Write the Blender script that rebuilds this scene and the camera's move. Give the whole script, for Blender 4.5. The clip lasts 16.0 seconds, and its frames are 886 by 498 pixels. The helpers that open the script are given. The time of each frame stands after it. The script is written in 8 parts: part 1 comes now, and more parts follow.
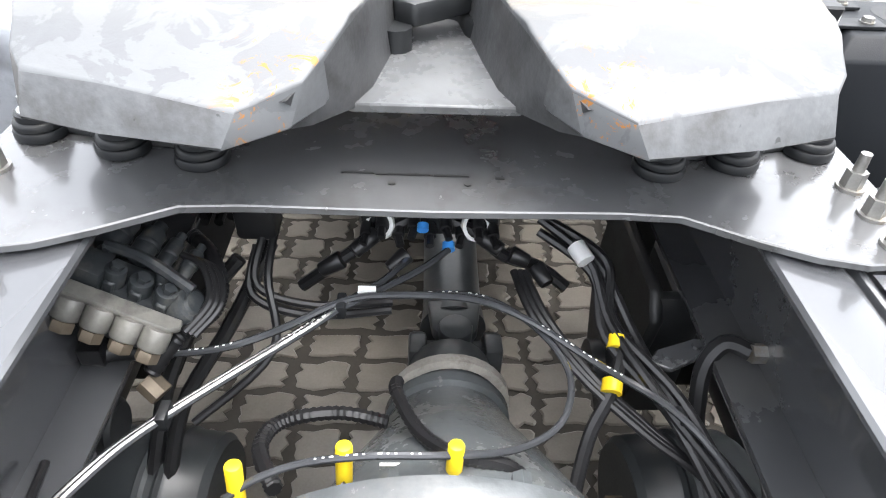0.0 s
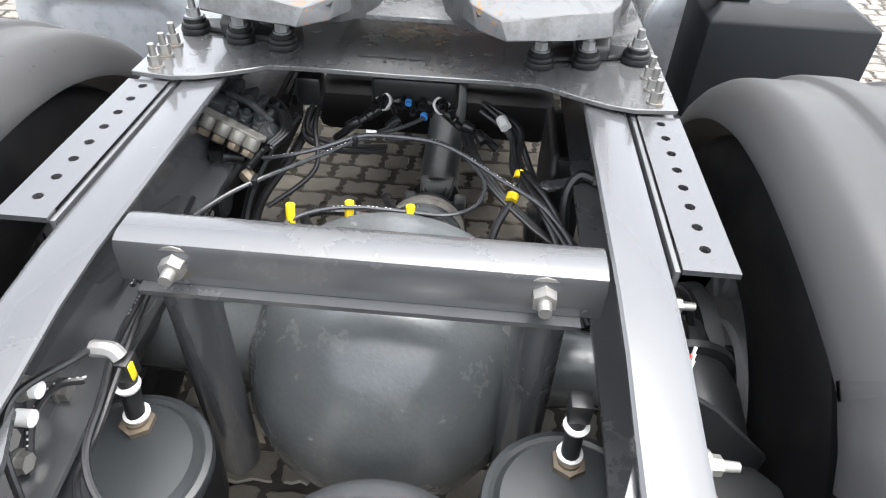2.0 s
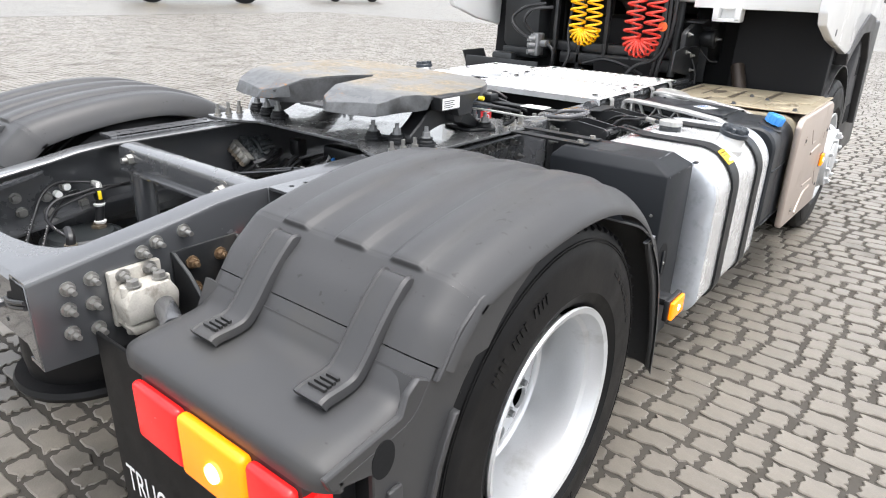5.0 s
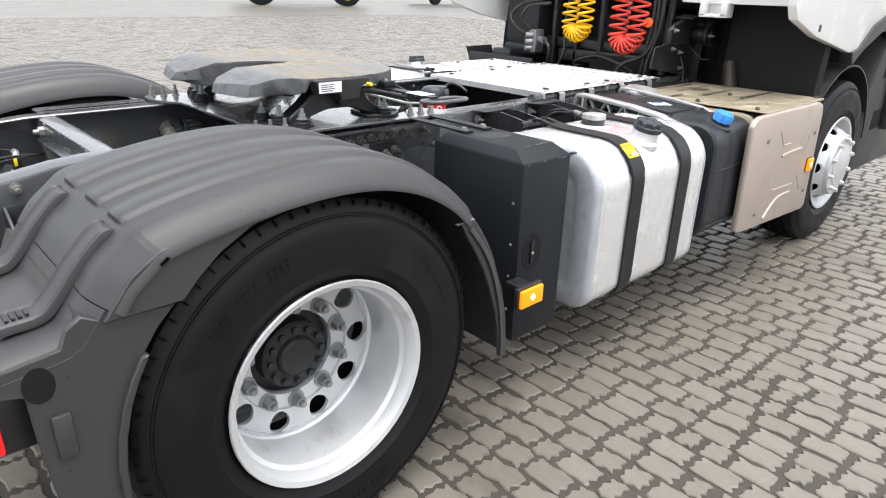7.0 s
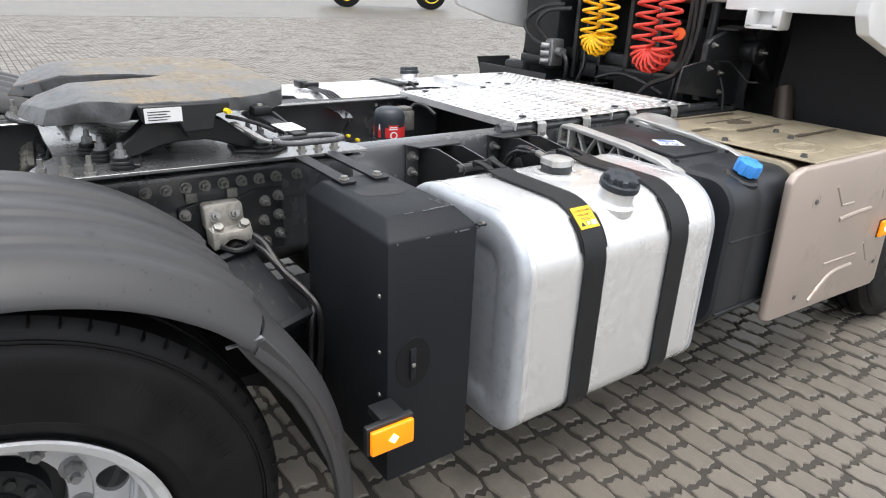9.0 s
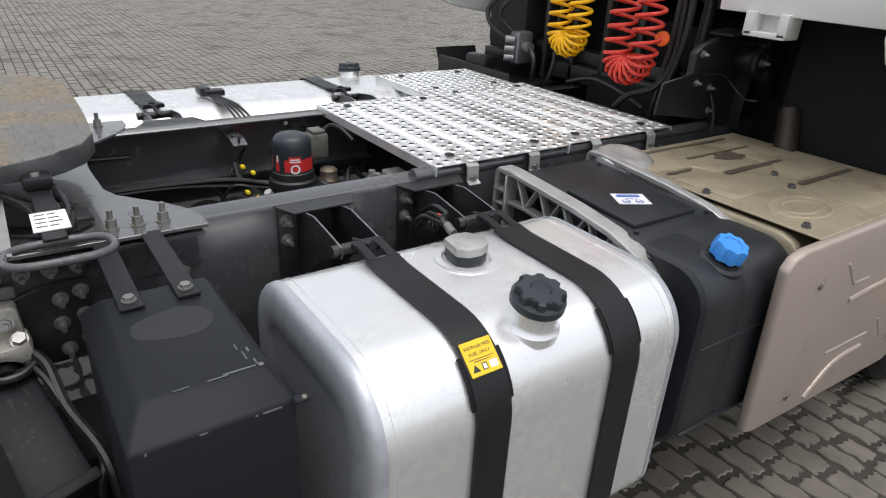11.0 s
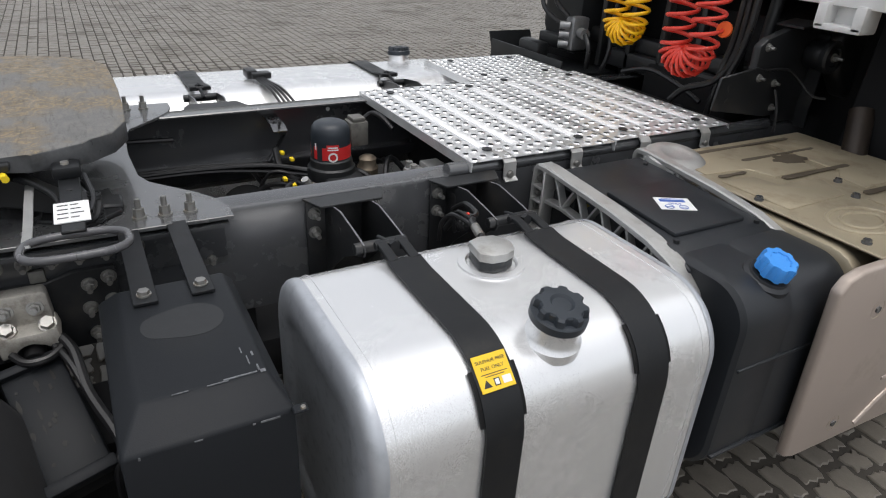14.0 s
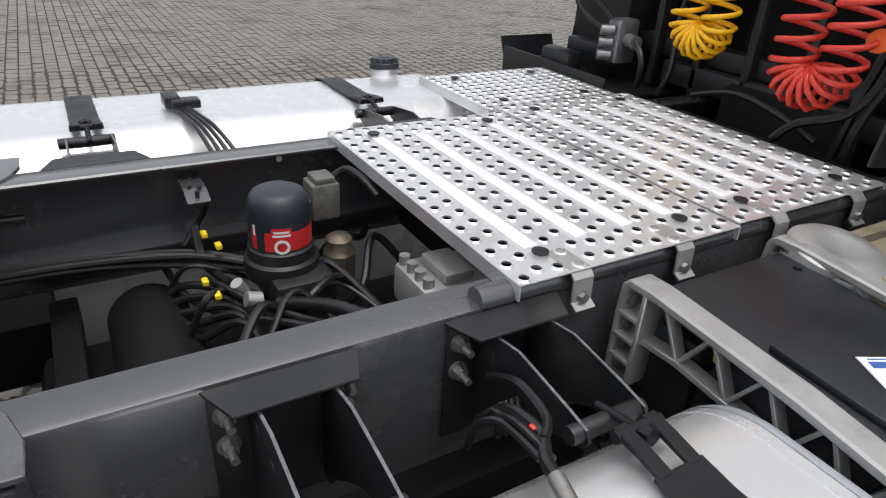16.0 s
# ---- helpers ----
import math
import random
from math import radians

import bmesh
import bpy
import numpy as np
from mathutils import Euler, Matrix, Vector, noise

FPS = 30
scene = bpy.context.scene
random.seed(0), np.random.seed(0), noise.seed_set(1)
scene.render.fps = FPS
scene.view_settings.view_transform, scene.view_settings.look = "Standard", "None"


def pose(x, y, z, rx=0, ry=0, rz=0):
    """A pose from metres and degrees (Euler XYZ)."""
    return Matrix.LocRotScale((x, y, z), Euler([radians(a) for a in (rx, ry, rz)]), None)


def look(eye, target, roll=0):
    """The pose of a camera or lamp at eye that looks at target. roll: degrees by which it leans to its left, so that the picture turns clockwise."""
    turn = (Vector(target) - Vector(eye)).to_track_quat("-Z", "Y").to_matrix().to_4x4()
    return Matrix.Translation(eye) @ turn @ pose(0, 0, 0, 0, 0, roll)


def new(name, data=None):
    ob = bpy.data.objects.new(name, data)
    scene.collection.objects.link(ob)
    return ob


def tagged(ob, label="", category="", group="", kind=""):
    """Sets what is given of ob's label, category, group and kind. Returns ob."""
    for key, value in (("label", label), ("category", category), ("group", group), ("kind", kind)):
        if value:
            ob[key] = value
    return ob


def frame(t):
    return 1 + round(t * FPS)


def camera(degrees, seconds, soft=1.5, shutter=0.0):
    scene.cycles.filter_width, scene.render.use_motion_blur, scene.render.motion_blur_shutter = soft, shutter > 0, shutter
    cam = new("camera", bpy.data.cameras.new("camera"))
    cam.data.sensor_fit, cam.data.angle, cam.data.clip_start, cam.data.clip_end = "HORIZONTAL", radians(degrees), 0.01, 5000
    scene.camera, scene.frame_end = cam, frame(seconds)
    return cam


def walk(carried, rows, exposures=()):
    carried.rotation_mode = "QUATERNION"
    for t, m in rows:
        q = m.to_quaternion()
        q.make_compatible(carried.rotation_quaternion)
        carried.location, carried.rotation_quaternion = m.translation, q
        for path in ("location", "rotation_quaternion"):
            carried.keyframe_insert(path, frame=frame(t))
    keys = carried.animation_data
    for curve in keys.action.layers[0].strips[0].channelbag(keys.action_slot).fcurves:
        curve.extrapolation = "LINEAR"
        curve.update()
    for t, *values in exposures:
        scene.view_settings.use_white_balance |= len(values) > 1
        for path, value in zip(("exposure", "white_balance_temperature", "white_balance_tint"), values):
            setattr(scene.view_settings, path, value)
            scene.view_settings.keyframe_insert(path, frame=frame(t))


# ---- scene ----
cam = camera(68.9, 16.0, soft=1.1)
PATH = [
    (0, (-0.015, 0.122, 1.42), (0.06, 1.651, 0.133), 2.9),
    (0.5, (-0.011, 0.044, 1.46), (0.044, 1.535, 0.129), 2.7),
    (1, (0.007, -0.04, 1.51), (0.038, 1.381, 0.102), 2.2),
    (1.5, (0.05, -0.235, 1.567), (0.055, 1.191, 0.165), 2.4),
    (2, (0.146, -0.496, 1.574), (0.074, 1.022, 0.274), 2.9),
    (2.5, (0.345, -0.68, 1.537), (-0.043, 0.992, 0.511), 2.4),
    (3, (0.649, -0.799, 1.527), (-0.065, 0.844, 0.636), 2.1),
    (3.5, (0.925, -0.887, 1.513), (0.039, 0.682, 0.646), 1.8),
    (4, (1.253, -0.942, 1.539), (0.217, 0.554, 0.711), 1.3),
    (4.5, (1.584, -0.881, 1.523), (0.494, 0.606, 0.747), 1.0),
    (4.7, (1.69, -0.881, 1.525), (0.588, 0.604, 0.762), 1.4),
    (6.8, (2.486, -0.47, 1.51), (1.135, 0.8, 0.76), 1.5),
    (7, (2.487, -0.392, 1.496), (1.138, 0.877, 0.741), 1.6),
    (7.5, (2.364, -0.137, 1.478), (1.024, 1.136, 0.716), 1.7),
    (8, (2.291, 0.108, 1.455), (0.93, 1.365, 0.7), 2.2),
    (8.5, (2.323, 0.356, 1.484), (0.841, 1.47, 0.735), 2.4),
    (9, (2.302, 0.534, 1.489), (0.799, 1.619, 0.737), 2.3),
    (9.5, (2.162, 0.72, 1.508), (0.705, 1.864, 0.753), 2.3),
    (9.7, (2.123, 0.78, 1.515), (0.684, 1.947, 0.764), 2.2),
    (11.8, (1.92, 1.261, 1.67), (0.432, 2.214, 0.734), 3.7),
    (12, (1.925, 1.261, 1.669), (0.422, 2.192, 0.734), 3.5),
    (12.5, (1.94, 1.247, 1.668), (0.419, 2.15, 0.735), 3.2),
    (13, (1.945, 1.229, 1.667), (0.416, 2.123, 0.736), 3.3),
    (13.5, (1.946, 1.24, 1.661), (0.414, 2.129, 0.733), 3.2),
    (14, (1.936, 1.256, 1.658), (0.404, 2.143, 0.729), 3.2),
    (14.5, (1.918, 1.274, 1.654), (0.384, 2.158, 0.724), 3.3),
    (15, (1.791, 1.352, 1.626), (0.262, 2.236, 0.687), 3.2),
    (15.5, (1.479, 1.501, 1.605), (-0.036, 2.403, 0.661), 3.2),
    (16, (1.135, 1.622, 1.55), (-0.369, 2.55, 0.614), 3.6),
]
walk(cam, [(t, look(eye, target, roll)) for t, eye, target, roll in PATH],
     exposures=[(0.0, 2.62), (1.0, 2.52), (2.5, 2.22), (3.3, 2.06), (4.2, 1.86), (7.0, 1.52), (8.7, 1.32), (9.5, 1.06), (11.8, 0.36), (14.5, 0.34), (15.5, 0.40), (16.0, 0.44)])


# ---- world and light ----
world = bpy.data.worlds.new("overcast_sky")
scene.world = world
world.use_nodes = True
wn, wl = world.node_tree.nodes, world.node_tree.links
sky = wn.new("ShaderNodeTexSky")
sky.sky_type = "NISHITA"
sky.sun_disc = False
sky.sun_elevation, sky.sun_rotation = radians(79), radians(90)
sky.air_density, sky.dust_density, sky.ozone_density = 1.0, 4.0, 1.0
grey = wn.new("ShaderNodeHueSaturation")
grey.inputs["Saturation"].default_value = 0.24
wl.new(sky.outputs[0], grey.inputs["Color"])
wl.new(grey.outputs[0], wn["Background"].inputs["Color"])
wn["Background"].inputs["Strength"].default_value = 0.165

sun_data = bpy.data.lights.new("sun", "SUN")
sun_data.energy, sun_data.angle, sun_data.color = 0.32, radians(95), (0.985, 0.99, 1.0)
sun = new("sun", sun_data)
sun.matrix_world = look((0, 0, 0), (-0.16, 0.0, -1.0))


# ---- materials ----
def material(name, colour, rough=0.5, metal=0.0, var=0.15, scale=8.0, bump=0.0, bump_scale=120.0, spec=0.5, dirt=None, dirt_amount=0.0, dirt_scale=3.0, coat=0.0, pieces=0.0, rough_var=0.12, specks=0.0, speck_scale=55.0):
    """A painted or plain surface: colour that varies at two scales, stains, fine relief and uneven gloss."""
    m = bpy.data.materials.new(name)
    m.use_nodes = True
    n, l = m.node_tree.nodes, m.node_tree.links
    b = n["Principled BSDF"]
    b.inputs["Metallic"].default_value = metal
    b.inputs["Specular IOR Level"].default_value = spec
    b.inputs["Coat Weight"].default_value = coat
    tc = n.new("ShaderNodeTexCoord")
    big, fine = n.new("ShaderNodeTexNoise"), n.new("ShaderNodeTexNoise")
    big.inputs["Scale"].default_value, big.inputs["Detail"].default_value = scale, 5.0
    fine.inputs["Scale"].default_value, fine.inputs["Detail"].default_value = bump_scale, 3.0
    l.new(tc.outputs["Object"], big.inputs["Vector"])
    l.new(tc.outputs["Object"], fine.inputs["Vector"])
    mixv = n.new("ShaderNodeMath")
    mixv.operation = "MULTIPLY_ADD"
    l.new(fine.outputs[0], mixv.inputs[0])
    mixv.inputs[1].default_value = 0.45
    l.new(big.outputs[0], mixv.inputs[2])
    ramp = n.new("ShaderNodeMapRange")
    ramp.inputs[1].default_value, ramp.inputs[2].default_value = 0.35, 1.1
    ramp.inputs[3].default_value, ramp.inputs[4].default_value = 1.0 - var, 1.0 + var
    l.new(mixv.outputs[0], ramp.inputs[0])
    tone = n.new("ShaderNodeVectorMath")
    tone.operation = "SCALE"
    tone.inputs[0].default_value = colour[:3]
    l.new(ramp.outputs[0], tone.inputs["Scale"])
    last = tone.outputs[0]
    if pieces:
        info = n.new("ShaderNodeObjectInfo")
        geo = n.new("ShaderNodeNewGeometry")
        add = n.new("ShaderNodeMath")
        add.operation = "ADD"
        l.new(info.outputs["Random"], add.inputs[0])
        l.new(geo.outputs["Random Per Island"], add.inputs[1])
        pm = n.new("ShaderNodeMapRange")
        pm.inputs[2].default_value = 2.0
        pm.inputs[3].default_value, pm.inputs[4].default_value = 1 - pieces, 1 + pieces
        l.new(add.outputs[0], pm.inputs[0])
        t2 = n.new("ShaderNodeVectorMath")
        t2.operation = "SCALE"
        l.new(last, t2.inputs[0])
        l.new(pm.outputs[0], t2.inputs["Scale"])
        last = t2.outputs[0]
    rough_out = None
    if dirt:
        dn = n.new("ShaderNodeTexNoise")
        dn.inputs["Scale"].default_value, dn.inputs["Detail"].default_value, dn.inputs["Roughness"].default_value = dirt_scale, 8.0, 0.65
        l.new(tc.outputs["Object"], dn.inputs["Vector"])
        dr = n.new("ShaderNodeMapRange")
        dr.inputs[1].default_value, dr.inputs[2].default_value = 0.62 - 0.3 * dirt_amount, 0.78 - 0.25 * dirt_amount
        dr.inputs[4].default_value = min(1.0, 0.4 + dirt_amount)
        l.new(dn.outputs[0], dr.inputs[0])
        mx = n.new("ShaderNodeMix")
        mx.data_type = "RGBA"
        l.new(dr.outputs[0], mx.inputs[0])
        l.new(last, mx.inputs[6])
        mx.inputs[7].default_value = (*dirt, 1)
        last = mx.outputs[2]
        rough_out = dr.outputs[0]
    if specks:
        sn = n.new("ShaderNodeTexNoise")
        sn.inputs["Scale"].default_value, sn.inputs["Detail"].default_value = speck_scale, 2.0
        l.new(tc.outputs["Object"], sn.inputs["Vector"])
        gate = n.new("ShaderNodeMath")
        gate.operation = "MULTIPLY_ADD"
        l.new(big.outputs[0], gate.inputs[0])
        gate.inputs[1].default_value = 0.35
        l.new(sn.outputs[0], gate.inputs[2])
        sr = n.new("ShaderNodeMapRange")
        sr.inputs[1].default_value, sr.inputs[2].default_value, sr.inputs[4].default_value = 0.90, 0.93, specks
        l.new(gate.outputs[0], sr.inputs[0])
        ms = n.new("ShaderNodeMix")
        ms.data_type = "RGBA"
        l.new(sr.outputs[0], ms.inputs[0])
        l.new(last, ms.inputs[6])
        ms.inputs[7].default_value = (0.012, 0.0115, 0.011, 1)
        last = ms.outputs[2]
    l.new(last, b.inputs["Base Color"])
    rr = n.new("ShaderNodeMapRange")
    rr.inputs[1].default_value, rr.inputs[2].default_value = 0.3, 1.1
    rr.inputs[3].default_value, rr.inputs[4].default_value = max(0.03, rough - rough_var), min(1.0, rough + rough_var)
    l.new(mixv.outputs[0], rr.inputs[0])
    if rough_out is not None:
        ra = n.new("ShaderNodeMath")
        ra.operation = "MULTIPLY_ADD"
        l.new(rough_out, ra.inputs[0])
        ra.inputs[1].default_value = 0.2
        l.new(rr.outputs[0], ra.inputs[2])
        l.new(ra.outputs[0], b.inputs["Roughness"])
    else:
        l.new(rr.outputs[0], b.inputs["Roughness"])
    if bump:
        bp = n.new("ShaderNodeBump")
        bp.inputs["Strength"].default_value = bump
        bp.inputs["Distance"].default_value = 0.004
        l.new(mixv.outputs[0], bp.inputs["Height"])
        l.new(bp.outputs[0], b.inputs["Normal"])
    return m


def lit(name, colour, strength):
    """A lamp lens that gives off light."""
    m = material(name, colour, 0.2, 0, 0.05)
    b = m.node_tree.nodes["Principled BSDF"]
    b.inputs["Emission Color"].default_value = (*colour, 1)
    b.inputs["Emission Strength"].default_value = strength
    return m


PAINT = material("chassis_paint", (0.050, 0.052, 0.056), 0.25, 0.0, 0.06, 3, 0.0, 30, spec=1.0, coat=0.5, dirt=(0.075, 0.073, 0.069), dirt_amount=0.18, dirt_scale=3.5, rough_var=0.04)
DARK = material("dark_chassis_paint", (0.014, 0.015, 0.0165), 0.42, 0.0, 0.25, 6, 0.08, 200, dirt=(0.05, 0.045, 0.04), dirt_amount=0.3, dirt_scale=6)
PLASTIC = material("grained_black_plastic", (0.038, 0.038, 0.0395), 0.42, 0, 0.10, 3, 0.10, 900, spec=0.42, dirt=(0.050, 0.048, 0.045), dirt_amount=0.25, dirt_scale=4, specks=0.75)
BOXBLACK = material("matt_black_coating", (0.0105, 0.0122, 0.0148), 0.5, 0, 0.15, 4, 0.15, 500, spec=0.24, dirt=(0.020, 0.021, 0.022), dirt_amount=0.2, dirt_scale=5)
RUBBER = material("tyre_rubber", (0.0045, 0.0045, 0.005), 0.5, 0, 0.2, 12, 0.1, 250, spec=0.22, dirt=(0.012, 0.0115, 0.011), dirt_amount=0.3, dirt_scale=5)
HOSE = material("black_hose", (0.012, 0.012, 0.013), 0.35, 0, 0.2, 30)
GREYHOSE = material("grey_air_line", (0.085, 0.085, 0.09), 0.22, 0, 0.15, 30)
NYLON = material("dark_nylon_line", (0.04, 0.042, 0.046), 0.16, 0, 0.15, 30, spec=0.8)
RIM = material("silver_rim_paint", (0.56, 0.57, 0.58), 0.36, 0.4, 0.08, 6, 0.03, 200, dirt=(0.3, 0.29, 0.27), dirt_amount=0.15, dirt_scale=6)
HUB = material("greasy_dark_hub", (0.02, 0.0215, 0.023), 0.4, 0.2, 0.3, 10, 0.1, 100)
ZINC = material("zinc_plated_steel", (0.30, 0.295, 0.28), 0.38, 0.7, 0.25, 40, 0.05, 400, dirt=(0.22, 0.16, 0.09), dirt_amount=0.3, dirt_scale=30)
ALU = material("cast_aluminium", (0.45, 0.45, 0.44), 0.45, 0.6, 0.15, 20, 0.12, 300, dirt=(0.3, 0.28, 0.25), dirt_amount=0.25, dirt_scale=12)
TANK = material("brushed_aluminium", (0.82, 0.825, 0.83), 0.27, 0.66, 0.015, 3, 0.005, 600, rough_var=0.02)
TANKEND = material("grey_tank_end", (0.46, 0.485, 0.52), 0.38, 0.45, 0.10, 20, 0.08, 400, dirt=(0.34, 0.36, 0.39), dirt_amount=0.35, dirt_scale=30)
STEPALU = material("bright_tread_aluminium", (0.72, 0.725, 0.73), 0.34, 0.6, 0.08, 9, 0.03, 500, dirt=(0.42, 0.42, 0.41), dirt_amount=0.25, dirt_scale=7)
RUBBED = material("rubbed_bright_aluminium", (0.91, 0.915, 0.92), 0.42, 0.25, 0.05, 14, 0.03, 400, dirt=(0.7, 0.7, 0.69), dirt_amount=0.15, dirt_scale=20)
CAST = material("weathered_clamp_casting", (0.42, 0.40, 0.36), 0.55, 0.25, 0.25, 25, 0.25, 200, dirt=(0.12, 0.10, 0.08), dirt_amount=0.35, dirt_scale=18)
DIFF = material("grey_green_axle_paint", (0.085, 0.093, 0.097), 0.22, 0.1, 0.25, 9, 0.22, 110, dirt=(0.14, 0.136, 0.128), dirt_amount=0.25, dirt_scale=7, rough_var=0.07)
BEIGE = material("beige_heat_shield_paint", (0.42, 0.355, 0.31), 0.38, 0.35, 0.07, 4, 0.04, 300, dirt=(0.30, 0.25, 0.2), dirt_amount=0.15, dirt_scale=4)
TAN = material("stained_tan_heat_shield", (0.36, 0.31, 0.22), 0.42, 0.35, 0.12, 6, 0.08, 200, dirt=(0.17, 0.13, 0.085), dirt_amount=0.38, dirt_scale=4)
WHITE = material("white_cab_paint", (0.80, 0.80, 0.79), 0.22, 0, 0.03, 4, coat=0.4)
WHITEPL = material("white_plastic", (0.75, 0.75, 0.74), 0.4, 0, 0.05, 20)
YELLOW = material("yellow_hose", (0.95, 0.52, 0.008), 0.3, 0, 0.08, 15)
YCLIP = material("yellow_plastic", (0.85, 0.62, 0.02), 0.35, 0, 0.08, 30)
RED = material("red_hose", (0.70, 0.055, 0.035), 0.3, 0, 0.08, 15)
BLUE = material("bright_blue_plastic", (0.05, 0.27, 0.72), 0.32, 0, 0.06, 20)
CAPBLK = material("dark_filler_cap_plastic", (0.022, 0.028, 0.036), 0.4, 0, 0.2, 30, 0.08, 300)
ADBODY = material("black_moulded_plastic", (0.016, 0.0183, 0.0218), 0.42, 0, 0.15, 6, 0.08, 600, spec=0.4, dirt=(0.035, 0.036, 0.038), dirt_amount=0.2, dirt_scale=6)
STRAP = material("black_strap_steel", (0.011, 0.012, 0.0135), 0.42, 0, 0.2, 15, 0.05, 300, spec=0.3, dirt=(0.03, 0.028, 0.025), dirt_amount=0.2, dirt_scale=20)
BRASS = material("tarnished_brass", (0.17, 0.14, 0.105), 0.5, 0.6, 0.3, 40, 0.1, 200)
RUST = material("rusty_bolt_steel", (0.17, 0.108, 0.06), 0.6, 0.3, 0.4, 60, 0.2, 300)
LABELW = material("white_label", (0.78, 0.78, 0.77), 0.45, 0, 0.04, 30)
LABELY = material("yellow_label", (0.86, 0.55, 0.02), 0.45, 0, 0.04, 30)
LABELR = material("red_label", (0.62, 0.03, 0.03), 0.4, 0, 0.05, 30)
INK = material("black_ink", (0.02, 0.02, 0.02), 0.5, 0, 0.05, 30)
BLUEINK = material("blue_ink", (0.05, 0.12, 0.4), 0.5, 0, 0.05, 30)
AMBER = lit("amber_lamp_lens", (1.0, 0.24, 0.004), 0.30)
AMBERHOT = lit("amber_lamp_bulb", (1.0, 0.72, 0.25), 2.2)
TAILRED = lit("red_tail_lens", (0.75, 0.012, 0.012), 0.28)
SAND_CRUST = material("dried_mud", (0.032, 0.031, 0.029), 0.8, 0, 0.3, 40, 0.2, 300)
DARKBROWN = material("dark_brown_streak", (0.075, 0.06, 0.042), 0.5, 0, 0.4, 30, 0.2, 150)
DULLCHIP = material("dull_metal_scratch", (0.15, 0.155, 0.165), 0.5, 0.2, 0.5, 60)
VALVE = material("oily_valve_casting", (0.03, 0.034, 0.037), 0.36, 0.1, 0.4, 30, 0.2, 200, dirt=(0.12, 0.115, 0.10), dirt_amount=0.3, dirt_scale=30)
# near-black base colour stands in for shade in recesses and under the cab
SHADEBLACK = material("shade_black", (0.0085, 0.0087, 0.0095), 0.7, 0, 0.3, 8, 0.1, 200, spec=0.2)
WETPAINT = material("wet_chassis_paint", (0.085, 0.0865, 0.089), 0.2, 0.0, 0.10, 5, 0.0, 40, spec=1.0, coat=0.5, dirt=(0.030, 0.028, 0.025), dirt_amount=0.34, dirt_scale=7, rough_var=0.16)
ALLOY = material("dull_valve_alloy", (0.17, 0.165, 0.15), 0.45, 0.3, 0.35, 30, 0.2, 200, dirt=(0.05, 0.048, 0.044), dirt_amount=0.35, dirt_scale=25)
ORANGE = material("orange_plastic", (0.85, 0.13, 0.02), 0.35, 0, 0.08, 20)


# ---- mesh tools ----
def finish(bm, angle=38):
    me = bpy.data.meshes.new("m")
    bmesh.ops.recalc_face_normals(bm, faces=bm.faces)
    bm.to_mesh(me)
    bm.free()
    me.polygons.foreach_set("use_smooth", [True] * len(me.polygons))
    me.set_sharp_from_angle(angle=radians(angle))
    return me


def part(name, bm, mat, parent, label="", angle=38, at=None):
    """Links a bmesh, or a mesh that is shared, as one part under a thing or another part."""
    me = bm if isinstance(bm, bpy.types.Mesh) else finish(bm, angle)
    if mat and not me.materials:
        me.materials.append(mat)
    ob = new(name, me)
    ob.parent = parent
    if at is not None:
        ob.matrix_basis = at
    if label:
        ob["label"] = label
    if name in TINY:
        ob["kind"] = "stuff"
    return ob


TINY = {"sidewall_marking", "print", "lettering", "pictograms", "symbols"}


def part_each(name, bm, mat, parent, label="", angle=38):
    """One part for every separate piece in the bmesh."""
    left = set(bm.verts)
    while left:
        seed = left.pop()
        isle, stack = {seed}, [seed]
        while stack:
            for e in stack.pop().link_edges:
                for v in e.verts:
                    if v in left:
                        left.discard(v)
                        isle.add(v)
                        stack.append(v)
        sub = bmesh.new()
        made = {v: sub.verts.new(v.co) for v in isle}
        for f in {f for v in isle for f in v.link_faces}:
            sub.faces.new([made[v] for v in f.verts])
        part(name, sub, mat, parent, label, angle)
    bm.free()


def thing(name, label, category, at=None, group="", kind=""):
    ob = new(name)
    if at is not None:
        ob.matrix_basis = at
    return tagged(ob, label, category, group, kind)


def B():
    return bmesh.new()


def bevel(bm, verts, w, seg=2):
    if w > 0:
        es = {e for v in verts for e in v.link_edges}
        bmesh.ops.bevel(bm, geom=list(es), offset=w, segments=seg, profile=0.5, affect="EDGES", clamp_overlap=True)


def box(bm, x0, x1, y0, y1, z0, z1, w=0.0, seg=2, m=None):
    vs = bmesh.ops.create_cube(bm, size=1.0)["verts"]
    t = Matrix.Translation(((x0 + x1) / 2, (y0 + y1) / 2, (z0 + z1) / 2)) @ Matrix.Diagonal((x1 - x0, y1 - y0, z1 - z0, 1))
    bmesh.ops.transform(bm, matrix=(m @ t) if m else t, verts=vs)
    bevel(bm, vs, w, seg)
    return bm


def cyl(bm, p0, p1, r0, r1=None, n=16, w=0.0):
    p0, p1 = Vector(p0), Vector(p1)
    d = p1 - p0
    vs = bmesh.ops.create_cone(bm, cap_ends=True, segments=n, radius1=r0, radius2=r0 if r1 is None else r1, depth=d.length)["verts"]
    bmesh.ops.transform(bm, matrix=Matrix.Translation((p0 + p1) / 2) @ d.to_track_quat("Z", "Y").to_matrix().to_4x4(), verts=vs)
    if w:
        es = [e for e in {e for v in vs for e in v.link_edges} if len(e.link_faces) == 2 and any(len(f.verts) > 4 for f in e.link_faces)]
        bmesh.ops.bevel(bm, geom=es, offset=w, segments=2, profile=0.5, affect="EDGES", clamp_overlap=True)
    return bm


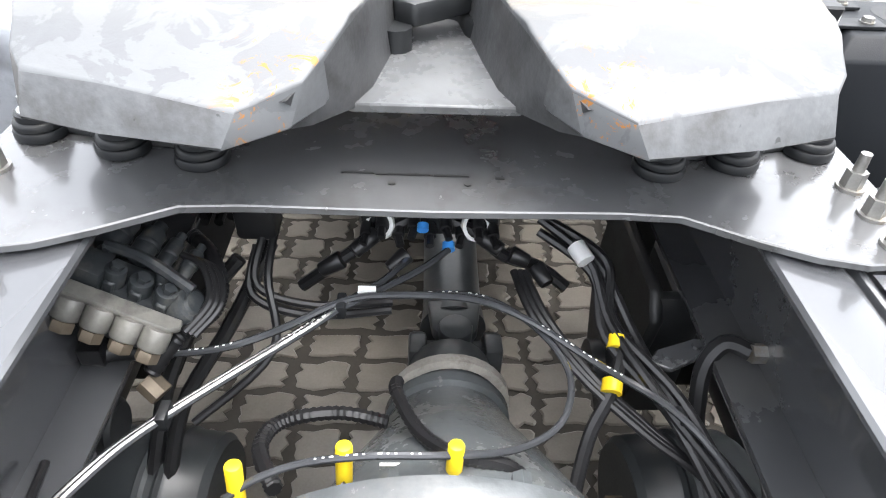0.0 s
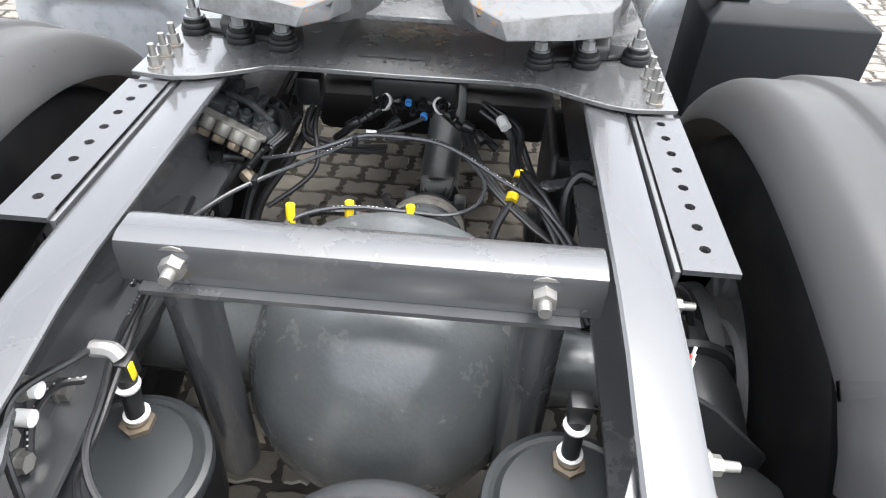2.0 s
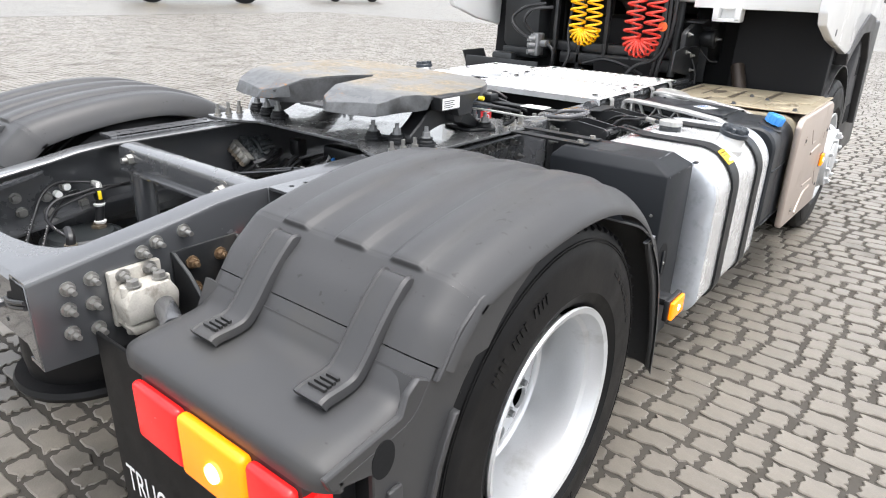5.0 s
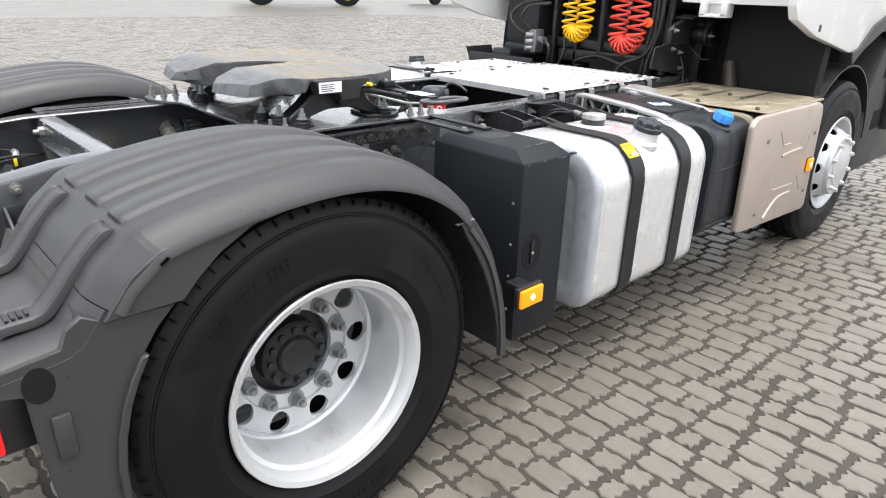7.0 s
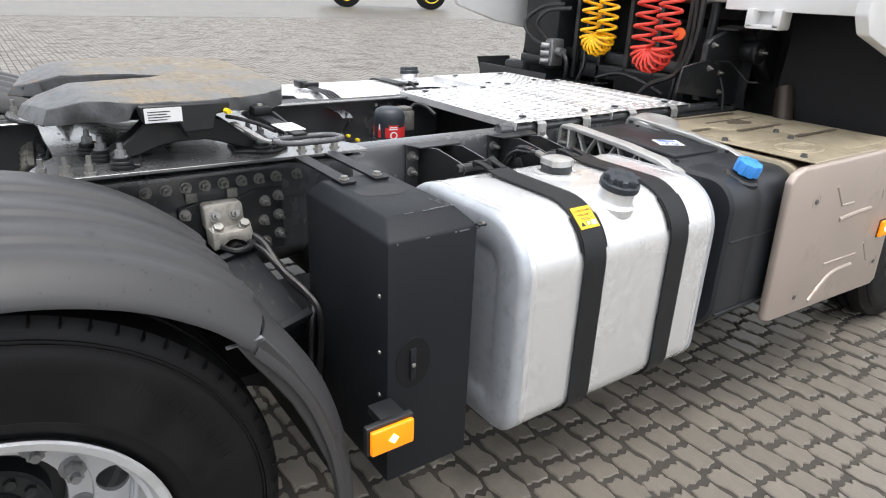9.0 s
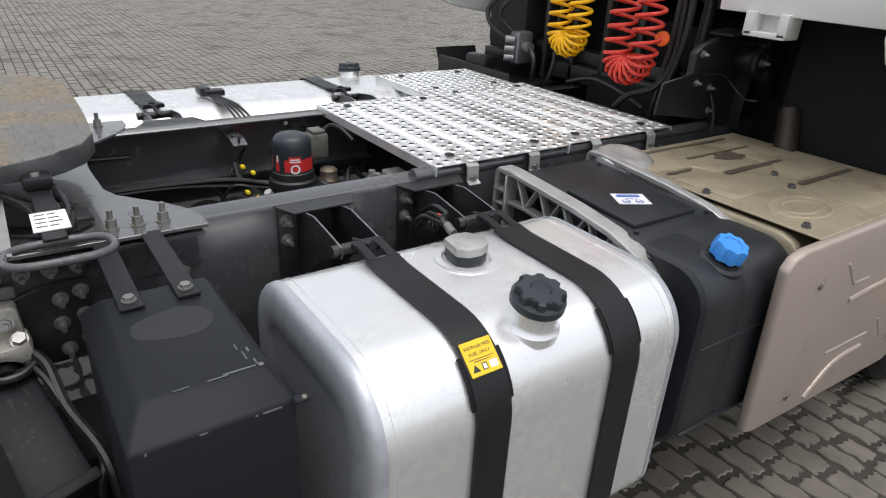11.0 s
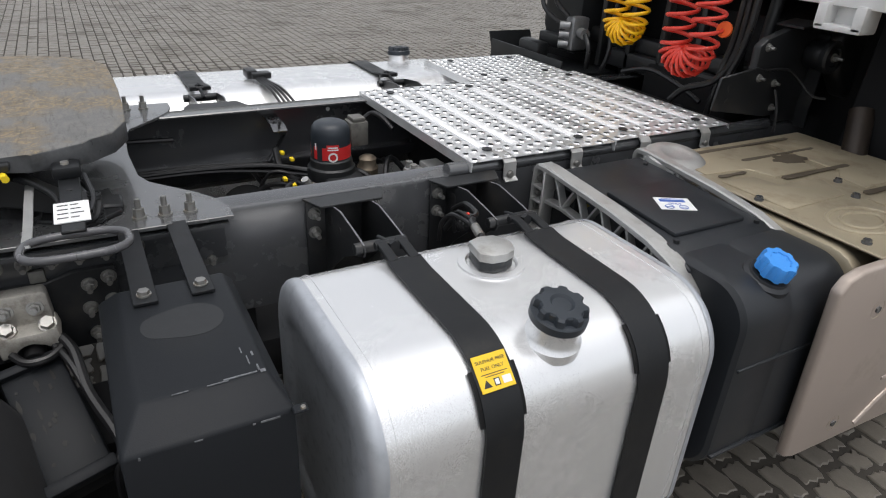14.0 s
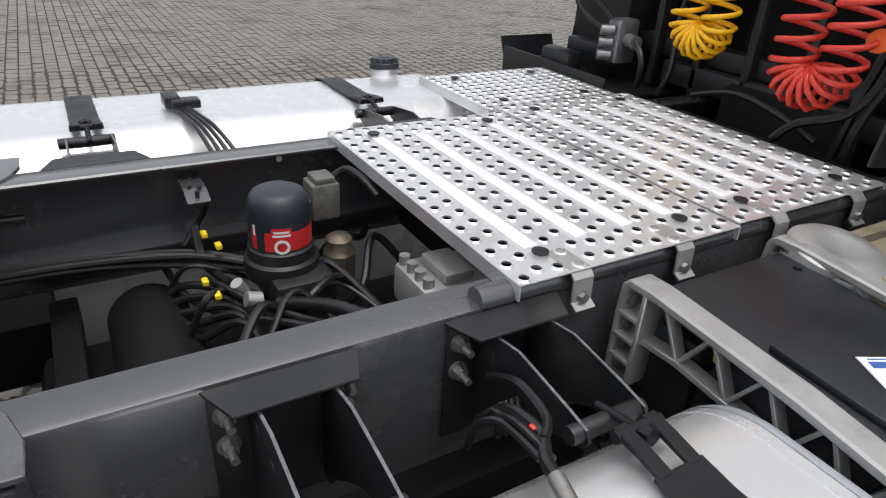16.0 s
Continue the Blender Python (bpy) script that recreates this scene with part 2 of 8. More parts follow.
def prism(bm, pts, axis, a, b, w=0.0, seg=2):
    """A flat outline, drawn out along an axis from a to b. axis x: pts are (y, z); y: (x, z); z: (x, y)."""
    def at(p, h):
        return {"x": (h, p[0], p[1]), "y": (p[0], h, p[1]), "z": (p[0], p[1], h)}[axis]
    lo, hi = [bm.verts.new(at(p, a)) for p in pts], [bm.verts.new(at(p, b)) for p in pts]
    k = len(pts)
    bm.faces.new(lo)
    bm.faces.new(hi[::-1])
    for i in range(k):
        bm.faces.new((lo[i], hi[i], hi[(i + 1) % k], lo[(i + 1) % k]))
    if w:
        bmesh.ops.recalc_face_normals(bm, faces=list({f for v in lo + hi for f in v.link_faces}))
        bevel(bm, lo + hi, w, seg)
    return bm


def sheet(bm, pts, axis, a, b, t):
    """A bent sheet: an open line of points, drawn out along an axis, with thickness t."""
    ps = [Vector(p) for p in pts]
    off = []
    for i in range(len(ps)):
        d0 = (ps[i] - ps[i - 1]).normalized() if i else (ps[1] - ps[0]).normalized()
        d1 = (ps[i + 1] - ps[i]).normalized() if i < len(ps) - 1 else d0
        n = Vector((-(d0 + d1).y, (d0 + d1).x)).normalized()
        c = max(0.4, n.dot(Vector((-d1.y, d1.x))))
        off.append(ps[i] + n * t / c)
    return prism(bm, [tuple(p) for p in ps] + [tuple(p) for p in off[::-1]], axis, a, b)


def smooth_line(pts, n=6):
    ps = [Vector(p) for p in pts]
    out = []
    for i in range(len(ps) - 1):
        a, b, c, d = ps[max(i - 1, 0)], ps[i], ps[i + 1], ps[min(i + 2, len(ps) - 1)]
        for j in range(n):
            t = j / n
            out.append(0.5 * ((2 * b) + (c - a) * t + (2 * a - 5 * b + 4 * c - d) * t * t + (3 * b - a - 3 * c + d) * t ** 3))
    return out + [ps[-1]]


def tube(bm, pts, r, n=8, fine=6, ridged=0.0):
    """A hose or bar along a smooth line."""
    ps = smooth_line(pts, fine) if fine else [Vector(p) for p in pts]
    up = Vector((0, 0, 1))
    t0 = (ps[1] - ps[0]).normalized()
    u = t0.orthogonal().normalized()
    rings = []
    for i, p in enumerate(ps):
        t = (ps[min(i + 1, len(ps) - 1)] - ps[max(i - 1, 0)]).normalized()
        u = (u - t * u.dot(t)).normalized()
        v = t.cross(u)
        rr = r * (1 + (ridged if i % 2 else -ridged))
        rings.append([bm.verts.new(p + rr * (math.cos(2 * math.pi * k / n) * u + math.sin(2 * math.pi * k / n) * v)) for k in range(n)])
    for a, b in zip(rings, rings[1:]):
        for k in range(n):
            bm.faces.new((a[k], a[(k + 1) % n], b[(k + 1) % n], b[k]))
    bm.faces.new(rings[0][::-1])
    bm.faces.new(rings[-1])
    return bm


def lathe(bm, prof, base, axis, n=32):
    """A turned shape: a line of (height, radius) about an axis from base."""
    m = Matrix.Translation(base) @ Vector(axis).to_track_quat("Z", "Y").to_matrix().to_4x4()
    rings = []
    for h, r in prof:
        if r < 1e-5:
            rings.append([bm.verts.new(m @ Vector((0, 0, h)))])
        else:
            rings.append([bm.verts.new(m @ Vector((r * math.cos(2 * math.pi * k / n), r * math.sin(2 * math.pi * k / n), h))) for k in range(n)])
    for a, b in zip(rings, rings[1:]):
        for k in range(n):
            p, q = (k, (k + 1) % n)
            if len(a) == 1 and len(b) == 1:
                continue
            if len(a) == 1:
                bm.faces.new((a[0], b[p], b[q]))
            elif len(b) == 1:
                bm.faces.new((a[p], a[q], b[0]))
            else:
                bm.faces.new((a[p], a[q], b[q], b[p]))
    return bm


def holed(bm, x0, x1, y0, y1, nx, ny, r, z, t, lift=0.0, has=None, shift=None):
    """A plate with a grid of round holes, each in its own cell; lift raises a collar round the hole."""
    grid = {}

    def corner(i, j, h):
        key = (i, j, h)
        if key not in grid:
            grid[key] = bm.verts.new((x0 + (x1 - x0) * i / (2 * nx), y0 + (y1 - y0) * j / (2 * ny), h))
        return grid[key]
    for i in range(nx):
        for j in range(ny):
            a, b = 2 * i, 2 * j
            edge = [(a, b), (a + 1, b), (a + 2, b), (a + 2, b + 1), (a + 2, b + 2), (a + 1, b + 2), (a, b + 2), (a, b + 1)]
            if has and not has(i, j):
                for h in (z, z - t):
                    bm.faces.new([corner(*e, h) for e in edge])
                continue
            cx, cy = x0 + (x1 - x0) * (i + 0.5) / nx, y0 + (y1 - y0) * (j + 0.5) / ny
            cx += (x1 - x0) / nx * shift(j) if shift else 0.0
            rings = []
            for rad, h in ((r * 1.5, z), (r * 1.1, z + lift), (r, z + lift), (r * 1.35, z - t), (r * 1.45, z - t)) if lift else ((r, z), (r, z - t)):
                rings.append([bm.verts.new((cx + rad * math.cos(radians(45 * k - 135)), cy + rad * math.sin(radians(45 * k - 135)), h)) for k in range(8)])
            top, low = [corner(*e, z) for e in edge], [corner(*e, z - t) for e in edge]
            loops = [top, *rings, low]
            for p, q in zip(loops, loops[1:]):
                for k in range(8):
                    bm.faces.new((p[k], p[(k + 1) % 8], q[(k + 1) % 8], q[k]))
    return bm


def nut_mesh(name, stud=0.03, r=0.014, h=0.014, washer=0.02, mat=ZINC):
    bm = B()
    cyl(bm, (0, 0, 0), (0, 0, 0.004), washer, n=16)
    cyl(bm, (0, 0, 0.004), (0, 0, 0.004 + h), r, r * 0.94, n=6)
    if stud:
        cyl(bm, (0, 0, 0.004 + h), (0, 0, 0.004 + h + stud), r * 0.55, r * 0.5, n=10)
    me = finish(bm)
    me.materials.append(mat)
    return me


def facing(p, d):
    """The pose of a fastener at p whose axis points along d."""
    return Matrix.Translation(p) @ Vector(d).to_track_quat("Z", "Y").to_matrix().to_4x4()


def arc(cy, cz, r, a0, a1, n):
    return [(cy + r * math.cos(radians(a0 + (a1 - a0) * i / n)), cz + r * math.sin(radians(a0 + (a1 - a0) * i / n))) for i in range(n + 1)]


# ---- the tractor unit ----
truck = thing("tractor_unit", "parked white tractor unit with bare chassis and fifth wheel", "truck")

# chassis rails: C sections that drop towards the tail
TOP = 1.0
for s in (-1, 1):
    bm = B()
    low = 0.017 if s > 0 else 0.0
    line = [(4.9, TOP - low), (1.5, TOP - low), (0.70, TOP), (0.12, TOP), (0.02, 0.992), (-0.08, 0.975), (-0.45, 0.925)]
    prof = lambda y, zt: [(s * 0.425, y, zt - (0.30 if y > 0 else 0.30 - 0.085 * min(1, -y / 0.45))), (s * 0.425, y, zt - 0.013), (s * 0.4215, y, zt - 0.004), (s * 0.412, y, zt), (s * 0.349, y, zt), (s * 0.345, y, zt - 0.004), (s * 0.345, y, zt - 0.009), (s * 0.416, y, zt - 0.009), (s * 0.416, y, zt - 0.20), (s * 0.36, y, zt - 0.20), (s * 0.36, y, zt - 0.21)]
    rings = [[bm.verts.new(p) for p in prof(y, z)] for y, z in line]
    for a, b in zip(rings, rings[1:]):
        for k in range(11):
            bm.faces.new((a[k], a[(k + 1) % 11], b[(k + 1) % 11], b[k]))
    bm.faces.new(rings[0])
    bm.faces.new(rings[-1][::-1])
    rail = part("chassis_rail", bm, PAINT, truck, "grey painted steel C-section chassis rail")

# subframe angle with a row of round holes, outside each rail
for s in (-1, 1):
    bm = B()
    x0, x1 = sorted((s * 0.438, s * 0.516))
    holed(bm, x0, x1, 0.19, 0.59, 1, 8, 0.0085, 1.003, 0.009)
    box(bm, x0, x1, 0.168, 0.19, 0.994, 1.003)
    box(bm, x0, x1, 0.59, 1.50, 0.978, 0.986)
    bx = sorted((s * 0.428, s * 0.437))
    box(bm, bx[0], bx[1], 0.168, 1.50, 0.86, 0.999, 0.002)
    part("mounting_angle", bm, PAINT, truck, "drilled grey steel mounting angle")

# fifth-wheel mounting plate, a little nose-down
NOSE = Matrix.Translation((0, 0.60, 1.0)) @ Matrix.Rotation(radians(-0.7), 4, "X") @ Matrix.Translation((0, -0.60, -1.0))
half = [(0.0, 0.665), (0.20, 0.669), (0.265, 0.665), (0.335, 0.625), (0.385, 0.602), (0.432, 0.591), (0.513, 0.60), (0.513, 1.512), (0.455, 1.512), (0.40, 1.495), (0.345, 1.46), (0.29, 1.41), (0.235, 1.362), (0.18, 1.342), (0.0, 1.335)]
outline = half + [(-x, y) for x, y in half[-2:0:-1]]
bm = prism(B(), outline, "z", 1.0045, 1.0145, 0.0015, 1)
part("mounting_plate", bm, WETPAINT, truck, "grey steel fifth wheel mounting plate, greasy and wet", 25, NOSE)

# cross beam behind the axle
bm = B()
sheet(bm, [(0.215, 0.93), (0.215, 0.974), (0.211, 0.984), (0.201, 0.988), (0.165, 0.988), (0.154, 0.984), (0.150, 0.973), (0.150, 0.922)], "x", -0.34, 0.34, -0.007)
sheet(bm, [(0.20, 0.921), (0.124, 0.921)], "x", -0.312, 0.312, 0.008)
beam = part("cross_beam", bm, PAINT, truck, "grey steel channel cross beam", 30)
bigbolt = nut_mesh("bolt", 0.018, 0.019, 0.02, 0.03)
for x in (-0.257, 0.257):
    part("bolt", bigbolt, None, beam, "zinc-plated bolt", at=facing((x, 0.1495, 0.958), (0, -1, 0)))

# tail cross member with a curved cut-out
curve = [(0.345, -0.10), (0.324, -0.16), (0.316, -0.23), (0.300, -0.28), (0.265, -0.318), (0.20, -0.342), (0.10, -0.356), (0, -0.36)]
top = [(x, y) for x, y in curve] + [(-x, y) for x, y in curve[-2::-1]] + [(-0.345, -0.43), (0.345, -0.43)]
bm = B()
lo = [bm.verts.new((x, y, 0.965 + 0.135 * y + -0.01)) for x, y in top]
hi = [bm.verts.new((x, y, 0.965 + 0.135 * y)) for x, y in top]
bm.faces.new(lo[::-1])
bm.faces.new(hi)
for i in range(len(top)):
    bm.faces.new((lo[i], lo[(i + 1) % len(top)], hi[(i + 1) % len(top)], hi[i]))
sheet(bm, [(-0.429, 0.907), (-0.4425, 0.895), (-0.4435, 0.745)], "x", -0.345, 0.345, 0.008)
tail = part("tail_cross_member", bm, PAINT, truck, "grey pressed tail cross member", 30)

# fuel tank
def rounded(x0, x1, z0, z1, r, n=6, low=None):
    out, top_r = [], r
    q = low or r
    for cx, cz, a, r in ((x1 - r, z1 - r, 0, r), (x0 + r, z1 - r, 90, r), (x0 + q, z0 + q, 180, q), (x1 - q, z0 + q, 270, q)):
        out += [(cx + r * math.cos(radians(a + 90 * i / n)), cz + r * math.sin(radians(a + 90 * i / n))) for i in range(n + 1)]
    return out


def fuel_tank(s, y0, y1, name_label, at=None):
    x0, x1 = sorted((s * 0.65, s * 1.228))
    body = part("fuel_tank", prism(B(), rounded(x0, x1, 0.335, 0.972, 0.158, 12, 0.085), "y", y0 + 0.02, y1 - 0.02), TANK, truck, name_label, 30, at)
    for y, d in ((y0 + 0.02, -1), (y1 - 0.02, 1)):
        bm = B()
        loops = []
        for ins, off in ((-0.001, -0.012), (-0.0014, -0.004), (0.0004, 0.004), (0.008, 0.013), (0.022, 0.019), (0.05, 0.022), (0.085, 0.022), (0.097, 0.016), (0.108, 0.012), (0.12, 0.012)):
            loops.append([bm.verts.new((x, y + d * off, z)) for x, z in rounded(x0 + ins, x1 - ins, 0.335 + ins, 0.972 - ins, max(0.03, 0.158 - ins), 12, max(0.03, 0.085 - ins))])
        for a, b in zip(loops, loops[1:]):
            for k in range(len(a)):
                bm.faces.new((a[k], a[(k + 1) % len(a)], b[(k + 1) % len(a)], b[k]))
        bm.faces.new(loops[-1])
        part("weld_bead", prism(B(), rounded(x0 - 0.0018, x1 + 0.0018, 0.3332, 0.9738, 0.1595, 12, 0.0865), "y", *sorted((y - d * 0.030, y - d * 0.035))), TANK, body)
        part("tank_end", bm, TANKEND, body, "dull grey dished tank end", 50)
    return body


tank = fuel_tank(1, 1.555, 2.385, "brushed aluminium fuel tank with two black straps", Matrix.Translation((0.004, 0, -0.017)))
tank_far = fuel_tank(-1, 1.28, 2.86, "long brushed aluminium fuel tank")

# wheels
def tyre_mesh(r=0.512, width=0.30, rim=0.292):
    bm = B()
    h = width / 2
    prof = [(-h + 0.03, rim - 0.004), (-h + 0.006, rim + 0.02), (-h - 0.004, rim + 0.075), (-h, rim + 0.135), (-h + 0.012, r - 0.03), (-h + 0.03, r - 0.006), (-h + 0.05, r), (-0.065, r + 0.001), (-0.062, r - 0.012), (-0.052, r - 0.012), (-0.049, r + 0.002), (-0.006, r + 0.002), (-0.004, r - 0.012), (0.004, r - 0.012), (0.006, r + 0.002), (0.049, r + 0.002), (0.052, r - 0.012), (0.062, r - 0.012), (0.065, r + 0.001), (h - 0.05, r), (h - 0.03, r - 0.006), (h - 0.012, r - 0.03), (h - 0.0098, 0.4745), (h - 0.006, 0.474), (h - 0.0055, 0.4715), (h - 0.0088, 0.471), (h - 0.008, 0.468), (h - 0.0045, 0.4675), (h - 0.004, 0.465), (h - 0.0068, 0.4645), (h - 0.003, rim + 0.16), (h - 0.001, rim + 0.156), (h + 0.001, rim + 0.135), (h + 0.004, rim + 0.075), (h + 0.005, rim + 0.045), (h + 0.001, rim + 0.04), (h - 0.006, rim + 0.02), (h - 0.03, rim - 0.004)]
    lathe(bm, prof, (0, 0, 0), (1, 0, 0), 96)
    return finish(bm, 30)


def rim_mesh(flip):
    """A ten-hole disc wheel, outer face along +x, disc set back (rear) or proud (front)."""
    bm = B()
    R = 0.298
    if not flip:
        prof = [(0.0, R - 0.004), (0.006, R), (0.012, R - 0.003), (0.008, R - 0.018), (-0.01, R - 0.026), (-0.030, R - 0.030), (-0.040, R - 0.040), (-0.055, R - 0.043), (-0.165, R - 0.044), (-0.174, R - 0.041), (-0.180, R - 0.0415), (-0.186, R - 0.047), (-0.184, R - 0.050), (-0.188, R - 0.0525), (-0.196, R - 0.0535)]
        lathe(bm, prof, (0, 0, 0), (1, 0, 0), 64)
        disc0, disc1 = (-0.196, R - 0.0535), (-0.202, 0.177)
    else:
        prof = [(0.0, R - 0.004), (0.006, R), (0.012, R - 0.003), (0.008, R - 0.018), (-0.02, R - 0.03), (-0.04, R - 0.042), (-0.070, R - 0.052)]
        lathe(bm, prof, (0, 0, 0), (1, 0, 0), 64)
        disc0, disc1 = (-0.070, R - 0.052), (0.030, 0.200)
    n = 10
    hr = 0.0325 if not flip else 0.033
    rm = (disc0[1] + disc1[1]) / 2 + (0.002 if not flip else 0.0)
    def pt(rad, a):
        t = (rad - disc0[1]) / (disc1[1] - disc0[1])
        bulge = (0.012 if flip else 0.005) * math.sin(math.pi * min(max(t, 0), 1))
        return (disc0[0] + (disc1[0] - disc0[0]) * t + bulge, rad * math.cos(a), rad * math.sin(a))
    cache = {}
    def vert(rad, a):
        key = (round(rad, 5), round(a % (2 * math.pi), 4))
        if key not in cache:
            cache[key] = bm.verts.new(pt(rad, a))
        return cache[key]
    da = 2 * math.pi / n
    for k in range(n):
        a = k * da
        ro, ri = disc0[1], disc1[1]
        outer, inner, back = [], [], []
        for i in range(16):
            g = radians(225 + 22.5 * i)
            u, v = math.cos(g), math.sin(g)
            big = max(abs(u), abs(v))
            outer.append(vert((ro + ri) / 2 + v / big * (ro - ri) / 2, a + u / big * da / 2))
            rad, ang = rm + (0.019 if flip else hr) * math.sin(g), a + hr * math.cos(g) / rm
            inner.append(bm.verts.new(pt(rad, ang)))
            x, yy, zz = pt(rad, ang)
            back.append(bm.verts.new((x - 0.012, yy, zz)))
        for p, q in ((outer, inner), (inner, back)):
            for i in range(16):
                bm.faces.new((p[i], p[(i + 1) % 16], q[(i + 1) % 16], q[i]))
    x = disc1[0]
    lathe(bm, [(x, disc1[1]), (x + 0.002, 0.185), (x + 0.002, 0.142), (x - 0.015, 0.14)] if flip else [(x, disc1[1]), (x - 0.009, 0.1745), (x - 0.009, 0.131), (x - 0.024, 0.129)], (0, 0, 0), (1, 0, 0), 40)
    return finish(bm, 30)


TYRE = tyre_mesh()
REAR_RIM, FRONT_RIM = rim_mesh(False), rim_mesh(True)
TYRE.materials.append(RUBBER)
REAR_RIM.materials.append(RIM)
FRONT_RIM.materials.append(RIM)
NUTSTEEL = material("dull_wheel_nut_steel", (0.27, 0.275, 0.28), 0.38, 0.6, 0.25, 40, 0.1, 300)
wheelnut = nut_mesh("nut", 0.014, 0.019, 0.030, 0.027, NUTSTEEL)
frontnut = nut_mesh("nut", 0.003, 0.0145, 0.017, 0.018, RIM)


def add_wheel(x, y, s, front=False):
    """x: the middle of the tyre. The disc faces outwards."""
    face = Matrix.Translation((x, y, 0.505)) @ (Matrix.Rotation(math.pi, 4, "Z") if s < 0 else Matrix.Identity(4))
    w = part("wheel", TYRE, None, truck, "worn black truck tyre on a silver steel rim", at=face)
    part("rim", FRONT_RIM if front else REAR_RIM, None, w, "silver painted ten-hole rim", at=Matrix.Translation((0.14, 0, 0)))
    return w


rear_r = add_wheel(1.095, 0.40, 1)
add_wheel(0.765, 0.40, 1)
rear_l = add_wheel(-1.095, 0.40, -1)
add_wheel(-0.765, 0.40, -1)
front_r = add_wheel(1.07, 4.20, 1, True)
front_l = add_wheel(-1.07, 4.20, -1, True)



hub_bolt = finish(cyl(B(), (0, 0, 0), (0, 0, 0.012), 0.0115, n=6, w=0.002))
hub_bolt.materials.append(HUB)


def hub_and_nuts(w, front):
    if front:
        bm = lathe(B(), [(0.214, 0.0), (0.214, 0.085), (0.208, 0.10), (0.206, 0.128), (0.198, 0.132), (0.198, 0.188), (0.190, 0.194), (0.165, 0.194)], (0, 0, 0), (1, 0, 0), 40)
        part("hub_cover", bm, RIM, w, "silver hub cover plate")
        x, rad = 0.199, 0.1625
    else:
        bm = lathe(B(), [(-0.035, 0.0), (-0.035, 0.052), (-0.042, 0.06), (-0.052, 0.062), (-0.054, 0.095), (-0.062, 0.102), (-0.11, 0.104), (-0.11, 0.13)], (0, 0, 0), (1, 0, 0), 40)
        part("hub", bm, HUB, w, "greasy dark hub with a ring of bolts")
        for k in range(12):
            a = 2 * math.pi * k / 12
            part("hub_bolt", hub_bolt, None, w, at=facing((-0.0535, 0.082 * math.cos(a), 0.082 * math.sin(a)), (1, 0, 0)))
        x, rad = -0.071, 0.155
    for k in range(10):
        a = 2 * math.pi * (k + 0.5) / 10
        part("wheel_nut", frontnut if front else wheelnut, None, w, at=facing((x, rad * math.cos(a), rad * math.sin(a)), (1, 0, 0)))


for w in (rear_r, rear_l):
    hub_and_nuts(w, False)
for w in (front_r, front_l):
    hub_and_nuts(w, True)
# small lugs on the shoulder of the outer tyre
lug = finish(box(B(), -0.010, 0.014, -0.0018, 0.0018, -0.004, 0.0045))
lug.materials.append(RUBBER)
for k in range(72):
    part("tread_lug", lug, None, rear_r, at=Matrix.Rotation(2 * math.pi * k / 72, 4, "X") @ Matrix.Translation((0.124, 0, 0.50)) @ Matrix.Rotation(radians(24), 4, "Y"))
# worn raised bars on the outer sidewalls where the writing is
for w in (rear_r,):
    bm = B()
    for a0 in (20, 33, 46, 150, 162, 175, 188, 200):
        m = Matrix.Rotation(radians(a0), 4, "X") @ Matrix.Translation((0.154, 0, 0.40))
        for k in range(4):
            box(bm, -0.004, 0.0009, -0.03 + 0.017 * k, -0.022 + 0.017 * k, -0.014, 0.014, 0, 1, m)
    for k in range(26):
        a0 = -39.0 - 1.35 * k
        m = Matrix.Rotation(radians(a0), 4, "X") @ Matrix.Translation((0.1496, 0, 0.428)) @ Matrix.Rotation(radians(-6.7), 4, "Y")
        if k % 3 == 2:
            box(bm, -0.004, 0.0016, -0.0065, 0.0065, (-0.021, -0.003, 0.014)[k // 3 % 3], (-0.013, 0.005, 0.021)[k // 3 % 3], 0, 1, m)
        else:
            box(bm, -0.004, 0.0016, -0.0028, 0.0028, -0.021, 0.021, 0, 1, m)
    part("sidewall_marking", bm, RUBBER, w)

def text_mesh(words, size, mat):
    cu = bpy.data.curves.new("t", "FONT")
    cu.body, cu.size, cu.extrude, cu.align_x = words, size, 0.0003, "CENTER"
    ob = new("t", cu)
    bpy.context.view_layer.update()
    me = bpy.data.meshes.new_from_object(ob.evaluated_get(bpy.context.evaluated_depsgraph_get()))
    bpy.data.objects.remove(ob)
    me.materials.clear()
    me.materials.append(mat)
    return me


# ---- rear mudguards ----
def guard_height(x):
    """Cross section of the mudguard: a rounded outer shoulder, three raised bands, a turned-down inner edge."""
    z = 0.0
    if x > 1.19:
        z -= 0.06 * ((x - 1.19) / 0.085) ** 2.2
    if x < 0.67:
        z -= 0.075 * ((0.67 - x) / 0.07) ** 2.4
    return z


def band(x):
    best = 0.0
    for a, b in ((0.742, 0.838), (0.908, 1.008), (1.062, 1.158)):
        d = min(x - a, b - x)
        k = min(1.0, max(0.0, d / 0.018))
        best = max(best, k * k * (3 - 2 * k))
    return best


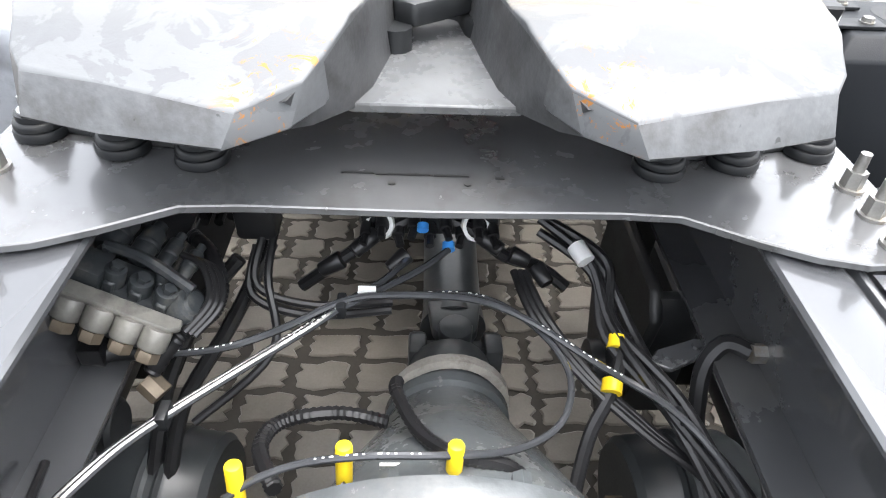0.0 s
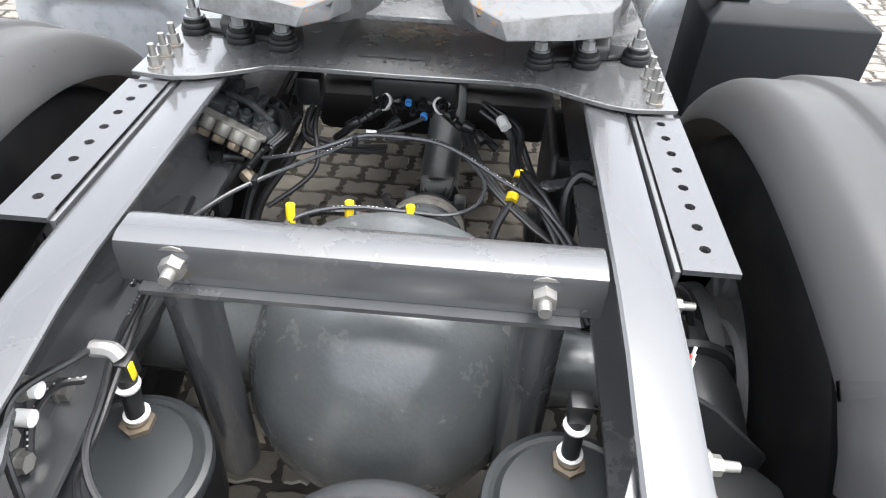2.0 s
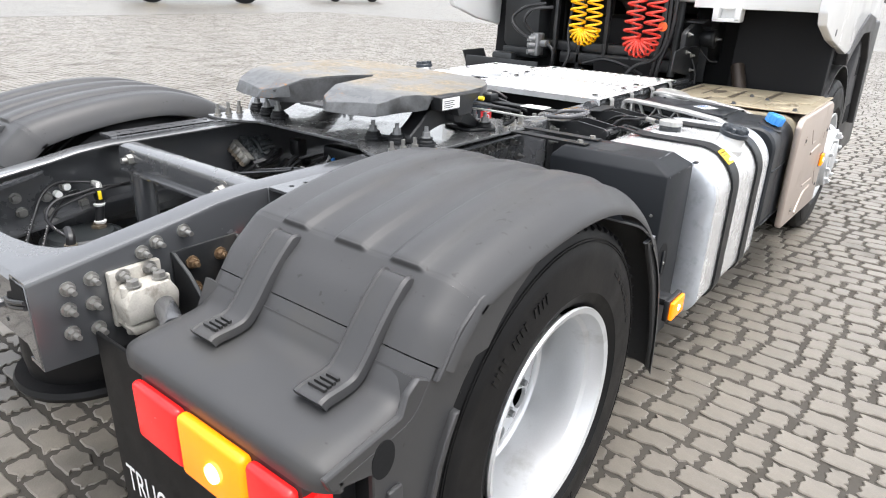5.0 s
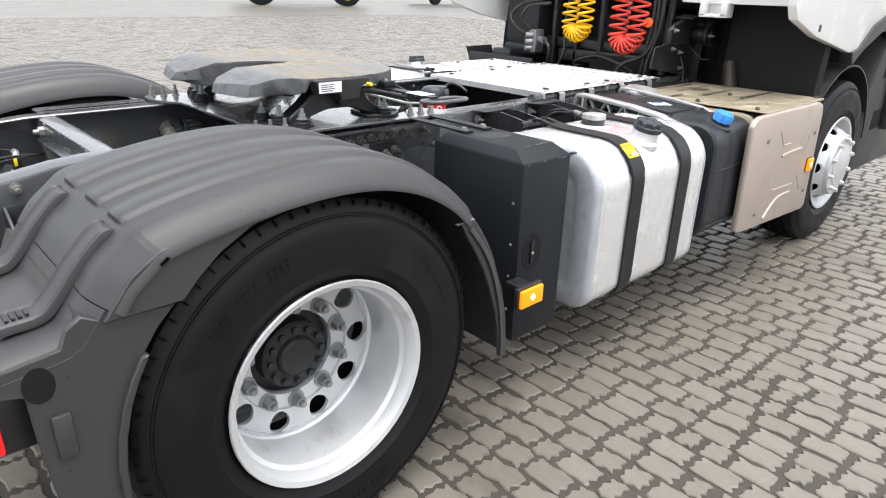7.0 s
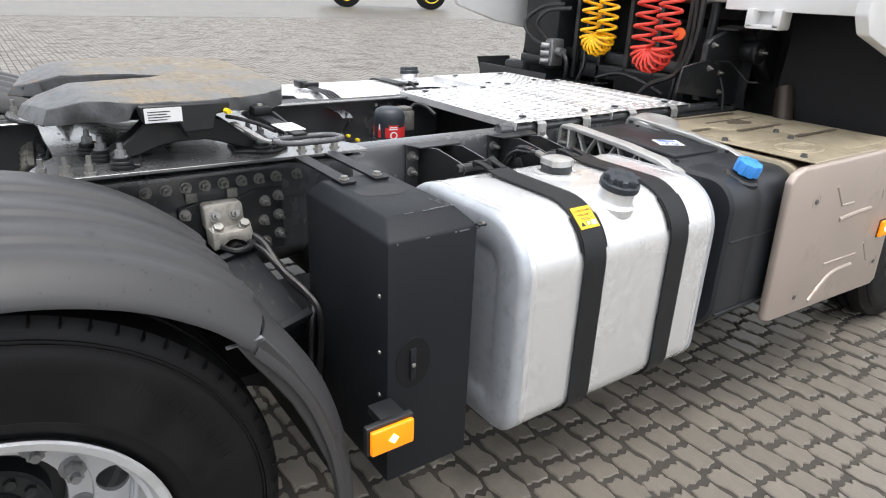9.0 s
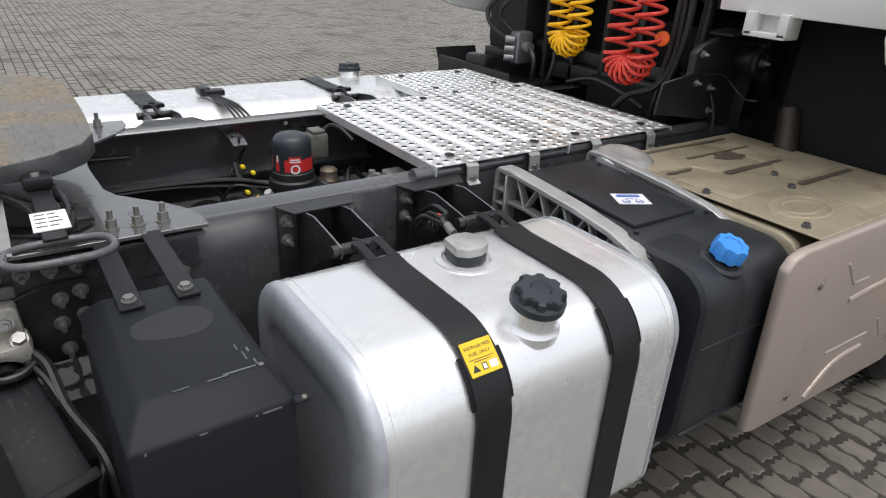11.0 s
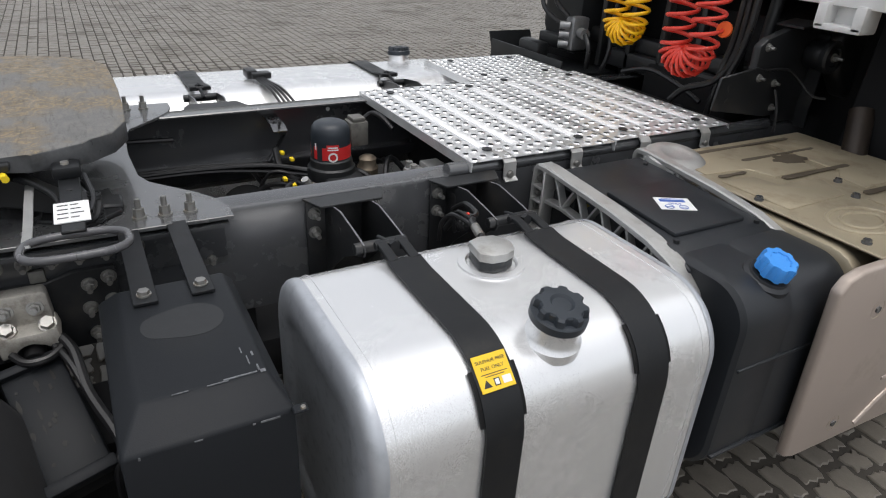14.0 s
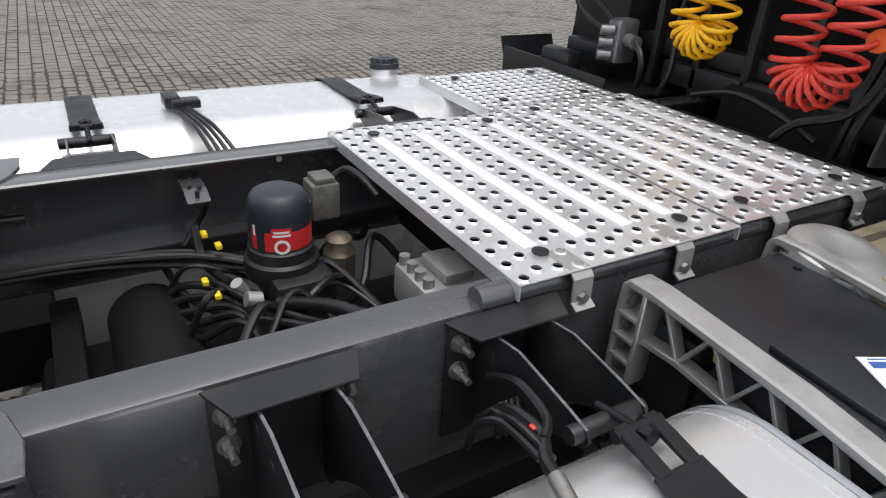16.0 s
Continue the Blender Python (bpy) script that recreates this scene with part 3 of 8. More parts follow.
def shell(bm, outer, inner):
    """A closed shell between two grids of points."""
    vo = [[bm.verts.new(p) for p in row] for row in outer]
    vi = [[bm.verts.new(p) for p in row] for row in inner]
    for i in range(len(vo) - 1):
        for j in range(len(vo[0]) - 1):
            bm.faces.new((vo[i][j], vo[i + 1][j], vo[i + 1][j + 1], vo[i][j + 1]))
            bm.faces.new((vi[i][j], vi[i][j + 1], vi[i + 1][j + 1], vi[i + 1][j]))
    for i in range(len(vo) - 1):
        for j in (0, -1):
            bm.faces.new((vo[i][j], vi[i][j], vi[i + 1][j], vo[i + 1][j]))
    for j in range(len(vo[0]) - 1):
        for i in (0, -1):
            bm.faces.new((vo[i][j], vo[i][j + 1], vi[i][j + 1], vi[i][j]))
    return bm


def guard_piece(s, line, xs, bands=False, y_end=0.0):
    fine = [Vector((0, y, z)) for y, z in line]
    fine = smooth_line(fine, 5)
    rows_o, rows_i = [], []
    for i, p in enumerate(fine):
        t = (fine[min(i + 1, len(fine) - 1)] - fine[max(i - 1, 0)]).normalized()
        n = Vector((0, -t.z, t.y))
        ro, ri = [], []
        for x in xs:
            h = guard_height(x)
            if bands:
                h += 0.012 * band(x) * min(1.0, max(0.0, (p.y - y_end) / 0.006))
            o = p + n * h
            ro.append((s * x, o.y, o.z))
            q = p + n * (h - 0.008)
            ri.append((s * x, q.y, q.z))
        rows_o.append(ro)
        rows_i.append(ri)
    return shell(B(), rows_o, rows_i)


XS = sorted({0.60, 0.606, 0.614, 0.625, 0.64, 0.655, 0.67, 0.69, 0.732, 0.742, 0.748, 0.754, 0.760, 0.79, 0.820, 0.826, 0.832, 0.838, 0.87, 0.908, 0.914, 0.920, 0.926, 0.96, 0.990, 0.996, 1.002, 1.008, 1.03, 1.062, 1.068, 1.074, 1.080, 1.11, 1.140, 1.146, 1.152, 1.158, 1.19, 1.205, 1.22, 1.235, 1.25, 1.262, 1.272})


def mudguard(s):
    crown = [(-0.135, 0.925), (-0.10, 0.972), (-0.06, 1.006), (-0.036, 1.0265), (-0.030, 1.0305), (-0.024, 1.034), (-0.018, 1.0375), (0.0, 1.043), (0.02, 1.049), (0.06, 1.059), (0.16, 1.078), (0.28, 1.093), (0.42, 1.099), (0.56, 1.086), (0.70, 1.043), (0.82, 0.973), (0.90, 0.90)]
    g = part("mudguard", guard_piece(s, crown, XS, True, -0.033), PLASTIC, truck, "large grained black plastic mudguard over the rear wheels", 40)
    front = [(0.905, 0.885), (0.965, 0.81), (1.02, 0.71), (1.062, 0.58), (1.082, 0.46), (1.09, 0.34)]
    part("front_section", guard_piece(s, front, XS), PLASTIC, g, angle=40)
    # rear section: a flat shelf over the lamps and an apron behind the tyres
    apron = [(-0.1365, 0.9232), (-0.165, 0.885), (-0.185, 0.862), (-0.22, 0.853), (-0.30, 0.846), (-0.355, 0.836), (-0.372, 0.815), (-0.374, 0.79)]
    xs = [0.60, 0.606, 0.614, 0.625, 0.64, 0.67, 0.70, 0.80, 0.90, 1.0, 1.1, 1.16, 1.19, 1.205, 1.22, 1.235, 1.252]
    part("rear_section", guard_piece(s, apron[::-1], xs), PLASTIC, g, angle=40)
    bm = B()
    sheet(bm, [(-0.155, 0.90), (-0.20, 0.80), (-0.225, 0.65), (-0.225, 0.42)], "x", *sorted((s * 0.62, s * 1.235)), 0.01)
    arc = [(0.40 - 0.535 * math.cos(radians(k)), 0.505 + 0.535 * math.sin(radians(k))) for k in (44, 38, 32, 26, 20, 12, 4, -4)]
    prism(bm, [(-0.185, 0.885), (-0.155, 0.905), (-0.125, 0.888), (0.02, 0.876)] + arc[1:] + [(-0.135, 0.42), (-0.20, 0.42), (-0.25, 0.45), (-0.266, 0.64), (-0.27, 0.775), (-0.36, 0.80), (-0.372, 0.83), (-0.20, 0.85)], "x", *sorted((s * 1.237, s * 1.2515)), 0.003, 1)
    prism(bm, [(p - 0.012, q) for p, q in arc[2:]] + [(p + 0.006, q) for p, q in arc[:1:-1]], "x", *sorted((s * 1.245, s * 1.266)), 0.003, 1)
    box(bm, *sorted((s * 1.25, s * 1.262)), -0.24, -0.205, 0.62, 0.72, 0.005)
    part("apron", bm, PLASTIC, g, angle=40)
    skirt = [(-0.122, 0.883), (-0.105, 0.905), (-0.06, 0.962), (0.0, 1.002), (0.10, 1.022), (0.22, 1.042), (0.36, 1.051), (0.44, 1.052), (0.40, 1.040), (0.30, 1.028), (0.20, 1.010), (0.12, 0.965), (0.07, 0.922), (0.035, 0.883)]
    part("side_skirt", prism(B(), skirt, "x", *sorted((s * 1.250, s * 1.264)), 0.003, 1), PLASTIC, g, angle=40)
    bm = B()
    prism(bm, [(-0.245 + 0.028 * math.cos(2 * math.pi * k / 20), 0.792 + 0.038 * math.sin(2 * math.pi * k / 20)) for k in range(20)], "x", *sorted((s * 1.250, s * 1.2525)))
    # near-black oval disc drawn as a shaded recess
    part("side_recess", bm, SHADEBLACK, g)
    fs = [(0.832, 0.866), (0.885, 0.870), (0.935, 0.795), (0.985, 0.70), (1.025, 0.60), (1.05, 0.50), (1.066, 0.345), (1.03, 0.352), (1.015, 0.47), (1.0, 0.53), (0.962, 0.632), (0.93, 0.705), (0.888, 0.775), (0.855, 0.825)]
    part("front_skirt", prism(B(), fs, "x", *sorted((s * 1.249, s * 1.264)), 0.003, 1), PLASTIC, g, angle=40)
    seam = prism(B(), [(0.812, 0.8680), (0.812, 0.8700), (0.880, 0.8745), (0.880, 0.8725)], "x", *sorted((s * 1.2545, s * 1.2655)))
    part("seam_edge", seam, DULLCHIP, g, "pale worn edge of the guard's front piece")
    # hold-down straps with slotted ends
    for x in (0.788, 1.106):
        line = [(-0.275, 0.858), (-0.26, 0.863), (-0.20, 0.868), (-0.165, 0.897), (-0.125, 0.947), (-0.09, 0.985), (-0.060, 1.012), (-0.05, 1.010)]
        pts = smooth_line([Vector((0, y, z)) for y, z in line], 4)
        rows_o, rows_i = [], []
        for i, p in enumerate(pts):
            t = (pts[min(i + 1, len(pts) - 1)] - pts[max(i - 1, 0)]).normalized()
            n = Vector((0, -t.z, t.y))
            rows_o.append([(s * (x + dx), p.y + n.y * h, p.z + n.z * h) for dx, h in ((-0.040, 0.0), (-0.037, 0.010), (-0.030, 0.014), (-0.026, 0.010), (0.026, 0.010), (0.030, 0.014), (0.037, 0.010), (0.040, 0.0))])
            rows_i.append([(s * (x + dx), p.y - n.y * 0.006, p.z - n.z * 0.006) for dx in (-0.040, -0.037, -0.030, -0.026, 0.026, 0.030, 0.037, 0.040)])
        st = part("hold_down_strap", shell(B(), rows_o, rows_i), PLASTIC, g, "ribbed black plastic strap", 30)
        bm = B()
        for k in range(4):
            box(bm, s * x - 0.021 + 0.002 * k, s * x + 0.021 - 0.002 * k, -0.2585 + 0.012 * k, -0.252 + 0.012 * k, 0.866, 0.8795 + 0.0006 * k)
        part_each("slot", bm, INK, st)
    # lamp unit
    bm = B()
    xa, xb = sorted((s * 0.70, s * 1.195))
    box(bm, xa, xb, -0.372, -0.25, 0.63, 0.79, 0.012)
    lamp = part("tail_lamp", bm, DARK, g, "lit red and amber tail lamp cluster")
    bm = box(B(), *sorted((s * 0.704, s * 0.868)), -0.395, -0.37, 0.65, 0.783, 0.012, 3)
    part("red_lens", bm, TAILRED, lamp, "glowing red lens")
    xm = s * 0.985
    part("red_lens", box(B(), *sorted((s * 1.072, s * 1.191)), -0.395, -0.37, 0.65, 0.783, 0.012, 3), TAILRED, lamp, "glowing red lens")
    bm = box(B(), *sorted((s * 0.87, s * 1.07)), -0.398, -0.37, 0.65, 0.785, 0.012, 3)
    part("indicator_lens", bm, AMBER, lamp, "lit amber indicator lens")
    bm = lathe(B(), [(0, 0.0), (0.0, 0.02), (0.006, 0.018), (0.009, 0.0)], (xm, -0.4, 0.715), (0, -1, 0), 20)
    part("bulb_glow", bm, AMBERHOT, lamp)
    bm = box(B(), *sorted((s * 1.19, s * 1.206)), -0.392, -0.315, 0.642, 0.765, 0.006, 2)
    part("side_lens", bm, TAILRED, lamp)
    # rubber flap
    bm = box(B(), *sorted((s * 0.475, s * 1.19)), -0.352, -0.342, 0.22, 0.79, 0.003, 1)
    for k in range(14):
        xk = s * (0.575 + 0.046 * k)
        box(bm, xk - 0.008, xk + 0.008, -0.356, -0.351, 0.225, 0.30)
    flap = part("mud_flap", bm, RUBBER, g, "black rubber mud flap with white lettering")
    part("lettering", text_mesh("TRUCKS", 0.108, LABELW), None, flap, "white block letters", at=Matrix.Translation((s * 0.635, -0.3535, 0.372)) @ Matrix.Rotation(radians(90), 4, "X") @ Matrix.Diagonal((0.64, 1, 1, 1)))
    return g


guard_r, guard_l = mudguard(1), mudguard(-1)

# ---- fifth wheel ----
throat = [(0.034, 0.985), (0.056, 0.885), (0.066, 0.835), (0.077, 0.785), (0.090, 0.735), (0.106, 0.692), (0.134, 0.642), (0.188, 0.604)]
outer = [(0.300, 0.630), (0.376, 0.648), (0.397, 0.722), (0.424, 0.80), (0.438, 0.845), (0.446, 0.875), (0.458, 0.97), (0.458, 1.06), (0.450, 1.14), (0.410, 1.232), (0.355, 1.297), (0.280, 1.330), (0.140, 1.337), (0.0, 1.338)]
half = throat + outer
fw_outline = [(0.0, 1.03)] + half + [(-x, y) for x, y in half[-2::-1]]


def ramp(y, x=0.0):
    """Height of the coupling's upper face: flat in front, falling to the rear lips, hanging a little to one side."""
    lean = -0.022 * x * min(1.0, max(0.0, (y - 0.66) / 0.2))
    return 1.188 - 0.30 * max(0.0, 0.75 - y) + lean


bm = B()
face = bm.faces.new([bm.verts.new((x, y, 0)) for x, y in fw_outline])
for y in (0.69, 0.75, 0.86, 0.95, 1.09, 1.13, 1.25):
    bmesh.ops.bisect_plane(bm, geom=bm.verts[:] + bm.edges[:] + bm.faces[:], plane_co=(0, y, 0), plane_no=(0, 1, 0))
tops = bm.verts[:]
for v in tops:
    v.co.z = ramp(v.co.y, v.co.x)
ext = bmesh.ops.extrude_face_region(bm, geom=bm.faces[:])
for v in [g for g in ext["geom"] if isinstance(g, bmesh.types.BMVert)]:
    y = v.co.y
    v.co.z = 1.117 + 0.06 * max(0.0, min(y, 0.76) - 0.61) if y < 0.855 else v.co.z - (0.018 + 0.032 * min(1.0, max(0.0, (y - 1.0) / 0.2)))
for v in tops:
    if v.co.y < 0.66 and abs(v.co.x) > 0.12:
        v.co.y += 0.018
        v.co.x -= math.copysign(0.014 if abs(v.co.x) < 0.2 else 0.006, v.co.x)
        v.co.z = ramp(v.co.y)
rim_edges = [e for e in bm.edges if len(e.link_faces) == 2 and e.calc_face_angle(0) > 0.9]
bmesh.ops.bevel(bm, geom=rim_edges, offset=0.0055, segments=3, profile=0.5, affect="EDGES", clamp_overlap=True)
GREASE = bpy.data.materials.new("greased_worn_steel")


def grease_material(m):
    """Worn coupling steel: grey bare metal, chips with ragged edges, ochre grease smears in arcs towards the front."""
    m.use_nodes = True
    n, l = m.node_tree.nodes, m.node_tree.links
    b = n["Principled BSDF"]
    tc = n.new("ShaderNodeTexCoord")

    def noise(scale, detail, rough=0.6, distort=0.0, vec=None):
        k = n.new("ShaderNodeTexNoise")
        k.inputs["Scale"].default_value, k.inputs["Detail"].default_value = scale, detail
        k.inputs["Roughness"].default_value, k.inputs["Distortion"].default_value = rough, distort
        l.new(vec or tc.outputs["Object"], k.inputs["Vector"])
        return k.outputs[0]

    def span(src, a, c, lo=0.0, hi=1.0):
        k = n.new("ShaderNodeMapRange")
        for i, v in enumerate((a, c, lo, hi)):
            k.inputs[i + 1].default_value = v
        l.new(src, k.inputs[0])
        return k.outputs[0]

    def times(p, q):
        k = n.new("ShaderNodeMath")
        k.operation = "MULTIPLY"
        l.new(p, k.inputs[0])
        l.new(q, k.inputs[1])
        return k.outputs[0]

    def blend(f, p, colour):
        k = n.new("ShaderNodeMix")
        k.data_type = "RGBA"
        l.new(f, k.inputs[0])
        l.new(p, k.inputs[6])
        k.inputs[7].default_value = (*colour, 1)
        return k.outputs[2]

    off = n.new("ShaderNodeVectorMath")
    off.operation = "SUBTRACT"
    l.new(tc.outputs["Object"], off.inputs[0])
    off.inputs[1].default_value = (0, 0.97, 1.16)
    wave = n.new("ShaderNodeTexWave")
    wave.wave_type, wave.rings_direction = "RINGS", "Z"
    wave.inputs["Scale"].default_value, wave.inputs["Distortion"].default_value = 11.0, 14.0
    wave.inputs["Detail"].default_value, wave.inputs["Detail Scale"].default_value = 5.0, 2.4
    l.new(off.outputs[0], wave.inputs["Vector"])
    sep = n.new("ShaderNodeSeparateXYZ")
    l.new(tc.outputs["Object"], sep.inputs[0])
    front = span(sep.outputs["Y"], 0.74, 0.84)
    big, mid, fine = noise(6, 8), noise(26, 8, 0.7, 0.6), noise(140, 4, 0.7)
    c1 = n.new("ShaderNodeValToRGB")
    for e, (p, c) in zip(c1.color_ramp.elements, ((0.36, (0.105, 0.103, 0.100, 1)), (0.66, (0.20, 0.195, 0.185, 1)))):
        e.position, e.color = p, c
    l.new(mid, c1.inputs[0])
    worn = blend(times(span(big, 0.44, 0.56), front), c1.outputs[0], (0.16, 0.135, 0.10))
    smear = times(times(span(wave.outputs[0], 0.5, 1.0, 0.0, 0.65), span(big, 0.46, 0.55)), front)
    worn = blend(smear, worn, (0.30, 0.215, 0.11))
    worn = blend(times(span(mid, 0.61, 0.66, 0.0, 0.4), front), worn, (0.07, 0.068, 0.064))
    rear = span(sep.outputs["Y"], 0.86, 0.70)
    worn = blend(rear, worn, (0.114, 0.118, 0.123))
    worn = blend(times(span(noise(15, 7, 0.62, 0.5), 0.52, 0.545, 0.0, 0.55), rear), worn, (0.075, 0.079, 0.084))
    worn = blend(span(noise(70, 5, 0.7), 0.64, 0.70, 0.0, 0.3), worn, (0.07, 0.07, 0.07))
    ax = n.new("ShaderNodeMath")
    ax.operation = "ABSOLUTE"
    l.new(sep.outputs["X"], ax.inputs[0])
    lip = times(times(span(ax.outputs[0], 0.205, 0.17), span(sep.outputs["Y"], 0.73, 0.69)), span(noise(38, 8, 0.72, 1.2), 0.565, 0.60))
    worn = blend(lip, worn, (0.27, 0.11, 0.02))
    scrape = n.new("ShaderNodeMapping")
    scrape.inputs["Scale"].default_value = (2.5, 14.0, 2.5)
    scrape.inputs["Rotation"].default_value = (0, 0, radians(-24))
    l.new(off.outputs[0], scrape.inputs["Vector"])
    lines = noise(7, 7, 0.65, 0.4, scrape.outputs[0])
    worn = blend(times(span(lines, 0.54, 0.62, 0.0, 0.45), front), worn, (0.065, 0.060, 0.054))
    worn = blend(times(span(lines, 0.44, 0.36, 0.0, 0.35), front), worn, (0.24, 0.215, 0.175))
    worn = blend(span(fine, 0.62, 0.72, 0.0, 0.3), worn, (0.09, 0.09, 0.09))
    l.new(worn, b.inputs["Base Color"])
    b.inputs["Metallic"].default_value = 0.1
    b.inputs["Specular IOR Level"].default_value = 0.4
    l.new(span(mid, 0.3, 0.7, 0.36, 0.62), b.inputs["Roughness"])
    bp = n.new("ShaderNodeBump")
    bp.inputs["Strength"].default_value, bp.inputs["Distance"].default_value = 0.7, 0.005
    l.new(span(front, 0.0, 1.0, 0.12, 0.25), bp.inputs["Strength"])
    l.new(mid, bp.inputs["Height"])
    l.new(bp.outputs[0], b.inputs["Normal"])


grease_material(GREASE)
bmesh.ops.recalc_face_normals(bm, faces=bm.faces[:])
for f in bm.faces:
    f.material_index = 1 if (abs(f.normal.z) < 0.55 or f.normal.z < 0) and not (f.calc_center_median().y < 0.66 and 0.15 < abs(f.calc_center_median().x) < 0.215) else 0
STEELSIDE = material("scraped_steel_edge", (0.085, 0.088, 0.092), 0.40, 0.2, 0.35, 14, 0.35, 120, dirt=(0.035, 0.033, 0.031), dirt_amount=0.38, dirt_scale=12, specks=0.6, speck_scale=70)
THROAT = material("dark_greasy_throat_steel", (0.055, 0.056, 0.058), 0.38, 0.25, 0.45, 14, 0.4, 120, dirt=(0.022, 0.021, 0.02), dirt_amount=0.5, dirt_scale=10)
WEB = material("smeared_throat_steel", (0.12, 0.123, 0.126), 0.26, 0.25, 0.3, 12, 0.15, 90, dirt=(0.05, 0.05, 0.05), dirt_amount=0.3, dirt_scale=16)
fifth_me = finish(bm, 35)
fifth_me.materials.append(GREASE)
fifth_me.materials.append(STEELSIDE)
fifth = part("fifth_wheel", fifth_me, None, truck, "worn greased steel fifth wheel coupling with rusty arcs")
# sloping walls of the throat
for s in (-1, 1):
    up = [(x, y, ramp(y, s * x) - 0.007) for x, y in throat[:7]] + [(0.160, 0.650, 1.143)]
    lowp = [(0.026, 0.985, 1.098), (0.042, 0.91, 1.098), (0.047, 0.875, 1.098), (0.054, 0.83, 1.098), (0.066, 0.765, 1.099), (0.082, 0.727, 1.10), (0.120, 0.678, 1.105), (0.172, 0.628, 1.120)]
    bm = B()
    a = [bm.verts.new((s * x, y, z)) for x, y, z in up]
    b = [bm.verts.new((s * x, y, z)) for x, y, z in lowp]
    c = [bm.verts.new((s * (x + 0.02), y + 0.004, z - 0.006)) for x, y, z in up]
    d = [bm.verts.new((s * (x + 0.02), y + 0.004, z - 0.004)) for x, y, z in lowp]
    for p, q in ((a, b), (b, d), (d, c), (c, a)):
        for k in range(7):
            bm.faces.new((p[k], p[k + 1], q[k + 1], q[k]))
    bm.faces.new((a[0], b[0], d[0], c[0]))
    bm.faces.new((a[7], c[7], d[7], b[7]))
    part("throat_wall", bm, THROAT, fifth, "rough greasy throat wall", 50)
# skirt ribs under the plate, throat web and jaw
bm = B()
for s in (-1, 1):
    prism(bm, [(0.70, 1.127), (1.28, 1.15), (1.24, 1.105), (1.10, 1.085), (0.80, 1.09)], "x", *sorted((s * 0.20, s * 0.215)), 0.002, 1)
    prism(bm, [(0.862, 1.172), (0.875, 1.124), (0.962, 1.121), (0.972, 1.095), (1.052, 1.098), (1.060, 1.138), (1.10, 1.155), (1.10, 1.170)], "x", *sorted((s * 0.425, s * 0.474)), 0.003, 1)
part_each("skirt", bm, DARK, fifth, "dark casting under the coupling plate")
bm = prism(B(), [(-0.09, 0.725), (0.09, 0.725), (0.12, 0.90), (0.06, 1.03), (-0.06, 1.03), (-0.12, 0.90)], "z", 1.094, 1.105, 0.002, 1)
part("throat_web", bm, WEB, fifth, "grey throat floor smeared with grease")
bm = B()
prism(bm, [(-0.06, 0.90), (-0.045, 0.87), (-0.032, 0.90), (-0.03, 0.96), (0.0, 0.975), (0.03, 0.96), (0.038, 0.91), (0.055, 0.89), (0.075, 0.93), (0.08, 1.03), (-0.08, 1.03)], "z", 1.085, 1.128, 0.004, 1)
cyl(bm, (-0.047, 0.868, 1.09), (-0.047, 0.868, 1.132), 0.02, n=10)
prism(bm, [(-0.056, 0.935), (-0.05, 0.885), (-0.025, 0.868), (0.012, 0.895), (0.048, 0.925), (0.052, 0.955), (0.02, 0.945), (-0.02, 0.93), (-0.03, 0.95)], "z", 1.128, 1.158, 0.006, 2)
part("lock_jaw", bm, HUB, fifth, "black greasy locking jaw")
# pedestals
for s in (-1, 1):
    bm = B()
    arch = [(0.79, 1.016), (0.79, 1.043), (0.80, 1.05), (0.85, 1.085), (0.885, 1.118), (0.93, 1.135), (1.05, 1.135), (1.10, 1.115), (1.145, 1.08), (1.19, 1.05), (1.24, 1.036), (1.29, 1.032), (1.29, 1.016), (1.20, 1.016), (1.14, 1.03), (1.085, 1.05), (1.045, 1.06), (0.96, 1.06), (0.915, 1.05), (0.86, 1.03), (0.80, 1.016)]
    prism(bm, arch, "x", *sorted((s * 0.335, s * 0.405)), 0.006, 1)
    prism(bm, [(s * 0.25, 0.768), (s * 0.36, 0.785), (s * 0.46, 0.812), (s * 0.475, 0.85), (s * 0.38, 0.87), (s * 0.25, 0.80)], "z", 1.0152, 1.026, 0.003, 1)
    prism(bm, [(s * 0.28, 1.14), (s * 0.42, 1.12), (s * 0.47, 1.22), (s * 0.42, 1.285), (s * 0.28, 1.27)], "z", 1.0152, 1.026, 0.003, 1)
    cyl(bm, (s * 0.30, 1.01, 1.10), (s * 0.445, 1.01, 1.10), 0.032, n=20, w=0.004)
    ped = part("pedestal", bm, DARK, fifth, "dark cast bearing pedestal", at=NOSE)
    bm = B()
    cyl(bm, (0, 0, -0.0105), (0, 0, 0.002), 0.031, 0.030, n=24, w=0.003)
    cyl(bm, (0, 0, 0.002), (0, 0, 0.012), 0.029, 0.027, n=24, w=0.003)
    cyl(bm, (0, 0, 0.012), (0, 0, 0.02), 0.023, n=20)
    if s == -1:
        pad = finish(bm)
        pad.materials.append(STRAP)
        mount_nut = nut_mesh("nut", 0.018, 0.0145, 0.016, 0.019, NUTSTEEL)
    else:
        bm.free()
    for x, y in ((0.262, 0.756), (0.357, 0.775), (0.463, 0.806), (0.31, 1.20), (0.37, 1.215), (0.43, 1.20)):
        p = part("rubber_mount", pad, None, ped, at=Matrix.Translation((s * x, y, 1.026)))
        part("mount_bolt", mount_nut, None, ped, at=Matrix.Translation((s * x, y, 1.045)))
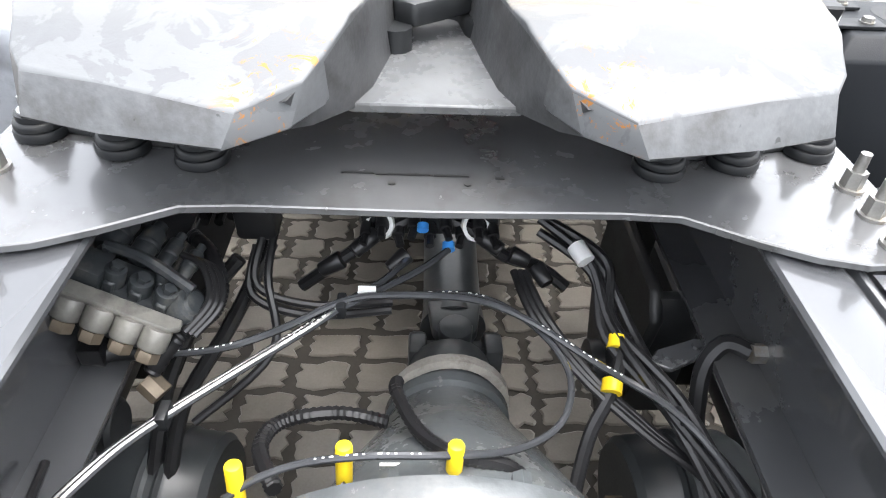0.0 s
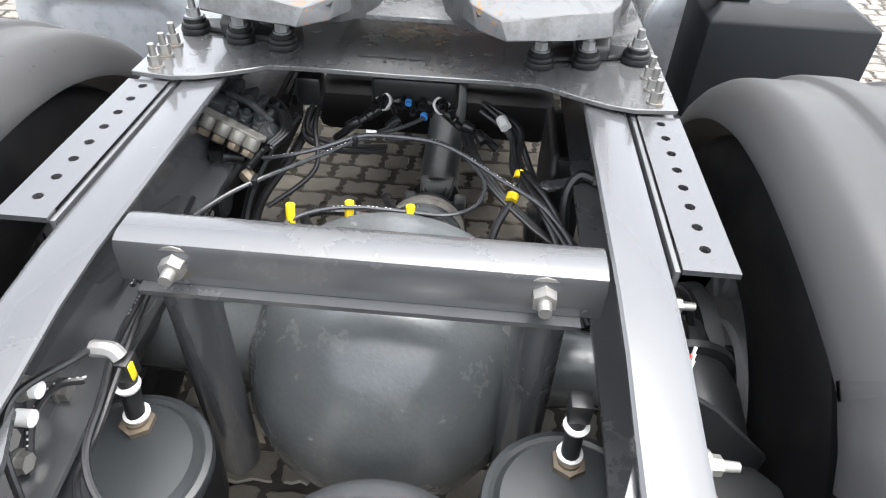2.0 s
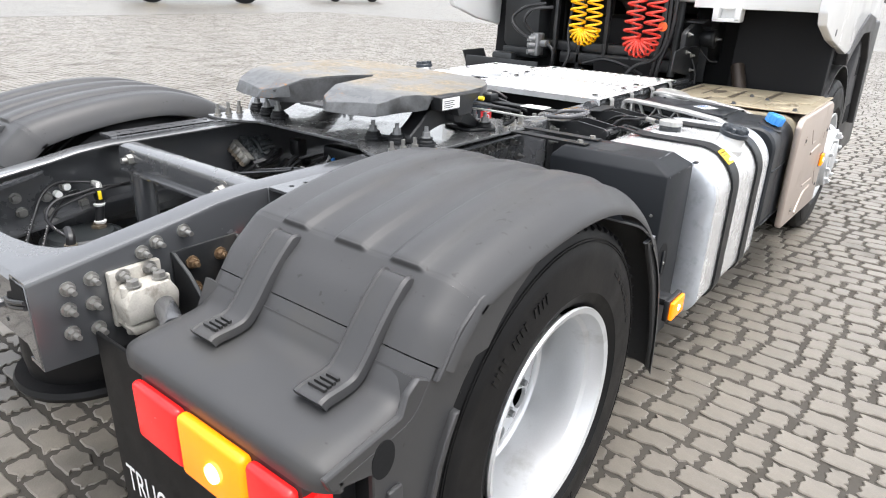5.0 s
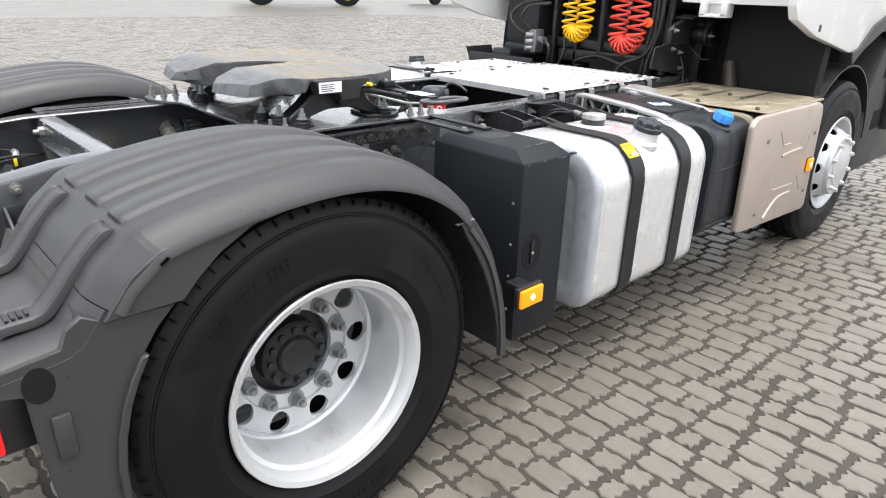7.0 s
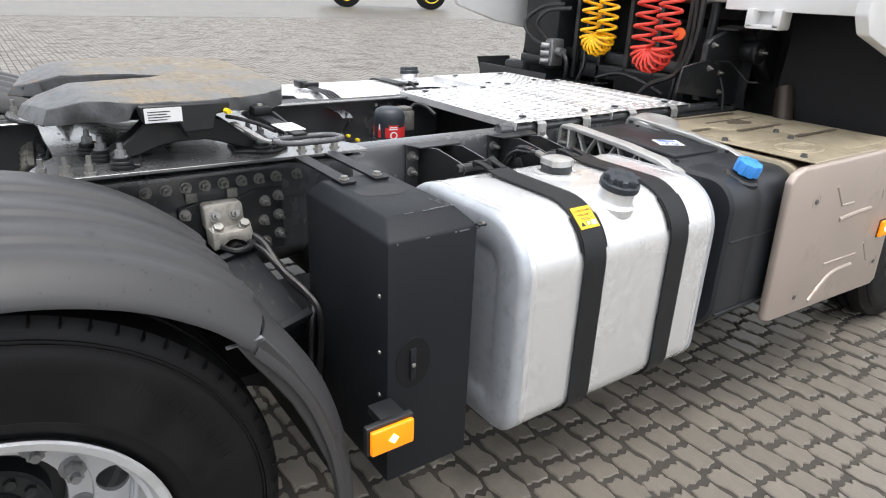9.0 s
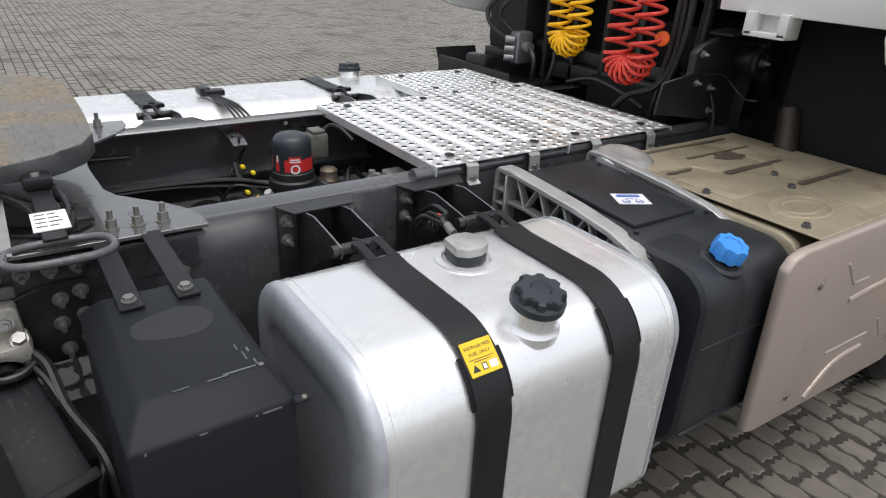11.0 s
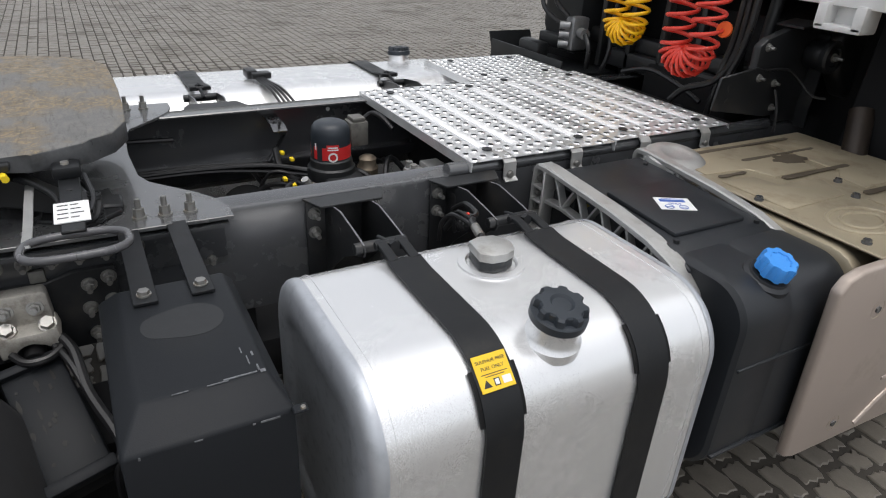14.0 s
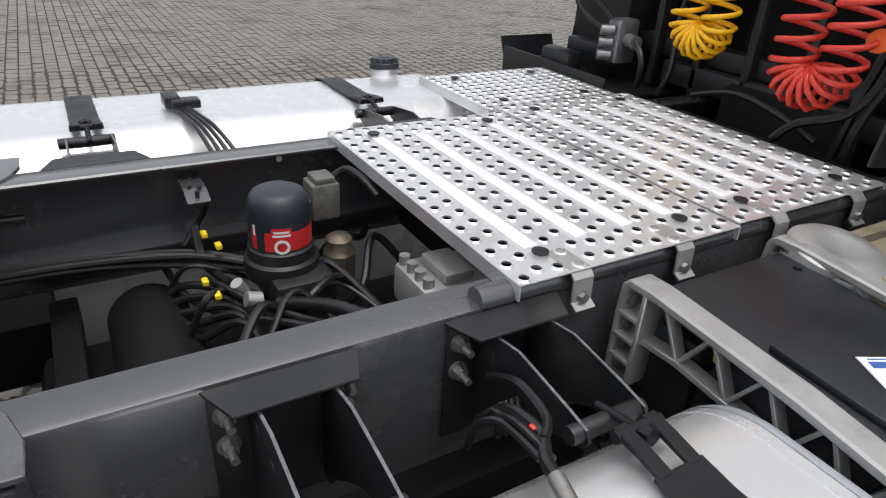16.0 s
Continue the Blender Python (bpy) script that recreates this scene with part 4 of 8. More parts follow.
# maker's plate, yellow plug and catch on the coupling's side
bm = box(B(), 0.476, 0.478, 0.874, 0.969, 1.128, 1.166)
lab = part("sticker", bm, LABELW, fifth, "white paper sticker with small print")
bm = B()
for k in range(4):
    box(bm, 0.4778, 0.4787, 0.882, 0.930 + 0.009 * (k % 2), 1.134 + 0.007 * k, 1.1365 + 0.007 * k)
part("print", bm, INK, lab)
bm = cyl(B(), (0.478, 1.085, 1.148), (0.497, 1.09, 1.147), 0.0075, n=14)
part("grease_plug", bm, YCLIP, fifth, "yellow grease nipple cap")
# release handle with its bar, plate and hose
def oval(cx0, cy0, cz0, hx, hy, n=20):
    """Points round a rounded slot shape in the level plane."""
    return [(cx0 + hx * math.copysign(abs(math.cos(2 * math.pi * k / n)) ** 0.8, math.cos(2 * math.pi * k / n)), cy0 + hy * math.copysign(abs(math.sin(2 * math.pi * k / n)) ** 0.62, math.sin(2 * math.pi * k / n)), cz0 + 0.10 * hx * math.cos(2 * math.pi * k / n)) for k in range(n + 1)]


rel = part("release_handle", tube(B(), oval(0.782, 1.197, 1.118, 0.058, 0.084), 0.0075, 10, 3), GREYHOSE, fifth, "grey oval steel release handle")
bm = box(B(), 0.40, 0.735, 1.176, 1.216, 1.118, 1.124, 0.002, 1)
box(bm, 0.42, 0.475, 1.168, 1.222, 1.124, 1.150, 0.006)
part("release_bar", bm, STRAP, rel, "drilled black steel bar")
part("drilled_hole", cyl(B(), (0.535, 1.196, 1.1235), (0.535, 1.196, 1.1247), 0.006, n=12), INK, rel)
part("block_bolt", lathe(B(), [(0, 0.009), (0.005, 0.008), (0.006, 0.0)], (0.45, 1.194, 1.150), (0, 0, 1), 10), ZINC, rel)
lab = part("sticker", box(B(), 0.605, 0.70, 1.166, 1.226, 1.1245, 1.1265), LABELW, rel, "white instruction sticker")
bm = B()
for k in range(4):
    for w0, w1 in ((1.172, 1.19), (1.194, 1.208 + 0.004 * (k % 3))):
        box(bm, 0.618 + 0.02 * k, 0.622 + 0.02 * k, w0, w1, 1.1263, 1.1270)
part("print", bm, INK, lab)
bm = sheet(B(), [(0.42, 1.098), (0.50, 1.10), (0.66, 1.098), (0.74, 1.106), (0.765, 1.117)], "y", 1.112, 1.128, 0.005)
part("side_strip", bm, ALU, rel, "bent grey steel strip")
bm = tube(B(), [(0.43, 1.10, 1.122), (0.46, 1.13, 1.118), (0.52, 1.165, 1.11), (0.60, 1.18, 1.105)], 0.006)
tube(bm, [(0.44, 1.22, 1.10), (0.50, 1.24, 1.085), (0.54, 1.23, 1.06), (0.52, 1.20, 1.04)], 0.008)
tube(bm, [(0.47, 1.225, 1.13), (0.55, 1.235, 1.11), (0.60, 1.225, 1.10)], 0.005)
part_each("lock_linkage", bm, DARK, rel)
part("lock_spring", tube(B(), [(0.505 + 0.012 * math.cos(k * 1.05), 1.236 + 0.012 * math.sin(k * 1.05), 1.03 + 0.0011 * k) for k in range(66)], 0.0022, 6, 2), HUB, rel, "dark coil spring")

# plate studs
stud = nut_mesh("stud", 0.022, 0.0125, 0.02, 0.016, ZINC)
for s in (-1, 1):
    for x, y in ((0.473, 0.622), (0.476, 0.674), (0.479, 0.728), (0.455, 1.315), (0.455, 1.37), (0.455, 1.425)):
        part("plate_stud", stud, None, truck, "zinc-plated stud and nut", at=NOSE @ Matrix.Translation((s * x, y, 1.0146)))
bm = B()
for x, y in ((-0.046, 0.715), (0.038, 0.716)):
    cyl(bm, (x, y, 1.0142), (x, y, 1.0152), 0.004, n=10)
for x, y, a in ((-0.085, 0.735, 0.018), (-0.034, 0.733, 0.03), (0.02, 0.732, 0.02), (0.075, 0.729, 0.005)):
    box(bm, x - a, x + a, y - 0.0016, y + 0.0016, 1.0143, 1.0151)
part_each("drilled_hole", bm, INK, truck)
# fine holes along the cross beam
bm = B()
for x in (-0.18, -0.10, -0.045, 0.005, 0.12):
    cyl(bm, (x, 0.1512, 0.95), (x, 0.1488, 0.95), 0.006, n=10)
part_each("drilled_hole", bm, INK, beam)
for s in (-1, 1):
    bm = cyl(B(), (s * 0.262, 0.172, 0.44), (s * 0.262, 0.172, 0.918), 0.040, n=24)
    cyl(bm, (s * 0.262, 0.172, 0.42), (s * 0.262, 0.172, 0.60), 0.036, n=24)
    part("shock_absorber", bm, PAINT, truck, "grey tubular shock absorber")

# tail: holes, rivets and corner gussets
bm = B()
for x, z, r, q in ((-0.19, 0.829, 0.026, 1.0), (-0.003, 0.835, 0.017, 1.5), (0.183, 0.824, 0.028, 0.95), (-0.35, 0.83, 0.02, 1.2)):
    prism(bm, [(x + q * r * math.cos(2 * math.pi * k / 18), z + r * math.sin(2 * math.pi * k / 18)) for k in range(18)], "y", -0.4445, -0.4425)
for x, z in ((-0.12, 0.86), (-0.105, 0.80), (0.06, 0.86), (0.07, 0.79), (0.235, 0.86), (0.24, 0.775)):
    cyl(bm, (x, -0.4425, z), (x, -0.4445, z), 0.006, n=10)
part_each("drilled_hole", bm, INK, tail)
rivet = nut_mesh("rivet", 0, 0.011, 0.008, 0.013, PAINT)
for x, z in ((-0.10, 0.825), (0.10, 0.812), (0.242, 0.819)):
    part("rivet", rivet, None, tail, at=facing((x, -0.4435, z), (0, -1, 0)))
for s in (-1, 1):
    bm = prism(B(), [(s * 0.345, 0.915), (s * 0.42, 0.918), (s * 0.42, 0.715), (s * 0.40, 0.715), (s * 0.30, 0.84), (s * 0.345, 0.86)], "y", -0.452, -0.445, 0.002, 1)
    part("corner_gusset", bm, PAINT, tail)
bm = prism(B(), [(0.352, 0.918), (0.417, 0.912), (0.418, 0.868), (0.372, 0.862), (0.30, 0.845), (0.318, 0.875), (0.348, 0.885)], "y", -0.4535, -0.4525)
# near-black sheet in place of the shade inside the open end
gap = part("open_end", bm, SHADEBLACK, tail, "near-black sheet drawn as the shaded open end")
for k in range(2):
    part("hose_end", tube(B(), [(0.298, -0.452, 0.852 - 0.008 * k), (0.335, -0.458, 0.858 - 0.012 * k), (0.375, -0.458, 0.868 - 0.012 * k), (0.416, -0.454, 0.878 - 0.012 * k)], 0.006), HOSE, gap)
# dark low edge of the tail and the big air drum under it
bm = lathe(B(), [(0.60, 0.0), (0.60, 0.17), (0.62, 0.185), (0.70, 0.181), (0.735, 0.166), (0.765, 0.136), (0.785, 0.09), (0.797, 0.045), (0.80, 0.0)], (0.068, -0.203, 0), (0, 0, 1), 40)
drum = part("air_reservoir", bm, PAINT, truck, "domed grey air reservoir", at=Matrix.Translation((-0.008, 0.003, 0.02)))
bm = lathe(B(), [(0.425, 0.0), (0.425, 0.20), (0.44, 0.207), (0.455, 0.20), (0.46, 0.165), (0.52, 0.172), (0.58, 0.17), (0.62, 0.16), (0.62, 0.0)], (0.03, -0.20, 0), (0, 0, 1), 40)
part("bellows", bm, RUBBER, drum, "black rubber bellows on a round foot plate")
bm = lathe(B(), [(0, 0.007), (0.004, 0.006), (0.005, 0.0)], (-0.10, -0.312, 0.50), (-0.6, -0.8, 0), 12)
part("valve_cap", bm, WHITEPL, drum)
bm = B()
cyl(bm, (0.002, -0.19, 0.75), (0.002, -0.19, 0.80), 0.017, n=12)
part("fitting", bm, BRASS, drum, "brass hose fitting")
bm = tube(B(), [(0.002, -0.19, 0.795), (-0.003, -0.185, 0.818), (-0.035, -0.175, 0.824), (-0.05, -0.172, 0.824)], 0.013)
part("hose_elbow", bm, HOSE, drum)
bm = cyl(B(), (0.135, -0.135, 0.74), (0.135, -0.135, 0.775), 0.0125, n=6)
part("drain_bolt", bm, ZINC, drum)

CHAMBER = material("satin_black_chamber", (0.022, 0.025, 0.027), 0.36, 0, 0.15, 8, 0.05, 200)
# air springs with their fittings
for s in (-1, 1):
    c = (s * 0.318, -0.032)
    bm = lathe(B(), [(0.42, 0.0), (0.42, 0.08), (0.50, 0.105), (0.60, 0.126), (0.68, 0.128), (0.715, 0.118)], (*c, 0), (0, 0, 1), 32)
    spring = part("air_spring", bm, RUBBER, truck, "black rubber air spring")
    bm = lathe(B(), [(0.697, 0.112), (0.701, 0.124), (0.715, 0.126), (0.722, 0.123), (0.725, 0.114), (0.722, 0.107), (0.733, 0.098), (0.737, 0.0)], (*c, 0), (0, 0, 1), 36)
    part("spring_plate", bm, CHAMBER, spring, "dark pressed top plate")
    bm = cyl(B(), (s * 0.318, 0.028, 0.735), (s * 0.318, 0.028, 0.744), 0.026, n=6)
    cyl(bm, (s * 0.318, 0.028, 0.744), (s * 0.318, 0.028, 0.750), 0.017, n=12)
    part("fitting", bm, BRASS, spring, "brass union")
    bm = cyl(B(), (s * 0.318, 0.028, 0.735), (s * 0.318, 0.045, 0.825), 0.014, n=12)
    box(bm, s * 0.318 - 0.016, s * 0.318 + 0.016, 0.032, 0.062, 0.825, 0.865, 0.004)
    part("quick_connector", bm, HOSE, spring)
    bm = lathe(B(), [(0.748, 0.017), (0.756, 0.0195), (0.760, 0.013)], (s * 0.318, 0.034, 0), (0, 0, 1), 18)
    lathe(bm, [(0.808, 0.0165), (0.815, 0.019), (0.818, 0.012)], (s * 0.318, 0.040, 0), (0, 0, 1), 18)
    part_each("white_collar", bm, WHITEPL, spring, "white plastic collar")
    if s < 0:
        bm = box(B(), -0.3035, -0.2995, 0.034, 0.046, 0.832, 0.862, 0.0015)
        part("yellow_tab", bm, YCLIP, spring)
        bm = tube(B(), [(-0.318, 0.047, 0.865), (-0.328, 0.05, 0.876), (-0.355, 0.05, 0.876)], 0.012)
        part("elbow", bm, ALU, spring)
    # front bellows beside the axle
    bm = lathe(B(), [(0.0, 0.0), (0.0, 0.088), (0.01, 0.098), (0.055, 0.10), (0.06, 0.104), (0.068, 0.104), (0.073, 0.10), (0.082, 0.10), (0.087, 0.104), (0.095, 0.104), (0.10, 0.10), (0.165, 0.098), (0.185, 0.085), (0.19, 0.0)], (s * 0.29, 0.612, 0.515), (s, 0.08, 0), 40)
    chamber = part("brake_chamber", bm, CHAMBER, truck, "round black brake chamber")
    bm = cyl(B(), (s * 0.265, 0.60, 0.535), (s * 0.292, 0.60, 0.535), 0.012, n=6)
    part("union", bm, BRASS, chamber)

# ---- axle, final drive and propeller shaft ----
bm = lathe(B(), [(-0.285, 0.0), (-0.28, 0.07), (-0.262, 0.13), (-0.225, 0.19), (-0.165, 0.24), (-0.08, 0.272), (0.02, 0.278), (0.07, 0.27), (0.085, 0.276), (0.11, 0.276), (0.115, 0.25), (0.13, 0.235), (0.132, 0.0)], (0.012, 0.365, 0.548), (0, 1, 0), 48)
axle = part("rear_axle", bm, DIFF, truck, "grey-green painted rear axle with round final drive")
bm = B()
for s in (-1, 1):
    lathe(bm, [(0.12, 0.15), (0.25, 0.10), (0.42, 0.078), (0.95, 0.075)], (0.0, 0.40, 0.505), (s, 0, 0), 24)
part("axle_tube", bm, DIFF, axle)
bm = lathe(B(), [(-0.07, 0.195), (0.0, 0.205), (0.03, 0.195), (0.10, 0.16), (0.18, 0.115), (0.235, 0.092), (0.24, 0.10), (0.258, 0.10), (0.26, 0.085), (0.29, 0.08)], (0.035, 0.49, 0.572), (0, 1, -0.12), 40)
pin = part("pinion_housing", bm, DIFF, axle, "final drive housing with bolted flange")
bm = B()
for k in range(10):
    a = 2 * math.pi * k / 10
    cyl(bm, (0.03 + 0.235 * math.cos(a), 0.475, 0.55 + 0.235 * math.sin(a)), (0.03 + 0.235 * math.cos(a), 0.505, 0.55 + 0.235 * math.sin(a)), 0.012, n=6)
part_each("flange_bolt", bm, DIFF, pin)
bm = lathe(B(), [(0.0, 0.085), (0.003, 0.098), (0.02, 0.098), (0.023, 0.085)], (0.04, 0.762, 0.545), (0, 1, -0.12), 32)
part("drive_flange", bm, CAST, axle, "bare steel drive flange")
yel = B()
for x, y in ((-0.093, 0.506), (0.028, 0.508), (-0.205, 0.482)):
    cyl(yel, (x, y, 0.752), (x + 0.002, y + 0.01, 0.812), 0.0095, n=14, w=0.003)
part_each("yellow_cap", yel, YCLIP, axle, "yellow protective cap")
bm = B()
for x, y in ((-0.095, 0.495), (0.026, 0.497), (-0.21, 0.472)):
    cyl(bm, (x, y, 0.70), (x, y, 0.75), 0.014, n=12)
    tube(bm, [(x, y, 0.77), (x + 0.012, y - 0.012, 0.76), (x + 0.015, y - 0.02, 0.73)], 0.005)
part_each("breather_union", bm, HOSE, axle)
bm = box(B(), -0.055, 0.005, 0.526, 0.53, 0.742, 0.756, m=None)
part("type_plate", bm, ALU, axle, "riveted metal type plate")
# shaft with its universal joint
bm = B()
cyl(bm, (0.03, 0.735, 0.622), (0.03, 0.80, 0.612), 0.07, n=24, w=0.005)
for s in (-1, 1):
    prism(bm, [(0.80, 0.53), (0.80, 0.655), (0.85, 0.65), (0.875, 0.625), (0.88, 0.59), (0.865, 0.56), (0.84, 0.535)], "x", *sorted((0.04 + s * 0.05, 0.04 + s * 0.082)), 0.008)
box(bm, -0.02, 0.10, 0.83, 0.87, 0.57, 0.615, 0.012)
for s in (-1, 1):
    cyl(bm, (0.04, 0.85, 0.592 + s * 0.035), (0.04, 0.85, 0.592 + s * 0.075), 0.03, n=18, w=0.004)
    prism(bm, [(0.02, 0.83), (0.06, 0.83), (0.08, 0.86), (0.09, 0.93), (-0.01, 0.93), (0.0, 0.86)], "z", 0.592 + s * 0.045 - 0.014, 0.592 + s * 0.045 + 0.014, 0.006)
cyl(bm, (0.04, 0.91, 0.595), (0.04, 3.55, 0.70), 0.056, n=28)
cyl(bm, (0.04, 0.91, 0.595), (0.04, 0.96, 0.596), 0.062, 0.056, n=28)
bmesh.ops.translate(bm, verts=bm.verts[:], vec=(0.012, 0.045, -0.072))
SHAFT = material("grey_shaft_paint", (0.05, 0.055, 0.058), 0.35, 0.1, 0.3, 9, 0.12, 120, dirt=(0.11, 0.105, 0.1), dirt_amount=0.3, dirt_scale=8)
part("propeller_shaft", bm, SHAFT, truck, "dark greasy propeller shaft with universal joint")

# ---- brackets, bolts and clamps on the rails ----
railnut = nut_mesh("nut", 0.02, 0.0125, 0.014, 0.017, ZINC)
spots = [(-0.087, 0.944), (-0.16, 0.935), (-0.197, 0.92), (-0.32, 0.893), (-0.372, 0.886), (-0.325, 0.834), (-0.378, 0.838), (-0.323, 0.77), (-0.38, 0.78), (0.175, 0.93), (0.13, 0.85)]
spots += [(0.857 + 0.0537 * k, 0.930) for k in range(8)] + [(0.80, 0.85), (1.46, 0.86), (1.30, 0.930), (1.40, 0.930)]
for s in (-1, 1):
    for y, z in spots:
        part("rail_bolt", railnut, None, truck, "zinc-plated rail bolt", at=facing((s * (0.4375 if 0.17 < y < 1.5 and z > 0.86 else 0.4255), y, z), (s, 0, 0)))
rustnut = nut_mesh("nut", 0.012, 0.0125, 0.014, 0.017, RUST)
inner = nut_mesh("nut", 0, 0.015, 0.012, 0.018, ZINC)
for y, z in ((-0.02, 0.87), (-0.08, 0.845), (-0.08, 0.793), (-0.16, 0.81), (-0.17, 0.86), (0.03, 0.80)):
    for s in (-1, 1):
        part("rail_bolt", inner, None, truck, at=facing((s * 0.4155, y, z), (-s, 0, 0)))


def stabiliser_clamp(s, y, z):
    bm = B()
    box(bm, *sorted((s * 0.4265, s * 0.448)), y - 0.063, y + 0.063, z - 0.07, z + 0.068, 0.006)
    prism(bm, [(y - 0.06, z - 0.045), (y - 0.066, z + 0.005), (y - 0.045, z + 0.040), (y + 0.045, z + 0.040), (y + 0.066, z + 0.005), (y + 0.06, z - 0.045)], "x", *sorted((s * 0.448, s * 0.515)), 0.009, 2)
    prism(bm, [(y - 0.064, z - 0.05), (y - 0.05, z - 0.075), (y + 0.05, z - 0.075), (y + 0.064, z - 0.05)], "x", *sorted((s * 0.45, s * 0.508)), 0.006, 2)
    c = part("stabiliser_clamp", bm, CAST, truck, "pale weathered cast clamp block")
    for dy in (-0.045, 0.045):
        part("bolt_boss", cyl(B(), (s * 0.485, y + dy, z - 0.075), (s * 0.485, y + dy, z + 0.044), 0.014, n=14, w=0.003), CAST, c)
    for dy in (-0.032, 0.032):
        part("clamp_bolt", inner, None, c, at=facing((s * 0.492, y + dy, z + 0.041), (0, 0, 1)))
        part("clamp_bolt", railnut, None, c, at=facing((s * 0.4485, y + dy, z + 0.055), (s, 0, 0)))
    bm = cyl(B(), (s * 0.49, y + 0.03, z - 0.02), (s * 0.665, y - 0.03, z - 0.035), 0.026, n=20)
    lathe(bm, [(0.0, 0.026), (0.0, 0.031), (0.018, 0.031), (0.018, 0.026)], (s * 0.60, y - 0.008, z - 0.0295), (s * 0.175, -0.06, -0.015), 24)
    part("stabiliser_bar", bm, PAINT, c, "grey round bar end")
    return c


for s in (-1, 1):
    stabiliser_clamp(s, -0.228, 0.832)
    bm = B()
    box(bm, *sorted((s * 0.4265, s * 0.436)), -0.13, 0.06, 0.74, 0.90, 0.003)
    for y in (-0.125, 0.055):
        prism(bm, [(s * 0.436, 0.90), (s * 0.50, 0.86), (s * 0.60, 0.76), (s * 0.60, 0.73), (s * 0.436, 0.73)], "y", y - 0.005, y + 0.005, 0.002, 1)
    prism(bm, [(s * 0.436, -0.13), (s * 0.58, -0.13), (s * 0.62, -0.08), (s * 0.62, 0.02), (s * 0.58, 0.06), (s * 0.436, 0.06)], "z", 0.725, 0.737, 0.002, 1)
    br = part("spring_bracket", bm, DARK, truck, "dark steel air spring bracket")
    for y, z in ((-0.08, 0.86), (0.0, 0.86), (0.0, 0.79), (-0.08, 0.79)):
        part("rusty_bolt", rustnut, None, br, "rusty bolt", at=facing((s * 0.4365, y, z), (s, 0, 0)))
    # taped wire ends
    bm = B()
    tips = B()
    for k in range(3):
        tube(bm, [(s * 0.452, 0.078 + 0.008 * k, 0.872), (s * 0.456, 0.080 + 0.010 * k, 0.888), (s * (0.457 + 0.004 * k), 0.082 + 0.012 * k, 0.904)], 0.0034)
        tube(tips, [(s * (0.457 + 0.004 * k), 0.082 + 0.012 * k, 0.904), (s * (0.458 + 0.004 * k), 0.084 + 0.012 * k, 0.918)], 0.0025)
    tube(bm, [(s * 0.445, 0.066, 0.80), (s * 0.450, 0.072, 0.84), (s * 0.452, 0.082, 0.875)], 0.004)
    part_each("wire_end", bm, RED, truck, "red-sleeved loose wire end")
    part_each("wire_tip", tips, WHITEPL, truck, "white tip of a loose wire")
    # bolted plate with its cast bush clamp, and the dusty cover below
    bm = prism(B(), [(0.935, 0.700), (0.935, 0.872), (0.985, 0.884), (1.105, 0.884), (1.16, 0.900), (1.245, 0.900), (1.245, 0.700)], "x", *sorted((s * 0.4380, s * 0.455)), 0.003, 1)
    plate = part("reinforcing_plate", bm, DARK, truck, "dark bolted reinforcing plate")
    for y in (0.975, 1.092):
        part("spacer_tab", box(B(), *sorted((s * 0.4385, s * 0.452)), y - 0.016, y + 0.016, 0.885, 0.915, 0.003), ALLOY, plate, "pale dusty spacer tab")
    for y, z in ((1.187, 0.863), (1.180, 0.802), (1.183, 0.733), (1.229, 0.875), (1.228, 0.813), (1.228, 0.752), (0.921 + 0.03, 0.855)):
        part("plate_bolt", railnut, None, plate, at=facing((s * 0.4555, y, z), (s, 0, 0)))
    bm = prism(B(), [(0.995, 0.812), (0.992, 0.880), (1.00, 0.888), (1.096, 0.888), (1.104, 0.880), (1.108, 0.812)], "x", *sorted((s * 0.455, s * 0.497)), 0.005, 2)
    prism(bm, [(0.998, 0.822), (1.030, 0.815), (1.075, 0.815), (1.112, 0.822), (1.118, 0.790), (1.10, 0.768), (1.082, 0.782), (1.06, 0.790), (1.042, 0.786), (1.02, 0.768), (1.0, 0.762)], "x", *sorted((s * 0.470, s * 0.545)), 0.006, 2)
    for y in (1.020, 1.096):
        cyl(bm, (s * 0.512, y, 0.800), (s * 0.526, y, 0.822), 0.019, n=16, w=0.003)
    c = part("bush_clamp", bm, CAST, truck, "pale weathered cast bush clamp")
    for y in (1.022, 1.078):
        part("clamp_bolt", railnut, None, c, "dark greasy bolt", at=facing((s * 0.4975, y, 0.852), (s, 0, 0.35)))
    for y in (1.020, 1.096):
        part("clamp_bolt", inner, None, c, at=facing((s * 0.526, y, 0.8225), (0.55 * s, 0, 0.84)))
    part("bush", cyl(B(), (s * 0.46, 1.060, 0.768), (s * 0.56, 1.060, 0.758), 0.022, n=18, w=0.004), RUBBER, c, "black rubber bush")
    # cover: a sloping tray with a raised lip at both ends, over a tapered body
    m = Matrix.Translation((s * 0.56, 1.045, 0.752)) @ Matrix.Rotation(s * radians(28), 4, "Y") @ Matrix.Rotation(s * radians(14), 4, "Z")
    bm = box(B(), *sorted((0, s * 0.29)), -0.062, 0.062, -0.10, 0.0, 0.012, 2, m)
    cover = part("suspension_cover", bm, BOXBLACK, truck, "dusty black cover over the spring end")
    for x0, x1, h in ((-0.006, 0.016, 0.016), (0.268, 0.296, 0.014)):
        part("cover_lip", box(B(), *sorted((s * x0, s * x1)), -0.068, 0.068, -0.022, h, 0.006, 2, m), BOXBLACK, cover)
    bm = B()
    rc = random.Random(21)
